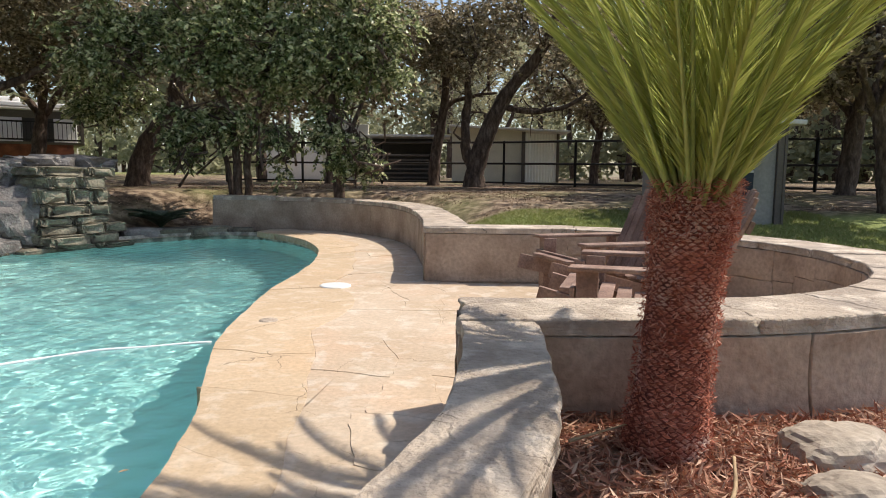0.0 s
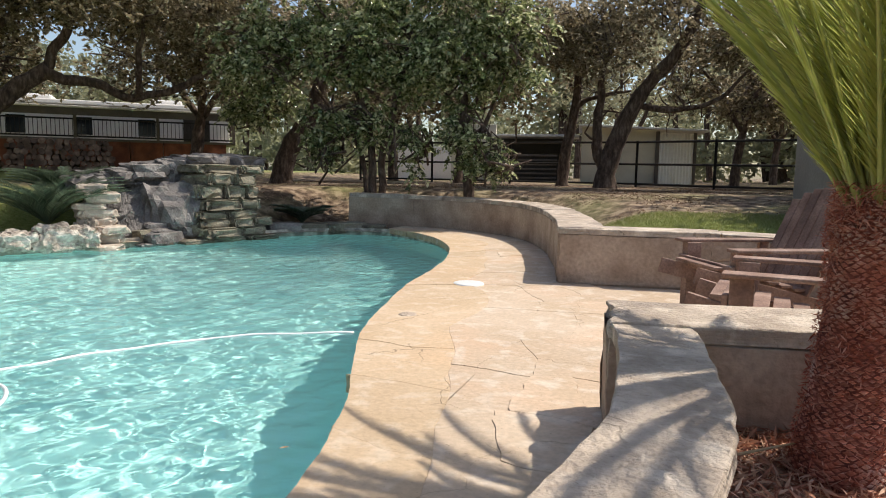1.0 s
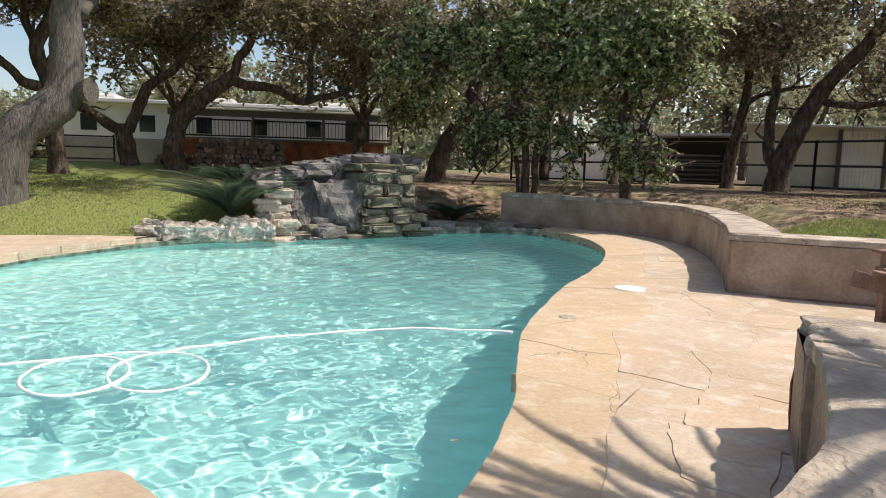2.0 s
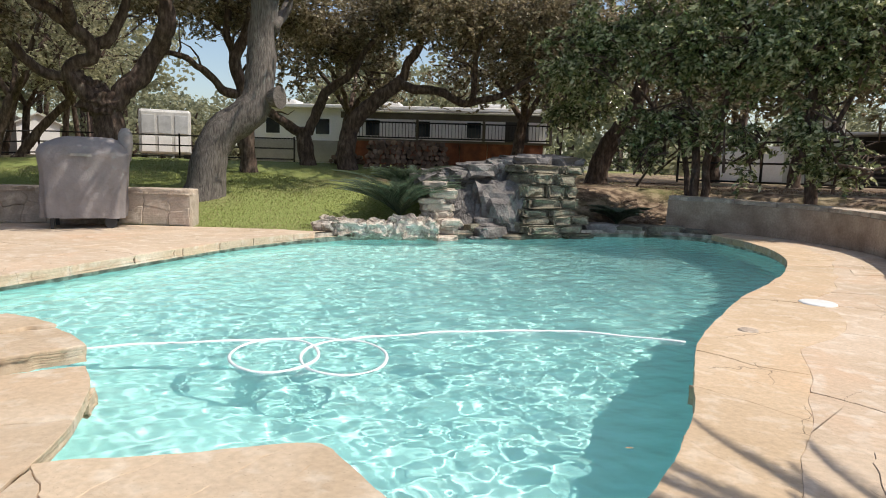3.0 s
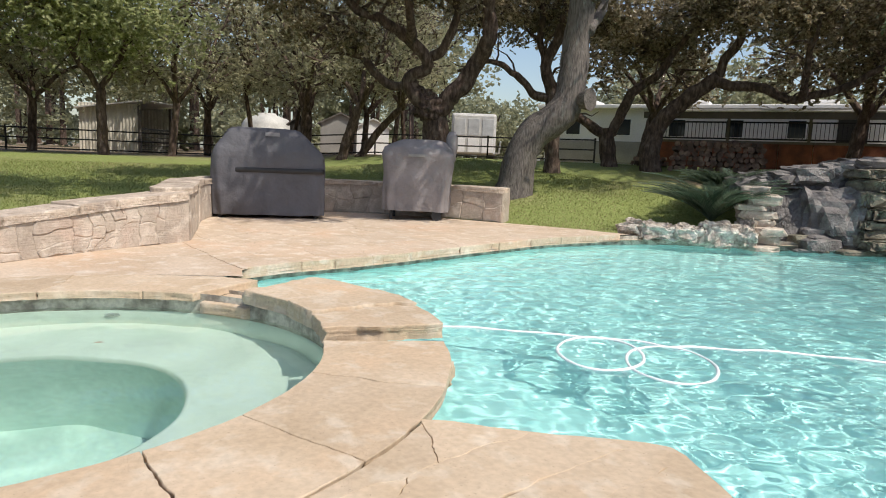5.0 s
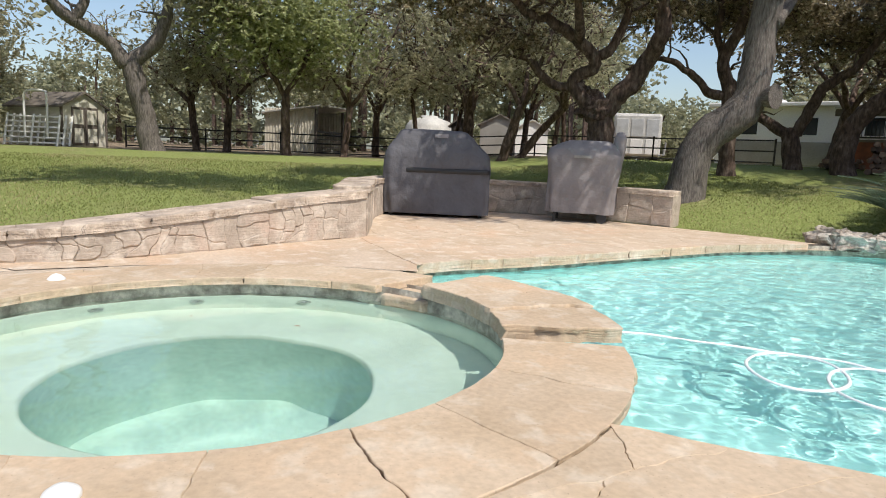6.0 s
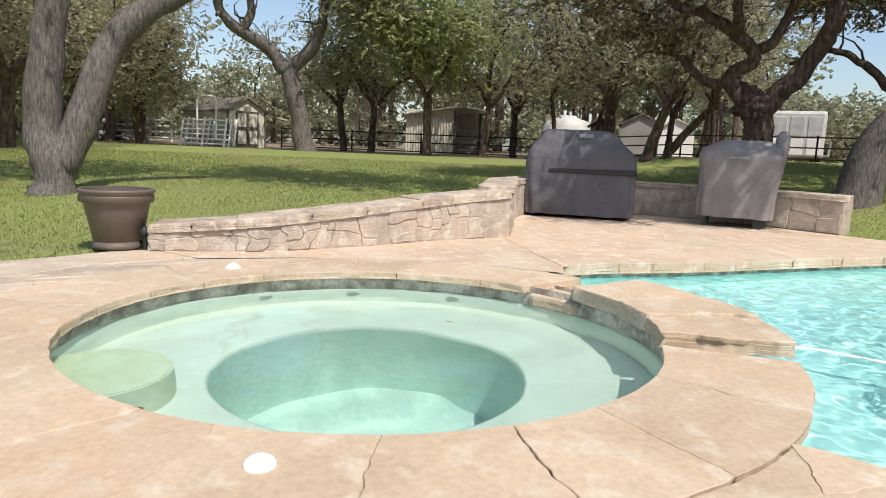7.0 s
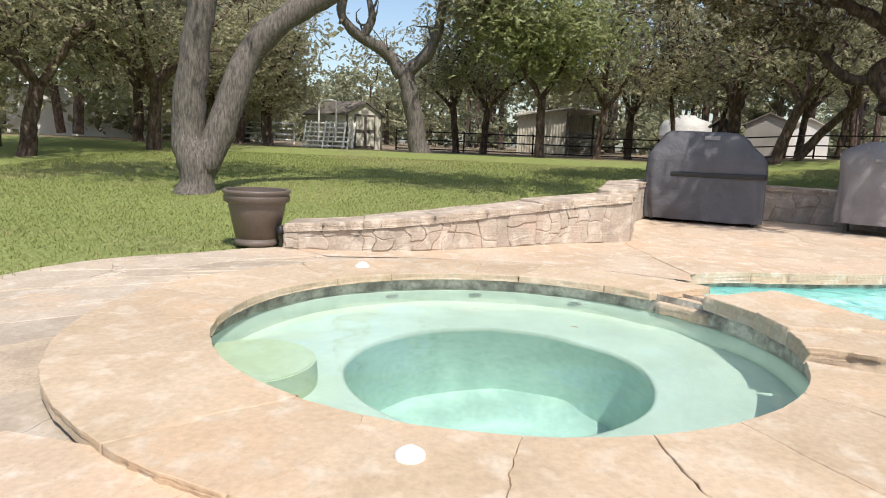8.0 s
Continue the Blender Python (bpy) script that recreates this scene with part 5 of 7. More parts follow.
def oak(at, h, seed, label, spread=3.0, leaves=9000, r0=0.2, lean=(0.3, 0.2), bark="bark", leaf="leaf_oak", size=0.09, clear=1.7, group="", forks=4, low=0):
    """A live oak of general form: short crooked trunk, wide bent limbs, an uneven crown."""
    r = np.random.default_rng(seed)
    fork = Vector((lean[0], lean[1], clear))
    limbs = [([(0, 0, -0.15), (lean[0] * 0.35, lean[1] * 0.5, clear * 0.5), tuple(fork)], r0, r0 * 0.75)]
    crown = []
    for i in range(forks):
        a = 2 * math.pi * i / forks + r.uniform(-0.5, 0.5)
        d = Vector((math.cos(a), math.sin(a), 0))
        reach = spread * r.uniform(0.55, 1.0)
        tip = fork + d * reach + UP * (h - clear) * r.uniform(0.35, 0.75)
        mid = fork.lerp(tip, 0.45) + d.cross(UP) * r.uniform(-0.4, 0.4) + UP * r.uniform(-0.2, 0.5)
        limbs.append(([tuple(fork - UP * 0.1), tuple(mid), tuple(tip)], r0 * 0.55, r0 * 0.14))
        crown.append((tuple(tip), (spread * 0.5, spread * 0.5, (h - clear) * 0.34), leaves // (forks + 1)))
    crown.append(((fork.x, fork.y, h * 0.84), (spread * 0.62, spread * 0.62, (h - clear) * 0.3), leaves // (forks + 1)))
    for q in range(3):
        a = 2.1 * q + seed * 0.7
        crown.append(((fork.x + math.cos(a) * spread * 0.55, fork.y + math.sin(a) * spread * 0.55, clear + (h - clear) * r.uniform(0.16, 0.3)), (spread * 0.5, spread * 0.5, (h - clear) * 0.2), leaves // (forks + 2)))
    for q in range(low):
        a = 2.4 * q + seed
        crown.append(((fork.x + math.cos(a) * spread * 0.5, fork.y + math.sin(a) * spread * 0.5, clear * r.uniform(0.6, 1.25)), (spread * 0.38, spread * 0.38, 0.6), leaves // 9))
    return tree("live_oak", at, limbs, crown, label, bark, leaf, size, seed, group=group, spread=0.33, thin=1.7 if size < 0.07 else 1.0)


def foot(x, y):
    return (x, y, land_at(x, y))


def rel(base, *pts):
    return [(p[0] - base[0], p[1] - base[1], p[2] - base[2]) for p in pts]


# the leaning oak behind the patio
b = foot(-12.38, 6.33)
tree("live_oak", b, [
    ([(0, 0, -0.15), *rel(b, (-12.2, 6.55, 1.4), (-11.87, 7.22, 2.2), (-11.9, 7.37, 3.3), (-11.8, 7.45, 4.6), (-11.5, 7.65, 6.0))], 0.37, 0.19),
    (rel(b, (-11.72, 7.5, 3.6), (-12.6, 8.6, 4.4), (-13.6, 9.4, 5.4)), 0.13, 0.05),
    # the far end of this limb is added, out of view, to carry shading clumps
    (rel(b, (-11.65, 7.55, 4.2), (-10.6, 6.6, 5.2), (-9.4, 5.8, 5.9), (-9.0, 4.6, 5.9), (-8.9, 3.2, 5.9)), 0.14, 0.03),
    (rel(b, (-11.6, 7.6, 4.6), (-11.0, 9.0, 5.6), (-10.2, 10.2, 6.2)), 0.13, 0.05)],
    # the last two clumps, out of view, are added to shade the grill patio
    [(rel(b, (-11.3, 7.6, 6.6))[0], (2.4, 2.4, 1.2), 6000), (rel(b, (-13.6, 9.4, 5.6))[0], (1.8, 1.8, 0.9), 4000), (rel(b, (-9.4, 5.6, 6.2))[0], (1.9, 1.9, 0.9), 4000), (rel(b, (-10.2, 10.4, 6.3))[0], (1.8, 1.8, 0.9), 4000), (rel(b, (-9.0, 4.9, 5.9))[0], (1.4, 1.3, 0.6), 3200), (rel(b, (-8.9, 3.2, 5.9))[0], (1.3, 1.4, 0.6), 3200)],
    "leaning grey live oak with a sawn knot on its trunk", "bark_grey", "leaf_oak", 0.05, 101, twigs=14, thin=1.2)
bm = bmesh.new()
bmesh.ops.create_cone(bm, cap_ends=True, segments=20, radius1=0.22, radius2=0.16, depth=0.22)
knot = part("sawn_knot", bm, M["bark_grey"], [o for o in scene.objects if o.name.startswith("live_oak")][0])
knot.matrix_local = look(Vector((-11.53, 7.4, 2.28)) - Vector(b), Vector((-9.0, 8.2, 2.35)) - Vector(b)) @ pose(0, 0, 0)

# the dark oak behind the covered smoker
b = foot(-14.67, 5.75)
tree("live_oak", b, [
    ([(0, 0, -0.15), *rel(b, (-14.67, 5.75, 1.38), (-14.69, 5.72, 1.8), (-14.71, 5.66, 2.12))], 0.27, 0.30),
    (rel(b, (-14.7, 5.7, 2.0), (-14.48, 6.13, 2.52), (-14.21, 6.43, 3.04), (-13.99, 6.61, 3.65), (-13.86, 6.64, 4.27), (-13.64, 6.6, 4.95), (-13.3, 6.9, 6.0)), 0.22, 0.11),
    (rel(b, (-14.71, 5.66, 2.08), (-14.76, 5.32, 2.4), (-14.71, 5.19, 2.72), (-14.41, 5.36, 3.11), (-14.39, 4.93, 3.51), (-14.38, 4.44, 3.78), (-14.4, 3.6, 4.1), (-14.2, 2.6, 4.4)), 0.17, 0.06),
    (rel(b, (-14.52, 5.38, 3.08), (-14.25, 5.7, 3.53), (-14.16, 5.88, 4.11), (-14.12, 5.74, 4.9)), 0.12, 0.05),
    (rel(b, (-14.72, 5.3, 2.6), (-15.0, 4.8, 2.62), (-15.1, 4.1, 3.1), (-15.2, 3.2, 3.9)), 0.12, 0.05),
    (rel(b, (-14.39, 4.93, 3.51), (-13.6, 4.6, 4.0), (-12.9, 4.2, 4.7)), 0.12, 0.04)],
    [(rel(b, (-13.5, 6.7, 6.2))[0], (2.2, 2.2, 1.2), 6000), (rel(b, (-14.9, 4.2, 5.0))[0], (2.0, 2.0, 1.0), 7500), (rel(b, (-15.2, 2.6, 4.5))[0], (1.7, 1.8, 0.9), 6500), (rel(b, (-13.2, 4.2, 4.9))[0], (1.6, 1.6, 0.7), 5500), (rel(b, (-14.4, 1.2, 4.7))[0], (1.6, 1.6, 0.9), 6000), (rel(b, (-14.6, 3.4, 3.5))[0], (1.0, 1.2, 0.35), 1800), (rel(b, (-13.9, 5.5, 4.6))[0], (1.0, 1.2, 0.5), 2600)],
    "dark crooked live oak with a burled fork and low limbs", "bark", "leaf_oak", 0.05, 102, twigs=18, thin=1.12)
oak_d = [o for o in scene.objects if o.get("label", "").startswith("dark crooked live oak with a burled")][0]
burl = bmesh.new()
burl_r = np.random.default_rng(92)
lump(burl, (-0.04, -0.12, 2.12 - b[2]), (0.36, 0.40, 0.30), burl_r, 0.45, 2.0, 4, 0.3, 0.0)
lump(burl, (-0.12, -0.34, 2.42 - b[2]), (0.22, 0.24, 0.20), burl_r, 0.5, 2.2, 4, 0.9, 0.0)
part("burl", burl, M["bark"], oak_d, smooth=True)
# the oak standing behind the leaning one
b = foot(-15.0, 9.3)
tree("live_oak", b, [
    ([(0, 0, -0.15), *rel(b, (-14.92, 9.2, 1.76), (-14.97, 9.14, 2.63), (-15.07, 8.99, 3.47), (-14.9, 9.23, 4.17), (-14.83, 9.33, 5.2))], 0.2, 0.1),
    (rel(b, (-14.97, 9.14, 2.6), (-15.25, 8.74, 2.77), (-15.31, 8.29, 3.16), (-15.38, 7.79, 3.36), (-15.47, 7.24, 3.38), (-15.53, 6.71, 3.15)), 0.12, 0.035),
    (rel(b, (-14.95, 9.16, 2.6), (-15.3, 9.01, 3.77), (-15.36, 8.93, 4.44), (-15.31, 9.0, 5.4)), 0.13, 0.06)],
    [(rel(b, (-15.2, 8.9, 5.5))[0], (1.7, 1.7, 0.9), 5500), (rel(b, (-15.6, 7.4, 4.7))[0], (1.3, 1.3, 0.6), 4200), (rel(b, (-14.6, 10.3, 4.8))[0], (1.4, 1.4, 0.8), 4500)],
    "slender dark live oak with a long bare bent limb", "bark", "leaf_oak", 0.05, 113, twigs=16, thin=1.2)

# the pale double-trunked tree on the lawn
b = foot(-11.42, -6.72)
tree("live_oak", b, [
    ([(0, 0, -0.15), *rel(b, (-11.46, -6.7, 0.6), (-11.5, -6.85, 1.0), (-11.45, -6.75, 2.0), (-11.35, -6.5, 3.2), (-11.3, -6.4, 5.5))], 0.30, 0.16),
    # the limb's outer end is an addition above the view, holding shade clumps
    (rel(b, (-11.46, -6.65, 0.5), (-11.6, -6.35, 1.1), (-11.75, -6.0, 2.2), (-11.85, -5.5, 2.85), (-12.0, -4.85, 3.3), (-12.2, -3.6, 4.1), (-12.0, -2.4, 5.0), (-11.5, -1.0, 5.7), (-11.1, 0.6, 6.2)), 0.26, 0.06),
    (rel(b, (-11.35, -6.6, 3.0), (-11.2, -7.8, 4.0), (-11.2, -9.0, 5.0)), 0.1, 0.04)],
    # third and fourth clumps are unseen, added to cast shade across the lawn
    [(rel(b, (-11.3, -6.4, 6.0))[0], (2.6, 2.4, 1.0), 9000), (rel(b, (-12.0, -2.6, 5.6))[0], (1.8, 1.8, 0.9), 6000), (rel(b, (-11.3, -0.9, 6.1))[0], (2.0, 1.8, 0.7), 5500), (rel(b, (-11.0, 1.2, 6.4))[0], (1.5, 1.4, 0.6), 3500), (rel(b, (-11.3, -9.2, 4.6))[0], (1.9, 1.9, 1.2), 5500)],
    "live oak with two pale grey trunks parting above the lawn", "bark_grey", "leaf_oak", 0.05, 103, twigs=12, thin=1.2)
# pale trunk further back
b = foot(-21.54, -4.55)
tree("live_oak", b, [
    ([(0, 0, -0.15), *rel(b, (-21.5, -4.78, 1.9), (-21.46, -5.02, 2.94), (-21.44, -5.12, 3.2))], 0.31, 0.25),
    (rel(b, (-21.44, -5.12, 3.1), (-21.45, -4.5, 3.61), (-21.39, -4.17, 4.18), (-21.31, -4.02, 4.81), (-21.13, -3.91, 5.9)), 0.22, 0.10),
    (rel(b, (-21.43, -5.15, 3.05), (-21.26, -5.53, 3.59), (-20.92, -6.1, 3.98), (-20.6, -6.56, 4.27), (-20.33, -6.79, 4.7), (-20.2, -6.52, 5.4)), 0.21, 0.11),
    (rel(b, (-20.77, -6.29, 4.05), (-20.75, -5.97, 4.6), (-20.7, -6.19, 5.4)), 0.14, 0.07)],
    [(rel(b, (-20.9, -3.0, 6.4))[0], (2.2, 2.2, 1.3), 5500), (rel(b, (-20.2, -6.6, 6.6))[0], (1.9, 1.9, 0.8), 3500), (rel(b, (-21.2, -2.8, 5.0))[0], (1.3, 1.3, 0.7), 3000)],
    "live oak with a straight pale trunk on the far lawn", "bark_grey", "leaf_far_hazed", 0.058, 104, thin=1.8, spread=0.3)
b = foot(-22.2, -0.85)
tree("live_oak", b, [([(0, 0, -0.15), *rel(b, (-22.2, -0.9, 1.6), (-22.2, -0.9, 2.6))], 0.16, 0.12),
    (rel(b, (-22.2, -0.9, 2.5), (-22.0, -1.6, 3.6), (-22.0, -2.2, 5.0)), 0.09, 0.03), (rel(b, (-22.2, -0.9, 2.5), (-22.1, -0.2, 3.8), (-22.0, 0.6, 5.2)), 0.09, 0.03)],
    [(rel(b, (-22.0, -1.0, 4.8))[0], (2.6, 2.6, 2.0), 12000)], "young live oak with a full bright green crown", "bark", "leaf_bright", 0.058, 105, thin=3.0, spread=0.3)

# full-crowned oak beside the garden shed
b = foot(-23.6, -10.2)
tree("live_oak", b, [([(0, 0, -0.15), *rel(b, (-23.6, -10.3, 1.6), (-23.5, -10.2, 2.6))], 0.2, 0.15),
    (rel(b, (-23.5, -10.2, 2.5), (-23.3, -9.5, 3.4), (-23.3, -9.0, 4.4)), 0.1, 0.04), (rel(b, (-23.5, -10.2, 2.5), (-23.4, -11.0, 3.6), (-23.5, -11.6, 4.8)), 0.1, 0.04)],
    [(rel(b, (-23.5, -10.4, 4.5))[0], (2.0, 2.3, 1.5), 8000), (rel(b, (-23.2, -10.0, 2.7))[0], (1.6, 2.0, 1.0), 5500)], "live oak with a dense rounded olive crown beside the shed", "bark", "leaf_far_hazed", 0.05, 114, thin=2.2, spread=0.28)
# crooked oaks in front of the ranch house
b = foot(-15.45, 11.6)
tree("live_oak", b, [
    ([(0, 0, -0.15), *rel(b, (-15.5, 11.55, 1.5), (-15.55, 11.5, 2.0))], 0.24, 0.2),
    (rel(b, (-15.55, 11.5, 1.9), (-15.9, 10.7, 2.3), (-15.9, 10.0, 2.9), (-16.0, 9.4, 4.2)), 0.15, 0.06),
    (rel(b, (-15.55, 11.5, 1.9), (-15.1, 11.8, 2.8), (-14.4, 12.4, 3.8), (-13.8, 12.8, 4.8)), 0.16, 0.06)],
    [(rel(b, (-16.0, 9.4, 4.9))[0], (1.6, 1.6, 0.8), 4500), (rel(b, (-13.6, 12.8, 5.2))[0], (2.0, 2.0, 1.0), 6000), (rel(b, (-15.3, 12.2, 4.6))[0], (1.6, 1.6, 0.8), 4500), (rel(b, (-15.6, 13.0, 4.4))[0], (1.5, 1.5, 0.7), 2600)],
    "crooked dark live oak in front of the fence", "bark", "leaf_oak", 0.05, 106, twigs=16, thin=1.9)
b = foot(-14.0, 11.75)
tree("live_oak", b, [
    ([(0, 0, -0.15), *rel(b, (-14.05, 11.7, 1.4), (-13.9, 11.85, 2.2), (-13.4, 12.2, 2.8), (-12.9, 12.6, 3.3))], 0.27, 0.17),
    (rel(b, (-13.0, 12.5, 3.2), (-12.2, 13.0, 3.0), (-11.2, 13.4, 2.75), (-10.0, 14.0, 3.2), (-9.0, 14.4, 3.9)), 0.13, 0.05),
    (rel(b, (-12.9, 12.6, 3.3), (-12.5, 12.8, 4.2), (-12.2, 13.2, 5.4)), 0.13, 0.05),
    (rel(b, (-11.2, 13.4, 2.75), (-10.8, 13.0, 3.6), (-10.3, 12.6, 4.6)), 0.09, 0.03)],
    [(rel(b, (-12.2, 13.2, 5.4))[0], (2.0, 2.0, 1.0), 6000), (rel(b, (-9.6, 14.0, 4.9))[0], (2.2, 2.0, 1.0), 7000), (rel(b, (-10.8, 12.6, 4.6))[0], (1.7, 1.7, 0.8), 5000)],
    "bent live oak with a long low limb over the rocks", "bark", "leaf_oak", 0.05, 107, twigs=16, thin=1.9)

# the leafy screen trees behind the seat wall
b = foot(-5.2, 12.8)
tree("shrub_tree", b, [
    ([(0, 0, -0.15), *rel(b, (-5.25, 12.8, 1.6), (-5.5, 12.8, 2.6), (-6.2, 12.9, 4.0))], 0.10, 0.05),
    (rel(b, (-5.05, 12.85, 0.5), (-5.0, 12.85, 1.6), (-4.7, 12.9, 2.8), (-4.3, 12.9, 4.2)), 0.085, 0.04),
    (rel(b, (-5.35, 12.9, 0.5), (-5.6, 13.0, 1.7), (-6.6, 13.1, 2.8)), 0.06, 0.03)],
    [(rel(b, (-5.6, 12.6, 3.7))[0], (1.9, 1.2, 1.3), 11000), (rel(b, (-7.3, 12.3, 3.5))[0], (1.4, 1.1, 1.25), 8000), (rel(b, (-4.2, 12.7, 3.6))[0], (1.3, 1.1, 1.3), 8000), (rel(b, (-6.0, 12.6, 5.4))[0], (2.6, 1.5, 1.1), 9000), (rel(b, (-5.7, 12.6, 2.1))[0], (1.3, 0.8, 0.7), 4000), (rel(b, (-6.1, 12.4, 1.5))[0], (0.5, 0.4, 0.5), 900), (rel(b, (-8.1, 13.4, 2.6))[0], (1.1, 0.9, 0.85), 5000)],
    "tall glossy green screen tree with several thin dark stems", "bark", "leaf_bush_glints", 0.056, 108, twigs=26, droop=0.15, thin=0.85, spread=0.15, per=12, twig=0.34)
b = foot(-3.05, 12.35)
tree("shrub_tree", b, [
    ([(0, 0, -0.15), *rel(b, (-3.1, 12.3, 1.2), (-3.2, 12.3, 2.4), (-3.0, 12.3, 3.8))], 0.12, 0.05),
    (rel(b, (-3.1, 12.3, 1.3), (-2.7, 12.2, 2.2), (-2.3, 12.1, 3.1)), 0.06, 0.02)],
    [(rel(b, (-3.2, 12.2, 3.2))[0], (1.2, 1.0, 1.3), 8000), (rel(b, (-2.4, 12.2, 3.5))[0], (0.9, 0.8, 1.1), 5000), (rel(b, (-3.2, 12.2, 5.0))[0], (1.8, 1.3, 1.1), 7000), (rel(b, (-3.0, 12.0, 1.7))[0], (0.6, 0.5, 0.7), 2200), (rel(b, (-2.4, 11.9, 1.25))[0], (0.35, 0.3, 0.3), 700), (rel(b, (-4.2, 12.3, 1.6))[0], (0.5, 0.4, 0.6), 900)],
    "glossy green shrub tree with drooping leafy twigs beside the seat wall", "bark", "leaf_bush_glints", 0.054, 109, twigs=22, droop=0.15, thin=1.0, spread=0.17, per=12, twig=0.34)
b = foot(-8.7, 15.7)
tree("live_oak", b, [([(0, 0, -0.15), *rel(b, (-8.5, 15.8, 1.6), (-7.9, 16.0, 2.6), (-7.6, 16.1, 4.0))], 0.3, 0.16)],
    [(rel(b, (-7.6, 16.0, 4.6))[0], (2.8, 2.4, 1.6), 9000), (rel(b, (-10.2, 15.2, 4.2))[0], (2.0, 2.0, 1.3), 6000)], "dark live oak behind the waterfall", "bark", "leaf_oak", 0.05, 110, thin=1.2)

# oaks behind the round seat wall
b = foot(-0.27, 16.9)
tree("live_oak", b, [
    ([(0, 0, -0.15), *rel(b, (-0.2, 16.9, 1.4), (0.35, 16.8, 2.85), (0.9, 16.65, 3.6), (1.4, 16.5, 4.3), (1.9, 16.4, 5.5))], 0.27, 0.1),
    (rel(b, (-0.35, 16.9, 1.0), (-0.5, 16.85, 2.0), (-0.52, 16.85, 2.8), (-0.3, 16.8, 4.2)), 0.17, 0.06),
    (rel(b, (0.35, 16.8, 2.8), (1.2, 16.6, 2.7), (2.2, 16.4, 2.9), (2.9, 16.2, 3.6)), 0.09, 0.03)],
    [(rel(b, (1.2, 16.4, 5.2))[0], (2.2, 2.0, 1.2), 8500), (rel(b, (-0.6, 16.4, 4.4))[0], (1.6, 1.5, 1.1), 6500), (rel(b, (2.6, 16.0, 4.3))[0], (1.3, 1.3, 0.8), 4000), (rel(b, (-2.4, 16.2, 4.6))[0], (1.7, 1.5, 1.0), 6000)],
    "forked dark live oak standing in dry leaf litter", "bark", "leaf_oak", 0.05, 111, twigs=16, thin=1.2)
b = foot(-1.4, 17.9)
tree("live_oak", b, [([(0, 0, -0.15), *rel(b, (-1.35, 17.85, 1.6), (-1.1, 17.8, 3.0), (-1.0, 17.7, 4.4))], 0.17, 0.09), (rel(b, (-1.15, 17.8, 2.8), (-0.4, 17.7, 3.2), (0.3, 17.6, 3.3)), 0.08, 0.03)],
    [(rel(b, (-1.2, 17.6, 4.8))[0], (1.9, 1.7, 1.0), 6500)], "slim dark live oak beside a rotted stump", "bark", "leaf_oak", 0.05, 112, thin=1.2)
for k, (x, y, h, sp, nl, rr, lx, ly) in enumerate((
        (7.3, 13.3, 6.5, 2.6, 9000, 0.22, 0.2, 0.1), (6.3, 10.4, 5.5, 2.2, 8000, 0.14, -0.3, 0.0), (9.5, 14.5, 6.5, 2.8, 8000, 0.2, 0.2, 0.0), (5.6, 16.5, 6.0, 2.4, 8000, 0.16, 0.0, 0.2), (5.0, 13.0, 6.2, 2.2, 7500, 0.13, 0.3, 0.0),
        (3.6, 20.5, 5.6, 2.4, 8000, 0.15, 0.2, 0.2), (-4.5, 19.0, 6.2, 2.6, 9000, 0.18, 0.2, 0.0), (-7.0, 20.5, 6.5, 2.8, 8000, 0.18, 0.0, 0.0), (-12.0, 17.0, 6.5, 2.6, 9000, 0.2, 0.1, 0.2),
        (-17.0, 14.2, 7.0, 2.6, 8000, 0.16, 0.2, 0.3), (-20.8, 5.6, 7.4, 2.4, 6000, 0.16, 0.3, 0.5), (-24.3, 5.5, 6.5, 2.6, 9000, 0.24, 0.1, 0.0), (-22.0, 6.6, 6.0, 2.2, 6000, 0.14, 0.6, 1.3), (-26.5, 8.5, 6.4, 2.4, 6500, 0.14, 0.1, 0.1),
        (-25.0, -2.8, 6.0, 2.6, 9000, 0.14, 0.0, 0.1), (-25.5, -3.8, 6.2, 2.6, 8000, 0.14, 0.0, -0.2), (-27.0, 2.6, 6.4, 2.8, 9000, 0.16, 0.0, 0.0), (-18.5, -11.5, 6.5, 3.0, 10000, 0.2, 0.2, 0.2), (-21.0, -13.5, 7.0, 3.0, 9000, 0.18, 0.2, 0.2),
        (-15.5, -13.0, 6.5, 3.0, 9000, 0.2, -0.2, 0.3), (-23.5, 1.0, 5.8, 2.2, 6500, 0.13, 0.0, 0.2), (-12.5, -15.0, 6.5, 3.0, 10000, 0.2, 0.2, 0.1), (6.8, 28.5, 6.5, 2.8, 9000, 0.16, 0.1, 0.1), (7.2, 24.0, 6.8, 2.8, 9000, 0.16, 0.1, 0.1), (9.0, 20.0, 6.8, 2.8, 9000, 0.18, 0.1, 0.1), (1.0, 28.0, 6.8, 3.0, 9000, 0.18, 0.1, 0.1), (-17.5, -15.5, 6.8, 3.0, 10000, 0.2, 0.1, 0.1), (-28.5, -14.6, 7.4, 3.0, 9000, 0.18, 0.0, 0.1), (-32.0, -14.6, 8.0, 2.5, 9000, 0.16, 0.0, 0.1), (-27.3, -12.9, 7.8, 2.4, 11000, 0.2, 0.0, 0.1), (-33.5, -18.5, 8.0, 2.8, 9000, 0.16, 0.0, 0.1))):
    if nl:
        # distant oaks take the leaf colour paled for haze
        oak(foot(x, y), h, 200 + k, "dark-barked live oak with a spreading grey-green crown", sp, nl, rr, (lx, ly), leaf="leaf_far_hazed" if x < -17 or y > 22 or y < -11 else "leaf_oak", size=0.047 if x < -17 or y > 22 or y < -11 else 0.075, group="background oaks", low=1 if y < -11 else 0)


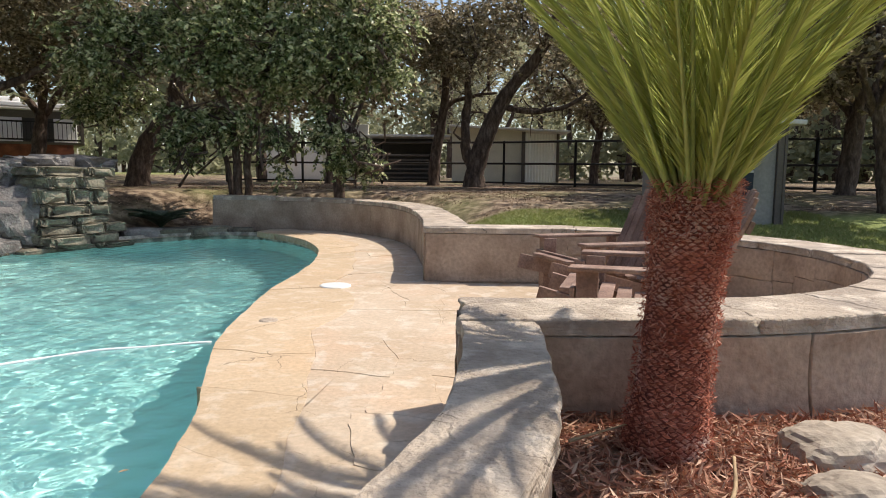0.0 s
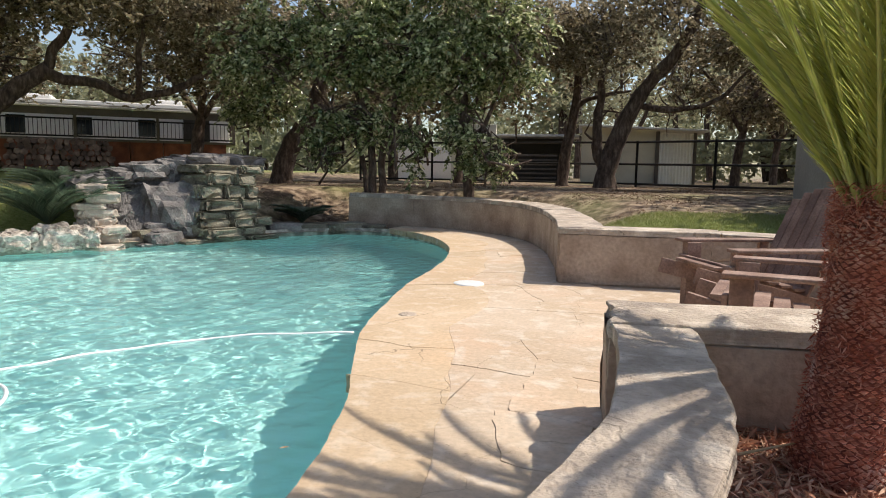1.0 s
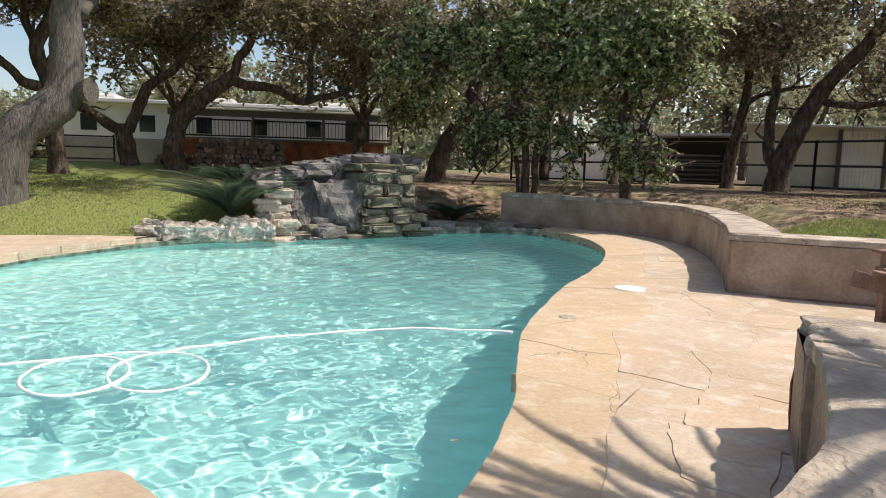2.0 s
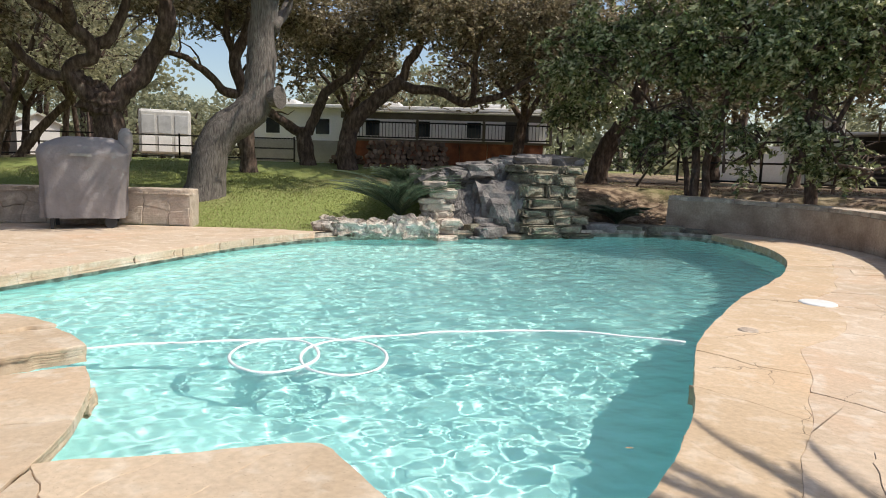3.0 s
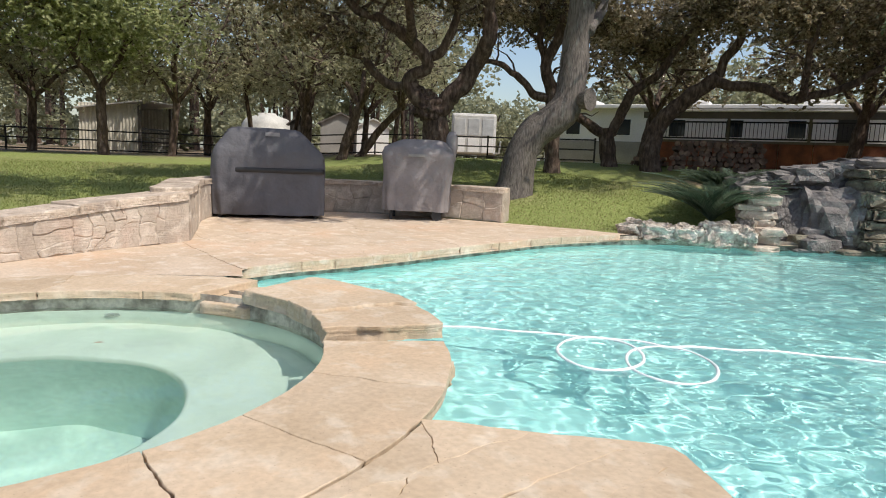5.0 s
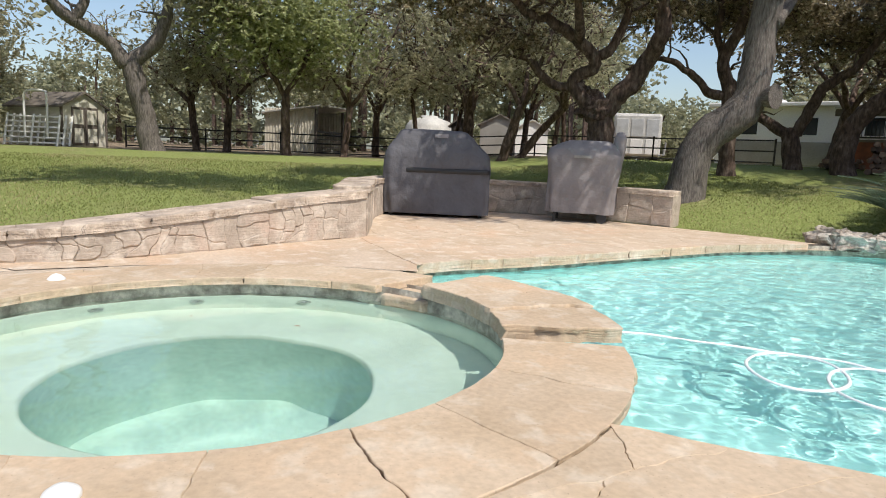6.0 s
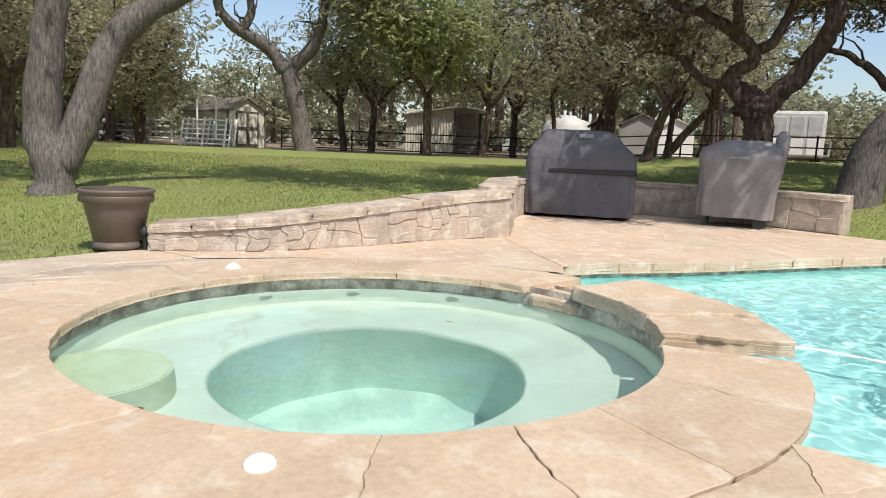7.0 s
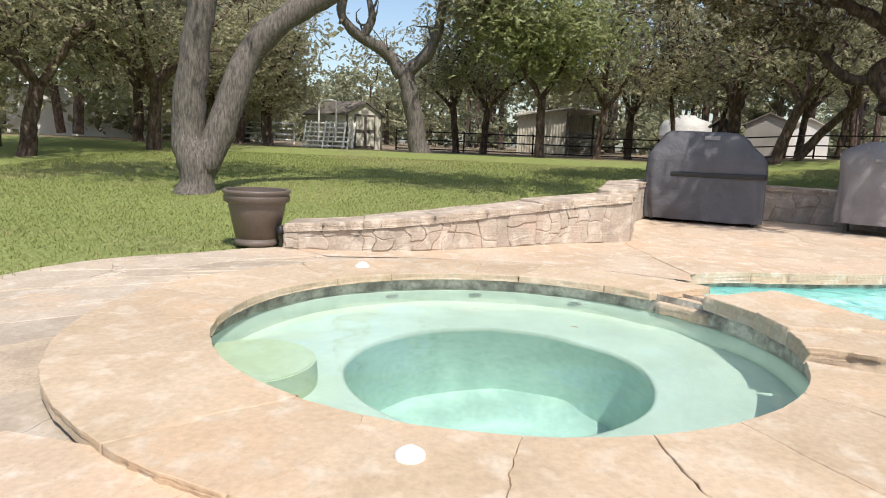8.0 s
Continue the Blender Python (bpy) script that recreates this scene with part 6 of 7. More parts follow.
for k, (x, y, h, lx, ly) in enumerate(((-24.6, 7.2, 6.2, 0.3, 0.5), (-23.8, 8.6, 5.8, -0.2, 0.4), (-26.2, 10.2, 6.4, 0.2, -0.3), (-25.4, 4.0, 6.0, 0.1, -0.4), (-28.0, 6.0, 6.6, 0.2, 0.3))):
    oak(foot(x, y), h, 260 + k, "slender grey-barked live oak with a thin open crown", 1.5, 3200, 0.10, (lx, ly), "bark", "leaf_far_hazed", 0.05, 2.4, "slender oaks", 3)


def woods():
    """Oak woods all round: an outer belt, and nearer groves with gaps where the sky shows."""
    r = np.random.default_rng(300)
    pts, stems_v, stems_f = [], [], []
    groves = [(r.uniform(35, 245), r.uniform(52, 74), r.uniform(6.0, 8.8)) for _ in range(120)]
    groves = [(a, d, 4.4 + 0.1 * (h - 6) * d / 10 if 142 < a < 152 or 190 < a < 200 else h) for a, d, h in groves]
    for a0, a1, d0, d1, n in ((38, 124, 36, 48, 34), (153, 187, 43, 52, 13), (203, 245, 30, 44, 18), (126, 139, 50, 58, 6)):
        groves += [(r.uniform(a0, a1), r.uniform(d0, d1), r.uniform(7.2, 10.0)) for _ in range(n)]
    for deg, d, h in groves:
        a = radians(deg)
        x, y = -1.2 + d * math.cos(a), -0.8 + d * math.sin(a)
        gz = 1.05
        for q in range(7):
            c = (x + r.normal(0, 1.7), y + r.normal(0, 1.7), gz + (h * r.uniform(0.4, 0.86) if q > 1 else r.uniform(0.4, 2.2)))
            pts.append(blob_points(r, 30, c, (2.3, 2.3, 1.3), 0.05))
        for _ in range(2):
            sx, sy = x + r.normal(0, 1.5), y + r.normal(0, 1.5)
            v, f = tube_arrays([(sx, sy, 0.9), (sx + r.normal(0, 0.3), sy, gz + h * 0.4), (sx + r.normal(0, 0.5), sy + 0.2, gz + h * 0.75)], [0.2, 0.15, 0.06], 5, len(stems_v), False)
            stems_v += v
            stems_f += f
    top = tagged(new("far_woods"), "hazy grey-green oak woods round the property", "woods", kind="stuff")
    cen, way = sprays(r, np.concatenate(pts), 10, 0.9, 0.1)
    leaf_mesh("foliage", cen + r.normal(size=cen.shape) * 0.12, 0.235, M["leaf_wood_hazed"], top, r, long=1.5, turned=0.6, dirs=way)
    mesh_part("stems", stems_v, stems_f, M["bark"], top)


woods()


# ---- fences ----
def pipe_fence(points, label, rails=(0.25, 0.75, 1.25), height=1.3, rad=0.03, mat="iron", spacing=2.6):
    top = thing("pipe_fence", (*points[0], 0), label, "fence")
    o = Vector((*points[0], 0))
    for a, b_ in zip(points, points[1:]):
        A, B = Vector((*a, land_at(*a))), Vector((*b_, land_at(*b_)))
        n = max(1, round((B - A).length / spacing))
        for i in range(n + 1):
            p = A.lerp(B, i / n) - o
            v, f = tube_arrays([p - UP * 0.2, p + UP * height], [rad * 1.25] * 2, 6)
            mesh_part("post", v, f, M[mat], top)
        for h in rails:
            v, f = tube_arrays([A + UP * h - o, B + UP * h - o], [rad] * 2, 6)
            mesh_part("rail", v, f, M[mat], top)
    return top


pipe_fence([(-8.0, 20.2), (-3.0, 19.4), (0.6, 18.4), (2.4, 17.1), (7.5, 14.8), (12.0, 13.0)], "dark iron pipe fence with three rails", (0.08, 0.62, 1.22), 1.26)
pipe_fence([(-26.8, -6.3), (-27.0, -1.0), (-27.0, 1.5), (-26.6, 3.6), (-24.0, 8.0), (-21.0, 11.0), (-18.1, 13.3)], "dark iron pipe fence along the far lawn", (0.08, 0.42, 0.74), 0.8, 0.025)
pipe_fence([(-29.5, -17.5), (-31.3, -12.0)], "white rail fence under the trees", (0.2, 0.45, 0.7, 0.95), 1.0, 0.04, "white", 1.3)


# ---- sheds and huts ----
def gabled(name, at, rz, w, d, eave, ridge, wall_m, roof_m, label, category, over=0.15):
    """A small gabled building: front along x, standing at its front left corner."""
    top = thing(name, at, label, category, rz=rz)
    v = [(0, 0, -0.3), (w, 0, -0.3), (w, d, -0.3), (0, d, -0.3), (0, 0, eave), (w, 0, eave), (w, d, eave), (0, d, eave), (w / 2, 0, ridge), (w / 2, d, ridge)]
    mesh_part("wall", v, [(0, 1, 5, 8, 4), (1, 2, 6, 5), (2, 3, 7, 9, 6), (3, 0, 4, 7)], M[wall_m], top)
    for s in (-1, 1):
        x0, x1 = w / 2, w / 2 + s * (w / 2 + over)
        drop = (ridge - eave) * (w / 2 + over) / (w / 2)
        bm = bmesh.new()
        vs = [bm.verts.new(p) for p in ((x0, -over, ridge), (x1, -over, ridge - drop), (x1, d + over, ridge - drop), (x0, d + over, ridge))]
        f = bm.faces.new(vs)
        g = bmesh.ops.extrude_face_region(bm, geom=[f])
        bmesh.ops.translate(bm, vec=(0, 0, 0.06), verts=[q for q in g["geom"] if isinstance(q, bmesh.types.BMVert)])
        part("roof_slope", bm, M[roof_m], top)
    return top


z = land_at(-23.5, -7)
shed = gabled("garden_shed", (-23.45, -7.4, z), 140, 1.5, 2.6, 1.2, 1.62, "siding", "shingle", "cream wooden garden shed with brown double doors", "shed", 0.1)
for k in range(2):
    door = box_part("door", (0.31 + 0.45 * k, 0.74 + 0.45 * k, -0.05, -0.02, 0.04, 1.2), M["siding_dark"], shed, 0.005, label="brown-framed cream shed door")
    for q in range(2):
        box_part("panel", (0.37 + 0.45 * k, 0.68 + 0.45 * k, -0.065, -0.045, 0.12 + 0.56 * q, 0.56 + 0.56 * q), M["siding"], door, 0.004)
box_part("trim", (-0.02, 0.04, -0.03, 0.03, 0, 1.22), M["siding_dark"], shed, 0.0)
box_part("trim", (1.46, 1.52, -0.03, 0.03, 0, 1.2), M["siding_dark"], shed, 0.0)
# pale steel gate panels leaning on the shed
for k in range(3):
    pan = thing("gate_panel", (-23.6 - 0.16 * k, -9.0 + 0.12 * k, z), "pale steel livestock gate panel leaning on the shed", "gate panel", "leaning gate panels", 74)
    pan.rotation_euler.x = radians(-14)
    for q in range(6):
        v, f = tube_arrays([(0, 0, 0.08 + 0.16 * q), (1.6, 0, 0.08 + 0.16 * q)], [0.028] * 2, 8)
        mesh_part("rail", v, f, M["white"], pan)
    for x in (0, 0.8, 1.6):
        v, f = tube_arrays([(x, 0, 0), (x, 0, 0.95)], [0.034] * 2, 8)
        mesh_part("upright", v, f, M["white"], pan)
hoop = thing("steel_hoop", (-23.5, -8.4, z + 0.5), "bent pale steel pipe hoop standing among the gate panels", "pipe hoop", rz=74)
v, f = tube_arrays(smooth_line([(0, 0, -0.4), (0.02, 0, 0.9), (0.08, 0, 1.08), (0.6, 0, 1.1), (0.7, 0, 0.9), (0.68, 0, -0.3)], 24), [0.034] * 24, 8)
mesh_part("pipe", v, f, M["white"], hoop, smooth=True)


def corrugated(name, dims, along, parent, mat="tin", n=36, label=""):
    """A sheet of corrugated metal between two points, of that height."""
    (x0, y0), (x1, y1), z0, z1 = dims
    d = Vector((x1 - x0, y1 - y0, 0))
    nrm = Vector((d.y, -d.x, 0)).normalized()
    v, f = [], []
    for i in range(n + 1):
        p = Vector((x0, y0, 0)) + d * (i / n) + nrm * (0.03 if i % 2 else 0.0)
        v += [(p.x, p.y, z0), (p.x, p.y, z1)]
    f = [(2 * i, 2 * i + 2, 2 * i + 3, 2 * i + 1) for i in range(n)]
    return mesh_part(name, v, f, M[mat], parent, label)


def lean_to(at, rz, w, d, h0, h1, label, tin_side=True):
    """An open-fronted farm hut with a corrugated end and a single-pitch tin roof."""
    top = thing("farm_hut", at, label, "hut", rz=rz)
    corrugated("end_wall", ((0, 0), (0, d), -0.3, h0), 0, top, "tin_cream")
    corrugated("back_wall", ((0, d), (w, d), -0.3, h1), 0, top, "grey_wall")
    corrugated("end_wall", ((w, d), (w, 0), -0.3, h0), 0, top)
    bm = bmesh.new()
    vs = [bm.verts.new(p) for p in ((-0.2, -0.35, h0 + 0.12), (w + 0.2, -0.35, h0 + 0.12), (w + 0.2, d + 0.2, h1), (-0.2, d + 0.2, h1))]
    f = bm.faces.new(vs)
    g = bmesh.ops.extrude_face_region(bm, geom=[f])
    bmesh.ops.translate(bm, vec=(0, 0, 0.05), verts=[q for q in g["geom"] if isinstance(q, bmesh.types.BMVert)])
    part("roof", bm, M["tin"], top)
    for x in (0.05, w - 0.05):
        box_part("post", (x - 0.05, x + 0.05, 0.0, 0.1, -0.3, h0), M["siding_dark"], top, 0.005)
    bars = box_part("fence_panel", (0.1, w * 0.95, 0.02, 0.06, 0.9, 0.96), M["iron"], top, 0.0)
    for q in range(5):
        box_part("bar", (0.1, w * 0.95, 0.02, 0.05, 0.12 + 0.16 * q, 0.15 + 0.16 * q), M["iron"], bars, 0.0)
    return top


lean_to((-29.2, 0.45, land_at(-29.2, 0.5)), 150, 2.7, 2.4, 1.85, 1.6, "open farm hut with cream corrugated ends and a tin roof")
# cream box hut and corrugated pen behind the right-hand fence
h = thing("farm_hut", (-0.9, 23.4, land_at(-0.6, 23.4)), "cream farm hut with a corrugated panel under a tin roof", "hut")
box_part("body", (0, 2.6, 0, 3, -0.3, 1.95), M["siding"], h, 0.02)
# white coach colour imitates sunlight on this panel, which the sun misses
corrugated("sun_white_tin_panel", ((2.6, -0.1), (3.85, 0.55), -0.2, 1.75), 0, h, "rv", n=22)
box_part("frame_post", (2.5, 2.62, -0.16, -0.04, -0.3, 1.8), M["siding_dark"], h)
box_part("frame_post", (3.84, 3.94, 0.5, 0.62, -0.3, 1.8), M["siding_dark"], h)
box_part("roof", (-0.2, 4.1, -0.4, 3.2, 1.95, 2.02), M["tin"], h, 0.01, Matrix.Rotation(radians(2.5), 4, "Y"))
h = thing("farm_hut", (-6.2, 25.5, land_at(-5, 25)), "dark open cattle shelter behind a stack of rails", "hut")
box_part("side_wall", (0.2, 2.0, 0, 0.15, -0.3, 2.2), M["siding"], h)
# near-black sheet puts the shade of the open shelter into its colour
box_part("inside", (2.0, 4.8, 1.2, 1.3, -0.3, 1.9), M["dark"], h)
box_part("roof", (1.9, 5.2, -0.2, 1.6, 1.72, 1.8), M["tin"], h, 0.01)
for q in range(6):
    box_part("stacked_rail", (2.2, 4.4, -0.6, -0.52, 0.1 + 0.17 * q, 0.17 + 0.17 * q), M["siding_dark"], h, 0.01)
# the barn with blue-trimmed doors
barn = thing("utility_shed", (2.45, 9.0, land_at(3.0, 9.2)), "pale grey storage shed with dark blue door trim", "shed")
barn.scale = (1.1, 1.1, 1.14)
box_part("body", (0, 1.22, 0.02, 1.8, -0.3, 1.26), M["grey_wall"], barn, 0.01)
box_part("corner_post", (1.22, 1.30, -0.02, 0.08, -0.3, 1.28), M["siding_dark"], barn, 0.005)
box_part("corner_trim", (1.30, 1.335, -0.03, 0.03, -0.3, 1.26), M["siding_dark"], barn, 0.004)
box_part("roof", (-0.1, 1.45, -0.12, 1.9, 1.27, 1.33), M["tin"], barn, 0.01, Matrix.Rotation(radians(3), 4, "Y") @ Matrix.Translation((0, 0, 0.04)))
door = box_part("door", (0.06, 0.80, -0.03, 0.0, 0.02, 1.12), M["grey_wall"], barn, 0.004, label="pale grey door framed in dark blue")
for dims in ((0.78, 0.91, -0.05, -0.03, 0.0, 1.14), (0.0, 0.1, -0.05, -0.03, 0.0, 1.14), (0.1, 0.78, -0.05, -0.03, 0.62, 0.69), (0.1, 0.78, -0.05, -0.03, 0.0, 0.06)):
    box_part("trim_board", dims, M["teal"], door, 0.004)
box_part("hinge", (0.76, 0.90, -0.07, -0.05, 0.64, 0.67), M["white_iron"], door, 0.004)
box_part("hinge", (0.76, 0.90, -0.07, -0.05, 0.05, 0.08), M["white_iron"], door, 0.004)

# long low stable far behind the lawn trees
stable = gabled("stable", (-28.1, -23.9, 1.0), 124, 5.8, 3.0, 1.7, 2.3, "rv", "shingle", "white stable with red doors far behind the trees", "stable", 0.2)
for k in range(4):
    box_part("door", (0.35 + 1.4 * k, 1.15 + 1.4 * k, 3.0, 3.05, 0.0, 1.35), M["red"], stable, 0.01, label="red stable door")

# small hut, water tank and stock trailer
# grey walls in place of cream imitate the shade on this hut
gabled("farm_hut", (-34.0, 9.0, 1.0), 70, 2.0, 3.2, 1.55, 2.05, "grey_wall", "shingle", "small hut greyed for shade, with a dark gable roof, beyond the fence", "hut", 0.15)
gabled("farm_hut", (-32.8, 10.5, 1.0), 70, 1.6, 2.4, 1.4, 1.8, "rv", "tin", "small white lean-to hut beyond the fence", "hut", 0.12)
gabled("bird_house_hut", (-31.5, 6.8, 1.0), 70, 0.9, 0.9, 1.35, 1.7, "dark", "shingle", "little dark timber hut in front of the water tank", "hut", 0.15)
tank = thing("water_tank", (-37, 7.0, 0.9), "round white ribbed water tank with a domed top", "water tank")
bm = bmesh.new()
prof = [(1.3, 0), (1.3, 0.5), (1.34, 0.52), (1.3, 0.56), (1.3, 1.0), (1.34, 1.02), (1.3, 1.06), (1.3, 1.5), (1.1, 1.8), (0.5, 2.0), (0.45, 2.1), (0.0, 2.12)]
v, f = [], []
for rr, zz in prof:
    v += [(rr * math.cos(2 * math.pi * k / 28), rr * math.sin(2 * math.pi * k / 28), zz) for k in range(28)]
for i in range(len(prof) - 1):
    f += [(i * 28 + k, i * 28 + (k + 1) % 28, (i + 1) * 28 + (k + 1) % 28, (i + 1) * 28 + k) for k in range(28)]
mesh_part("shell", v, f, M["tank"], tank, smooth=True)
tr = thing("stock_trailer", (-29.5, 14.1, 1.0), "white stock trailer parked beyond the fence", "trailer", rz=60)
box_part("body", (0, 2.15, 0, 4.5, 0.25, 2.2), M["tin"], tr, 0.12)
for q in range(3):
    box_part("side_panel", (0.12 + 0.68 * q, 0.66 + 0.68 * q, -0.03, 0.0, 1.15, 1.95), M["white_iron"], tr, 0.01)
    box_part("lower_panel", (0.12 + 0.68 * q, 0.66 + 0.68 * q, -0.03, 0.0, 0.35, 1.02), M["rv"], tr, 0.01)
for x in (0.2, 1.95):
    v, f = tube_arrays([(x - 0.12, 0.5, 0.2), (x + 0.12, 0.5, 0.2)], [0.3, 0.3], 16)
    mesh_part("wheel", v, f, M["black"], tr)
v, f = tube_arrays([(2.1, -0.03, 0.3), (2.3, -0.5, 0.35), (2.35, -0.6, 0.9)], [0.05, 0.05, 0.04], 6)
mesh_part("hitch", v, f, M["white_iron"], tr)


# ---- ranch house with its porch ----
def house():
    z0 = 1.05
    A, B = Vector((-19.6, 15.6, 0)), Vector((-9.5, 22.6, 0))
    ang = math.degrees(math.atan2(B.y - A.y, B.x - A.x))
    top = thing("ranch_house", (A.x, A.y, z0), "white coach-built house with a dark railed porch over red boards", "house", rz=ang)
    L, S = 8.2, 1.2
    box_part("wall", (-3.5, L + 0.3, 2.2, 5.5, 0, 2.15), M["rv"], top, 0.03)
    box_part("roof", (-3.8, L + 0.6, 1.9, 6, 2.15, 2.3), M["rv"], top, 0.03)
    for q in range(3):
        box_part("roof_unit", (-2.6 + 4.2 * q, -1.5 + 4.2 * q, 2.6, 3.8, 2.3, 2.52), M["rv"], top, 0.08)
    box_part("porch_roof", (S - 0.3, L + 0.3, -0.35, 1.5, 1.86, 1.93), M["tin"], top, 0.02)
    box_part("porch_fascia", (S - 0.28, L + 0.28, -0.32, -0.26, 1.64, 1.86), M["siding_dark"], top, 0.01)
    box_part("porch_deck", (S, L + 0.3, 0, 2.2, 0.86, 0.94), M["siding_dark"], top, 0.01)
    for q in range(7):
        box_part("red_board", (S + 1.0 * q, S + 0.985 + 1.0 * q, 0.0, 0.05, -0.3, 0.86), M["red"], top, 0.006)
    for h in (0.98, 1.52):
        box_part("hand_rail", (S, L + 0.3, -0.02, 0.03, h, h + 0.05), M["iron"], top, 0.004)
    for q in range(4):
        box_part("porch_post", (S + 2.4 * q, S + 2.4 * q + 0.09, -0.03, 0.06, 0.9, 1.86), M["siding_dark"], top, 0.005)
    bm = bmesh.new()
    box(bm, -0.009, 0.009, -0.006, 0.012, 1.0, 1.52)
    me = bpy.data.meshes.new("baluster")
    bm.to_mesh(me)
    bm.free()
    me.materials.append(M["iron"])
    for q in range(int((L + 0.2 - S) / 0.12)):
        o = new("baluster", me)
        o.parent, o.location = top, (S + 0.1 + 0.12 * q, 0, 0)
    for q in range(5):
        x = -2.6 + 2.0 * q
        win = box_part("window", (x, x + 0.55, 2.16, 2.2, 1.15, 1.75), M["glass"], top, 0.005)
        box_part("frame", (x - 0.05, x + 0.6, 2.17, 2.19, 1.10, 1.80), M["white"], win, 0.0)
    box_part("dark_door", (6.9, 7.8, 2.16, 2.2, 0.95, 1.84), M["dark"], top, 0.0)
    box_part("grille", (-3.2, 0.6, 2.12, 2.2, 0.05, 0.9), M["grey_wall"], top, 0.01)


house()
tagged(mesh_part("back_wall_panel", [(-9, 27, 0.6), (-3.5, 27.4, 0.6), (-3.5, 27.4, 2.2), (-9, 27, 2.2), (-9, 27.2, 0.6), (-3.5, 27.6, 0.6), (-3.5, 27.6, 2.2), (-9, 27.2, 2.2)], [(0, 1, 2, 3), (5, 4, 7, 6), (3, 2, 6, 7), (0, 3, 7, 4), (1, 5, 6, 2)], M["rv"]), "long white metal building side seen through the trees", "building")

# stacked firewood beside the oak
def wood_pile(at, rz, wide, high, seed):
    r = np.random.default_rng(seed)
    top = thing("firewood_stack", at, "stack of split dark firewood logs beside the oak", "firewood", rz=rz)
    z, row = 0.07, 0
    while z < high:
        x = -wide / 2 + (0.06 if row % 2 else 0.0) + 0.12 * z
        while x < wide / 2 - 0.12 * z:
            rad = r.uniform(0.055, 0.09)
            n = int(r.integers(5, 9))
            tilt = r.normal(0, 0.03, 2)
            v, f = tube_arrays([(x, -0.28 + r.normal(0, 0.05), z + r.normal(0, 0.01)), (x + tilt[0], 0.2, z + tilt[1])], [rad, rad * 0.95], n, wobble=0.4, r=r)
            mesh_part("log", v, f, M["log"], top)
            x += rad * 1.95
        z += 0.125
        row += 1


wood_pile(foot(-13.1, 13.15), 40, 2.3, 0.75, 401)
wood_pile(foot(-14.9, 12.6), 40, 0.9, 0.28, 402)


# ---- covered grill, covered smoker, pot ----
def draped(name, levels, mat, parent, seed, fold=0.02, label="", steps=64):
    """A fabric cover: rounded rectangles stacked from the hem up, with soft folds."""
    r = np.random.default_rng(seed)
    v, f = [], []
    off = Vector(tuple(r.uniform(-20, 20, 3)))
    for hx, hy, z, cx, rad in levels:
        for k in range(steps):
            a = 2 * math.pi * k / steps
            c, s = math.cos(a), math.sin(a)
            e = 2 / rad
            x = cx + hx * math.copysign(abs(c) ** e, c)
            y = hy * math.copysign(abs(s) ** e, s)
            w = noise.fractal(Vector((x * 3, y * 3, z * 1.5)) + off, 1.0, 2.0, 3) * fold
            fl = max(0, 1 - z / 1.0) * fold * 0.8 * math.sin(a * 11 + 3 * noise.noise(Vector((a, z, 0)) + off))
            d = Vector((c, s, 0))
            v.append(Vector((x, y, z + w * 0.5)) + d * (w + fl))
    n = len(levels)
    for i in range(n - 1):
        f += [(i * steps + k, i * steps + (k + 1) % steps, (i + 1) * steps + (k + 1) % steps, (i + 1) * steps + k) for k in range(steps)]
    v.append(Vector((levels[-1][3], 0, levels[-1][2] + 0.01)))
    f += [((n - 1) * steps + k, (n - 1) * steps + (k + 1) % steps, len(v) - 1) for k in range(steps)]
    return mesh_part(name, v, f, mat, parent, label, True)


def lerp_levels(levels, n):
    out = []
    for a, b_ in zip(levels, levels[1:]):
        out += [tuple(p + (q - p) * i / n for p, q in zip(a, b_)) for i in range(n)]
    return out + [levels[-1]]


grill = thing("covered_grill", (-12.08, 1.45, 0.0), "large barbecue grill under a dark grey strapped cover", "grill", rz=74)
GX = 0.86
draped("cover", lerp_levels([(GX * q[0], *q[1:]) for q in [(1.0, 0.36, 0.05, 0, 7), (1.02, 0.38, 0.4, 0, 7), (1.02, 0.38, 0.8, 0, 7), (1.01, 0.38, 0.97, 0, 7), (0.97, 0.37, 1.05, -0.01, 7), (0.80, 0.33, 1.22, -0.05, 7), (0.64, 0.29, 1.375, -0.08, 7), (0.56, 0.26, 1.405, -0.08, 7), (0.42, 0.2, 1.415, -0.08, 6)]], 4), M["cover"], grill, 501, 0.03)
st = draped("strap", [(0.73, 0.392, 0.72, 0.15, 9), (0.73, 0.40, 0.73, 0.15, 9), (0.73, 0.40, 0.785, 0.15, 9), (0.73, 0.392, 0.795, 0.15, 9)], M["black"], grill, 502, 0.008, "black strap across the cover")
mesh_part("vent", [(-0.05, -0.27, 1.29), (0.17, -0.27, 1.29), (0.17, -0.25, 1.35), (-0.05, -0.25, 1.35), (-0.05, -0.345, 1.29), (0.17, -0.345, 1.29), (0.17, -0.325, 1.35), (-0.05, -0.325, 1.35)], [(4, 5, 6, 7), (0, 4, 7, 3), (1, 2, 6, 5), (3, 7, 6, 2), (0, 1, 5, 4)], M["cover_light"], grill, "pale vent flap")
for x in (-0.74, 0.74):
    for y in (-0.25, 0.25):
        v, f = tube_arrays([(x - 0.03, y, 0.045), (x + 0.03, y, 0.045)], [0.045, 0.045], 12)
        mesh_part("caster", v, f, M["black"], grill)
box_part("base_frame", (-0.78, 0.78, -0.28, 0.28, 0.05, 0.12), M["black"], grill)

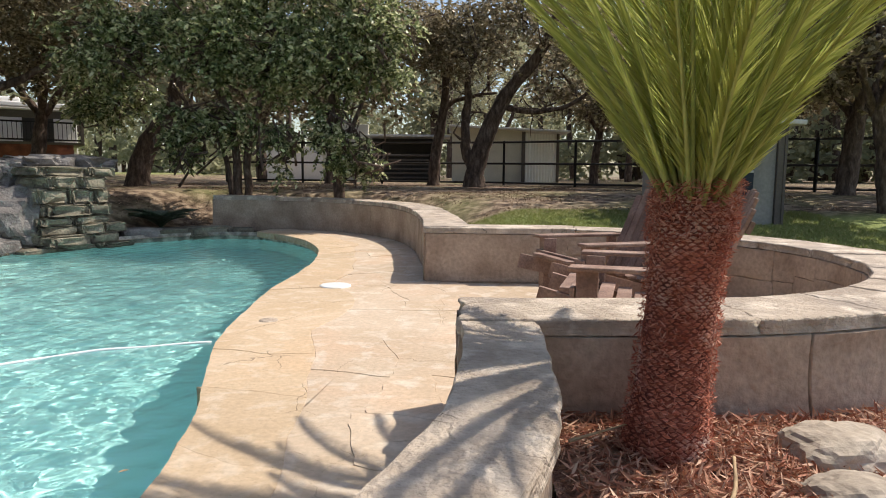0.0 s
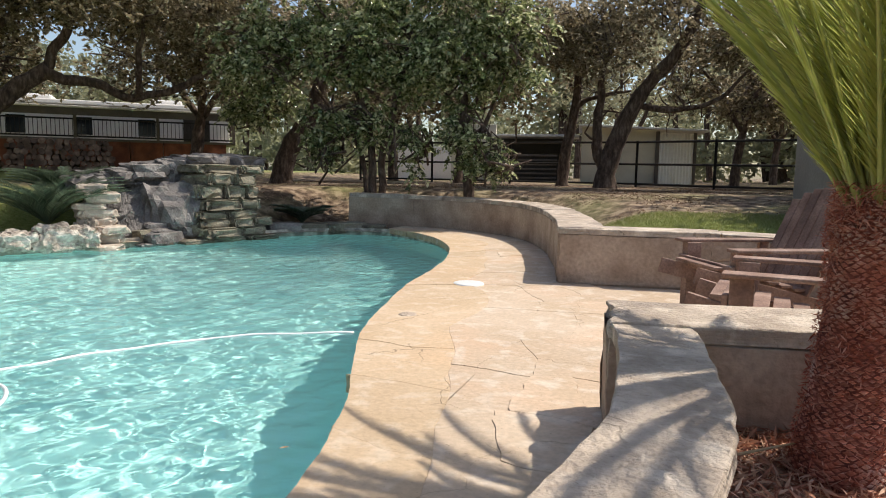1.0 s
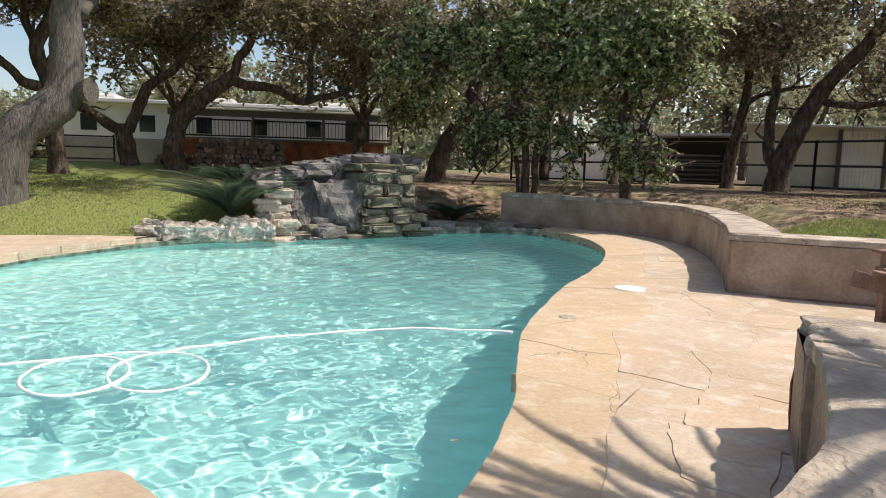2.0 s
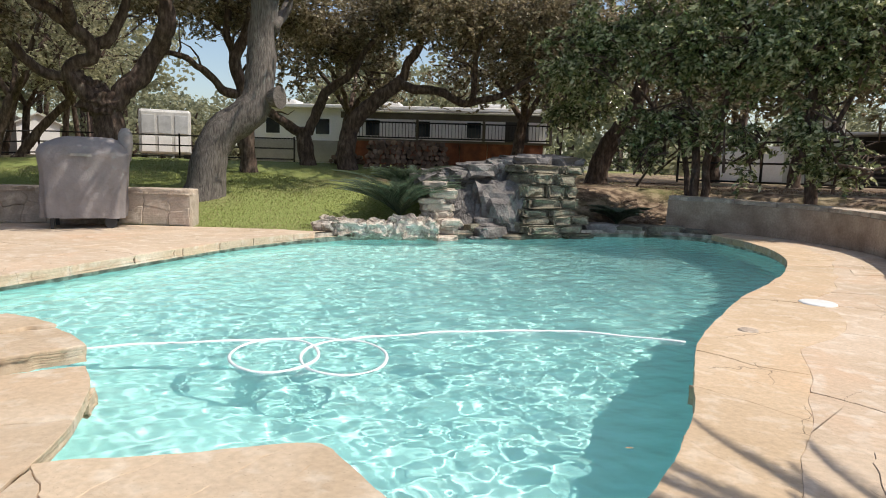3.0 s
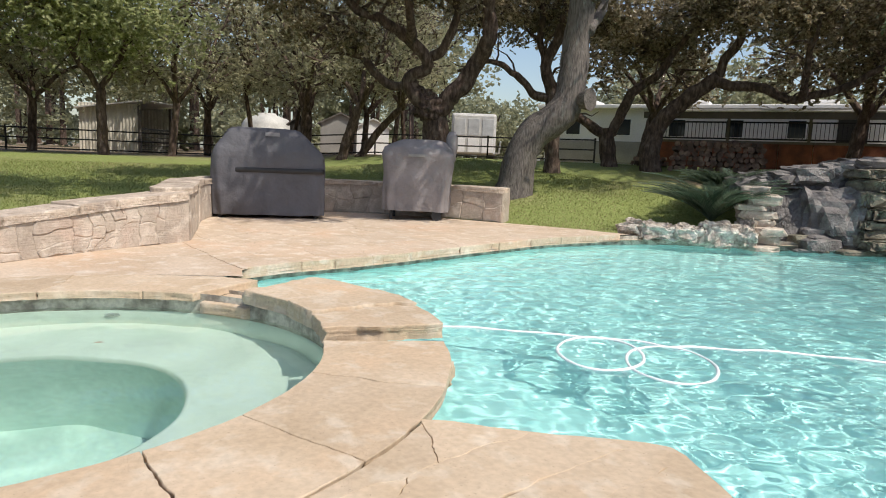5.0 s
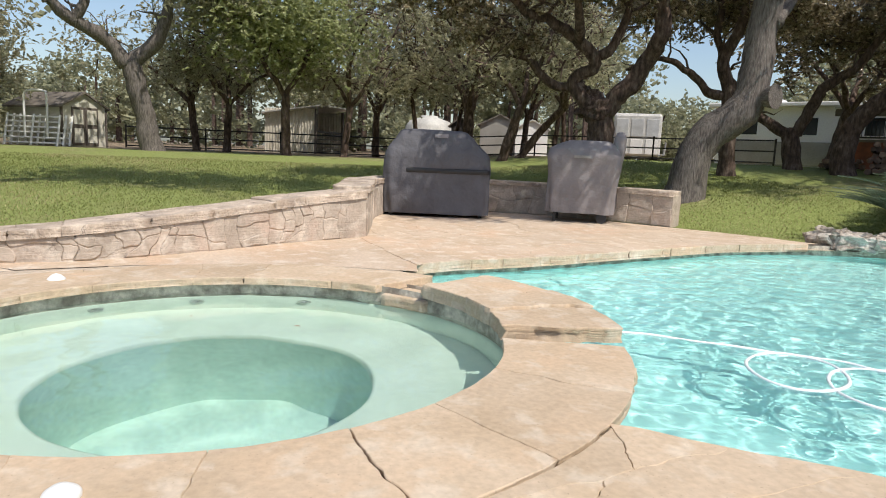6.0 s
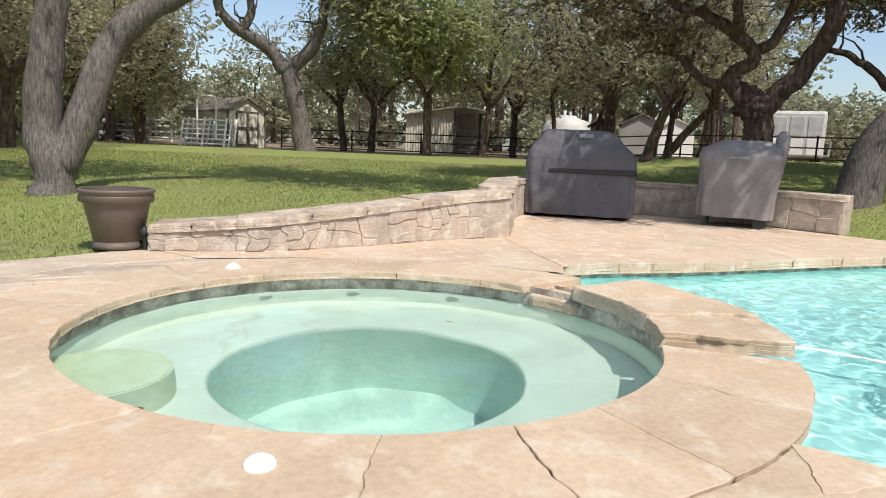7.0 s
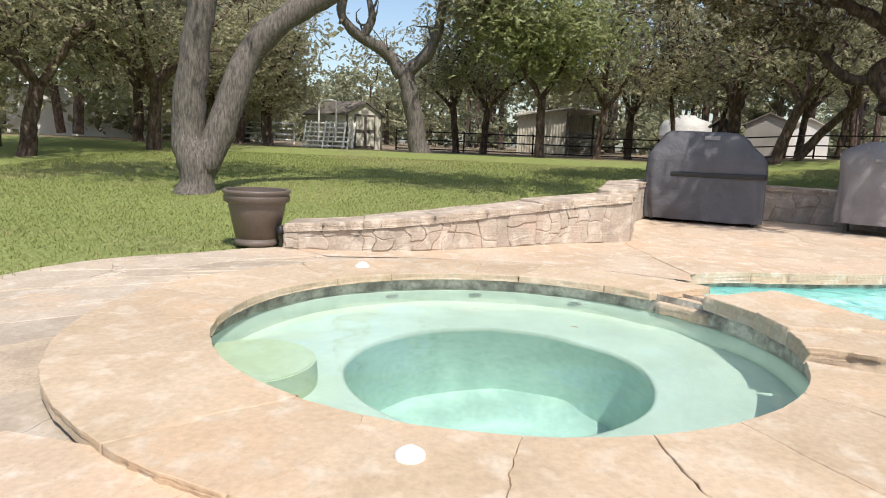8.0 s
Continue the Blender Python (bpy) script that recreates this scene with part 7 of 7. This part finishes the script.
smoker = thing("covered_smoker", (-11.5, 3.85, 0.0), "pellet smoker under a creased pale grey cover on wheels", "smoker", rz=62)
draped("cover", lerp_levels([(0.55, 0.37, 0.15, -0.02, 6), (0.575, 0.39, 0.5, -0.02, 6), (0.60, 0.39, 0.9, 0.0, 6), (0.60, 0.4, 1.1, 0.0, 6), (0.55, 0.37, 1.2, 0, 5), (0.42, 0.3, 1.3, 0.04, 4), (0.33, 0.24, 1.345, 0.05, 4)], 4), M["cover_light"], smoker, 503, 0.036)
draped("chimney_hood", lerp_levels([(0.10, 0.1, 1.0, 0.52, 3), (0.11, 0.11, 1.25, 0.55, 3), (0.10, 0.10, 1.42, 0.56, 3), (0.06, 0.06, 1.5, 0.56, 2)], 3), M["cover_light"], smoker, 504, 0.03, steps=24)
for y in (-0.3, 0.3):
    v, f = tube_arrays([(0.34, y - 0.03, 0.085), (0.34, y + 0.03, 0.085)], [0.085, 0.085], 18)
    mesh_part("wheel", v, f, M["black"], smoker)
    box_part("leg", (-0.45, -0.40, y - 0.03, y + 0.03, 0, 0.3), M["black"], smoker, 0.004)
box_part("lower_shelf", (-0.45, 0.42, -0.3, 0.3, 0.15, 0.2), M["black"], smoker)
mesh_part("logo_patch", [(-0.16, -0.428, 1.06), (0.12, -0.428, 1.06), (0.11, -0.42, 1.10), (-0.15, -0.42, 1.10)], [(0, 1, 2, 3)], M["grey_wall"], smoker, "pale printed patch")

pot = thing("plant_pot", (-7.53, -4.07, 0.0), "empty brown resin plant pot with a rolled rim", "plant pot")
prof = [(0.885 * q[0], 0.87 * q[1]) for q in [(0.0, 0.0), (0.235, 0.0), (0.25, 0.015), (0.247, 0.05), (0.235, 0.06), (0.315, 0.47), (0.335, 0.49), (0.36, 0.50), (0.362, 0.56), (0.35, 0.58), (0.375, 0.60), (0.38, 0.625), (0.36, 0.635), (0.33, 0.63), (0.325, 0.5), (0.24, 0.08), (0, 0.07)]]
v, f = [], []
for nm, i0, i1 in (("body", 0, 7), ("rope_band", 6, 9), ("rim", 8, 14), ("inside", 13, 17)):
    v, f = [], []
    for i, (rr, zz) in enumerate(prof[i0:i1]):
        for k in range(78):
            a = 2 * math.pi * k / 78
            w = 0.003 * math.sin(a * 26) if i0 + i in (7, 8) else 0
            v.append(((rr + w) * math.cos(a), (rr + w) * math.sin(a), zz))
    for i in range(i1 - i0 - 1):
        f += [(i * 78 + k, i * 78 + (k + 1) % 78, (i + 1) * 78 + (k + 1) % 78, (i + 1) * 78 + k) for k in range(78)]
    mesh_part(nm, v, f, M["pot"], pot, smooth=True)
bm = bmesh.new()
lump(bm, (0, 0, 0), (0.06, 0.055, 0.05), np.random.default_rng(9), 0.2, 1.5, 3)
spot = thing("path_light", (-7.47, -3.80, 0.16), "small dark garden light on the wall end", "garden light")
part("lamp_head", bm, M["black"], spot, smooth=True)
v, f = tube_arrays([(0, 0, -0.2), (0, 0, 0)], [0.015, 0.02], 8)
mesh_part("stem", v, f, M["black"], spot)


# ---- floating hose, lids ----
def hose(points, label, closed=False):
    n = 260
    line = smooth_line([(*p, WATER - 0.001) for p in points], n, closed)
    top = thing("pool_hose", tuple(line[0]), label, "hose")
    pts = [p - line[0] + UP * (0.003 * math.sin(i * 0.4)) for i, p in enumerate(line)]
    v, f = tube_arrays(pts, [0.0115] * len(pts), 8)
    mesh_part("tube", v, f, M["hose"], top, smooth=True)


def ring_pts(c, a, b_, rot, start, turns, n=30):
    return [(c[0] + a * math.cos(start + t) * math.cos(rot) - b_ * math.sin(start + t) * math.sin(rot), c[1] + a * math.cos(start + t) * math.sin(rot) + b_ * math.sin(start + t) * math.cos(rot)) for t in np.linspace(0, turns * 2 * math.pi, n)]


hose([(-6.2, 0.5), (-5.48, 1.02), (-5.24, 1.39), (-4.96, 1.75), (-4.82, 1.93)] + ring_pts((-4.43, 1.84), 0.365, 0.275, 2.44, 0.1, -1.02, 24) + [(-4.55, 2.29)] + ring_pts((-4.08, 2.11), 0.39, 0.27, 2.40, 0.1, -1.02, 24) + [(-4.30, 2.55), (-4.17, 2.75), (-4.0, 3.04), (-3.66, 3.42), (-3.26, 3.77), (-2.55, 4.05)], "white floating pool cleaner hose coiled on the water")


def floating_leaf(at, rz, long, label):
    top = thing("fallen_leaf", at, label, "leaf", "fallen leaves", rz)
    v = [(-long, 0, 0), (-long * 0.4, long * 0.34, 0.003), (long * 0.35, long * 0.3, 0.004), (long, 0, 0.002), (long * 0.35, -long * 0.3, 0.004), (-long * 0.4, -long * 0.34, 0.003), (0, 0, -0.001)]
    mesh_part("blade", v, [(6, 0, 5), (6, 5, 4), (6, 4, 3), (6, 3, 2), (6, 2, 1), (6, 1, 0)], M["dry_stalk"], top)


floating_leaf((-2.14, 1.98, WATER + 0.008), 30, 0.022, "pale dry leaf floating on the pool")
floating_leaf((-5.62, -1.05, -0.122), 70, 0.03, "small dry leaf floating on the spa water")
floating_leaf((-5.95, -1.75, -0.122), 10, 0.02, "small dry leaf floating on the spa water")


def lid(at, label, rad=0.14, dome=0.03, mat="white"):
    top = thing("skimmer_lid", at, label, "lid", "deck lids")
    prof = [(rad, 0.0), (rad, 0.012), (rad * 0.93, 0.018), (rad * 0.9, 0.02), (rad * 0.5, 0.014 + dome * 0.7), (0.0, 0.014 + dome)]
    v, f = [], []
    for rr, zz in prof:
        v += [(rr * math.cos(2 * math.pi * k / 32), rr * math.sin(2 * math.pi * k / 32), zz) for k in range(32)]
    for i in range(len(prof) - 1):
        f += [(i * 32 + k, i * 32 + (k + 1) % 32, (i + 1) * 32 + (k + 1) % 32, (i + 1) * 32 + k) for k in range(32)]
    mesh_part("disc", v, f, M[mat], top, smooth=True)


lid((-1.94, 5.62, -0.008), "round white skimmer lid set in the deck", 0.15, 0.004)
lid((-2.15, 4.11, -0.013), "small worn pale lid set in the deck", 0.07, 0.003, "cap")
lid((-3.30, -1.80, 0.012), "white domed plastic lid on the spa coping", 0.054, 0.03)
lid((-6.6, -2.76, 0.006), "white domed plastic lid on the patio", 0.062, 0.04)


# ---- wooden lounge chairs ----
def adirondack(at, rz, label):
    top = thing("adirondack_chair", at, label, "chair", "wooden lounge chairs", rz)
    # faces -y; seat slopes down to the back
    for s in (-1, 1):
        box_part("arm", (s * 0.40 - 0.07, s * 0.40 + 0.07, -0.34, 0.46, 0.53, 0.555), M["wood"], top, 0.008)
        box_part("front_leg", (s * 0.36 - 0.045, s * 0.36 + 0.045, -0.30, -0.18, 0.0, 0.53), M["wood"], top, 0.006)
        box_part("rear_leg", (s * 0.29 - 0.018, s * 0.29 + 0.018, -0.55, 0.62, -0.06, 0.06), M["wood"], top, 0.004, Matrix.Translation((0, 0, 0.22)) @ Matrix.Rotation(radians(-14), 4, "X"))
        box_part("arm_support", (s * 0.40 - 0.02, s * 0.40 + 0.02, 0.36, 0.44, 0.12, 0.53), M["wood"], top, 0.004)
    box_part("front_apron", (-0.40, 0.40, -0.335, -0.305, 0.34, 0.43), M["wood"], top, 0.006)
    for k in range(7):
        y = -0.36 + 0.105 * k
        box_part("seat_slat", (-0.30, 0.30, y - 0.045, y + 0.045, 0.39 - 0.25 * (y + 0.36), 0.412 - 0.25 * (y + 0.36)), M["wood"], top, 0.005)
    m = Matrix.Translation((0, 0.30, 0.2)) @ Matrix.Rotation(radians(-24), 4, "X")
    for k in range(7):
        x = (k - 3) * 0.098
        box_part("back_slat", (x - 0.045, x + 0.045, -0.01, 0.012, 0.0, 0.86 - 0.012 * (k - 3) ** 2), M["wood"], top, 0.005, m)
    for z_ in (0.3, 0.62):
        box_part("back_rail", (-0.34, 0.34, 0.014, 0.04, z_, z_ + 0.07), M["wood"], top, 0.004, m)
    return top


adirondack((0.33, 4.80, 0), -72, "weathered brown wooden lounge chair inside the round wall")
adirondack((0.27, 3.43, 0), -106, "weathered brown wooden lounge chair close to the palm")

stub = bmesh.new()
lump(stub, (0, 0, 0), (0.13, 0.085, 0.05), np.random.default_rng(91), 0.16, 2.2, 4, 0.9, 0.7)
stub = part("scupper_stone", stub, M["flag_spa"])
stub.location = (-4.28, 0.52, -0.07)
tagged(stub, "small broken tan stone jutting from under the spa coping", "stone")

# ---- flagstones ----
def strip(name, a, b_, z, nu, rows, label, seed, mat="flag", gap=0.002, proud=0.012, depth=0.075, wander=0.16, rag=0.008, edge=0.006, uneven=0.002, seg=8):
    ob = tagged(new(name), label, "paving", kind="structure")
    r = np.random.default_rng(seed)
    length = sum((q - p).length for p, q in zip(a, a[1:]))
    width = (b_[len(b_) // 2] - a[len(a) // 2]).length

    def surf(u, v):
        p = at_line(a, u).lerp(at_line(b_, u), v)
        p.z = z(u, v) if callable(z) else z
        return p

    pieces(ob, "flagstone", surf, lambda u, v: UP, nu, rows, M[mat], r, gap=gap, proud=proud, depth=depth, wander=wander, seg=seg, uneven=uneven, size=(length, width), rag=rag, edge=edge)
    return ob


deck_mid = [p.lerp(q, 0.36 + 0.09 * noise.noise(p * 1.4)) for p, q in zip(pool_right, deck_out)]
strip("pavement_pool_coping", pool_right, deck_mid, -0.012, 17, (1, 1), "tan flagstone coping along the pool", 601, "flag_edge", 0.0005, 0.012, 0.09, 0.09, 0.02, 0.0018, 0.002, 16)
strip("pavement_pool_right", deck_mid, deck_out, -0.012, 20, (2, 3), "pale pinkish flagstone pool deck", 608, "flag", 0.0005, 0.012, 0.09, 0.12, 0.02, 0.0018, 0.0025, 10)
strip("pavement_patio", patio_in, patio_out, -0.012, 11, (4, 6), "warm sand-coloured flagstone grill patio", 602, "flag", 0.0005, 0.012, 0.09, 0.28, 0.024, 0.002, 0.0016, 14)
# spa coping in slabs, one stretch standing higher
def arc(a0, a1, rad, n=40):
    return [SPA + Vector((SPA_X * math.cos(radians(a)), SPA_Y * math.sin(radians(a)), 0)) * (rad(a) if callable(rad) else rad) for a in np.linspace(a0, a1, n)]


def spa_out(a):
    return 2.26 + 0.08 * max(0, math.cos(radians(a + 60)))


for a0, a1, count in ((78, 58, 1), (58, 37, 1), (37, 22, 1), (22, -222, 13)):
    strip("pavement_spa_coping", arc(a0, a1 + 0.18, SPA_IN - 0.05), arc(a0 - 3, a1 - 2.82, spa_out), 0.0, count, (1, 1), "peach flagstone coping round the spa", 603 + a0, "flag_spa", 0.0007, 0.012, 0.045, 0.10, 0.018, 0.003, 0.002, 30)
strip("pavement_spa_raised", arc(122, 79, SPA_IN - 0.05), arc(122, 79, 2.3), 0.075, 3, (1, 1), "raised peach flagstone coping above the spa spillway", 604, "flag_spa", 0.001, 0.012, 0.09, 0.03, 0.042, 0.006, 0.006, 26)
strip("pavement_spillway", arc(137, 123, SPA_IN - 0.03), arc(137, 123, 2.2), -0.06, 1, (1, 1), "low flagstone of the spa spillway", 605, "flag_spa", 0.003, 0.012, 0.09, 0.0, 0.02, 0.012)
near_in = smooth_line([(-3.56, 0.12), (-3.5, 0.22), (-3.3, 0.44), (-3.13, 0.67), (-2.95, 0.9), (-2.78, 0.86), (-2.55, 0.78), (-2.2, 0.66), (-1.98, 0.68), (-1.85, 0.85)], 30)
near_out = smooth_line([tuple(p)[:2] for p in arc(44, 6, lambda a: spa_out(a) + 0.016, 9)] + [(-2.6, -1.5), (-2.1, -1.5), (-1.5, -1.1), (-1.1, -0.5), (-0.7, -0.2), (-0.5, 0.0)], 50)
strip("pavement_near", near_in, near_out, -0.005, 7, (1, 2), "peach flagstone landing between spa and pool", 606, "flag_spa", 0.0008, 0.012, 0.06, 0.05, 0.02, 0.004, 0.002, 16)
south_in = arc(-222, -40, lambda a: spa_out(a) - 0.07, 50)
south_out = smooth_line([(-7.42, -0.2), (-8.2, -1.4), (-7.6, -2.65), (-7.5, -3.8), (-7.0, -4.35), (-6.3, -5.0), (-5.2, -5.4), (-4.2, -5.8), (-2.8, -6.0), (-1.0, -5.5), (-0.5, -4.0)], 50)
strip("pavement_south", south_in, south_out, lambda u, v: -0.022 - 0.065 * max(0.0, min(1.0, (u - 0.48) / 0.2)), 15, (2, 4), "grey-tan flagstone paving with pale mortar joints by the lawn", 607, "flag_grey", 0.012, 0.012, 0.03, 0.12, 0.02, 0.006, 0.002, 12)
south_v = [p + UP * -0.055 for p in south_in] + [p + UP * -0.055 for p in south_out]
for i in range(50):
    dip = -0.022 - 0.065 * max(0.0, min(1.0, (i / 49 - 0.48) / 0.2)) + 0.006
    south_v[i].z = south_v[50 + i].z = dip
tagged(mesh_part("joint_bed", south_v, [(i, i + 1, 51 + i, 50 + i) for i in range(49)], M["pale_joint"]), "pale mortar joints of the side paving", "paving", kind="structure")
tagged(mesh_part("pavement_rest", [(-3.3, -3.3, -0.03), (-0.4, -6, -0.03), (-0.4, 0.1, -0.03), (-1.6, -1.0, -0.03), (-2.7, -1.1, -0.03), (-3.1, -1.8, -0.03)], [(0, 1, 2, 3, 4, 5)], M["flag"]), "plain sand-coloured paving", "paving", kind="structure")


# ---- dead leaves drifted on the slope behind the seat wall ----
def leaf_litter():
    r = np.random.default_rng(710)
    n = 60000
    X, Y = r.uniform(-9, 6, n), r.uniform(8.5, 18, n)
    # the leaves gather in dark streaks that also imitate dappled shade
    drift = np.sin(1.1 * X + 1.7 * np.sin(0.6 * Y)) + np.sin(2.6 * Y + 0.9 * np.sin(0.8 * X)) + 0.5 * np.sin(3.1 * X - 2.2 * Y)
    keep = (hard_distance(X, Y) > 0.15) & (drift + r.normal(0, 0.6, n) > 0.5) & ~((Y < 10.6) & (X > -1.2)) & ~((X < -3.5) & (Y < 11.0))
    X, Y = X[keep], Y[keep]
    ob = leaf_mesh("leaf_litter", np.stack([X, Y, land(X, Y) + 0.006], -1), 0.021, M["dead_leaf"], None, r, long=1.8, turned=4.0)
    tagged(ob, "drifts of dry brown oak leaves on bare soil", "leaf litter", kind="stuff")


leaf_litter()


# ---- grass ----
def grass():
    r = np.random.default_rng(700)
    n = 260000
    X = r.uniform(-19, -5, n)
    Y = r.uniform(-12, 9.5, n)
    far = r.random(n) < 0.25
    X = np.where(far, r.uniform(-1, 5, n), X)
    Y = np.where(far, r.uniform(6, 10.5, n), Y)
    d = hard_distance(X, Y)
    keep = (d > 0.02) & ~((Y > 7.0) & (X > -9.5) & (X < -1.2))
    X, Y = X[keep], Y[keep]
    Z = land(X, Y)
    n = len(X)
    h = r.uniform(0.015, 0.042, n)
    a = r.uniform(0, 2 * math.pi, n)
    lx, ly = r.normal(0, 0.025, n), r.normal(0, 0.025, n)
    w = 0.0036 + 0.0026 * np.clip(np.hypot(X + 1, Y + 1) / 8, 0, 2)
    v = np.empty((n, 3, 3))
    v[:, 0] = np.stack([X - w * np.cos(a), Y - w * np.sin(a), Z - 0.005], -1)
    v[:, 1] = np.stack([X + w * np.cos(a), Y + w * np.sin(a), Z - 0.005], -1)
    v[:, 2] = np.stack([X + lx, Y + ly, Z + h], -1)
    me = bpy.data.meshes.new("grass")
    me.vertices.add(3 * n)
    me.vertices.foreach_set("co", v.reshape(-1))
    me.loops.add(3 * n)
    me.loops.foreach_set("vertex_index", np.arange(3 * n))
    me.polygons.add(n)
    me.polygons.foreach_set("loop_start", np.arange(n) * 3)
    me.update(calc_edges=True)
    me.materials.append(M["grass"])
    me.materials.append(M["grass_dry"])
    # drier patches drift over the lawn
    dry = np.sin(0.9 * X + 1.3 * np.sin(0.55 * Y)) + np.sin(1.15 * Y - 0.8 * np.sin(0.7 * X) + 1.0) + 0.6 * np.sin(2.3 * X + 1.9 * Y)
    me.polygons.foreach_set("material_index", (dry + r.normal(0, 0.9, n) > 1.0).astype(np.int32))
    tagged(new("grass", me), "short green lawn grass", "grass", kind="stuff")


grass()
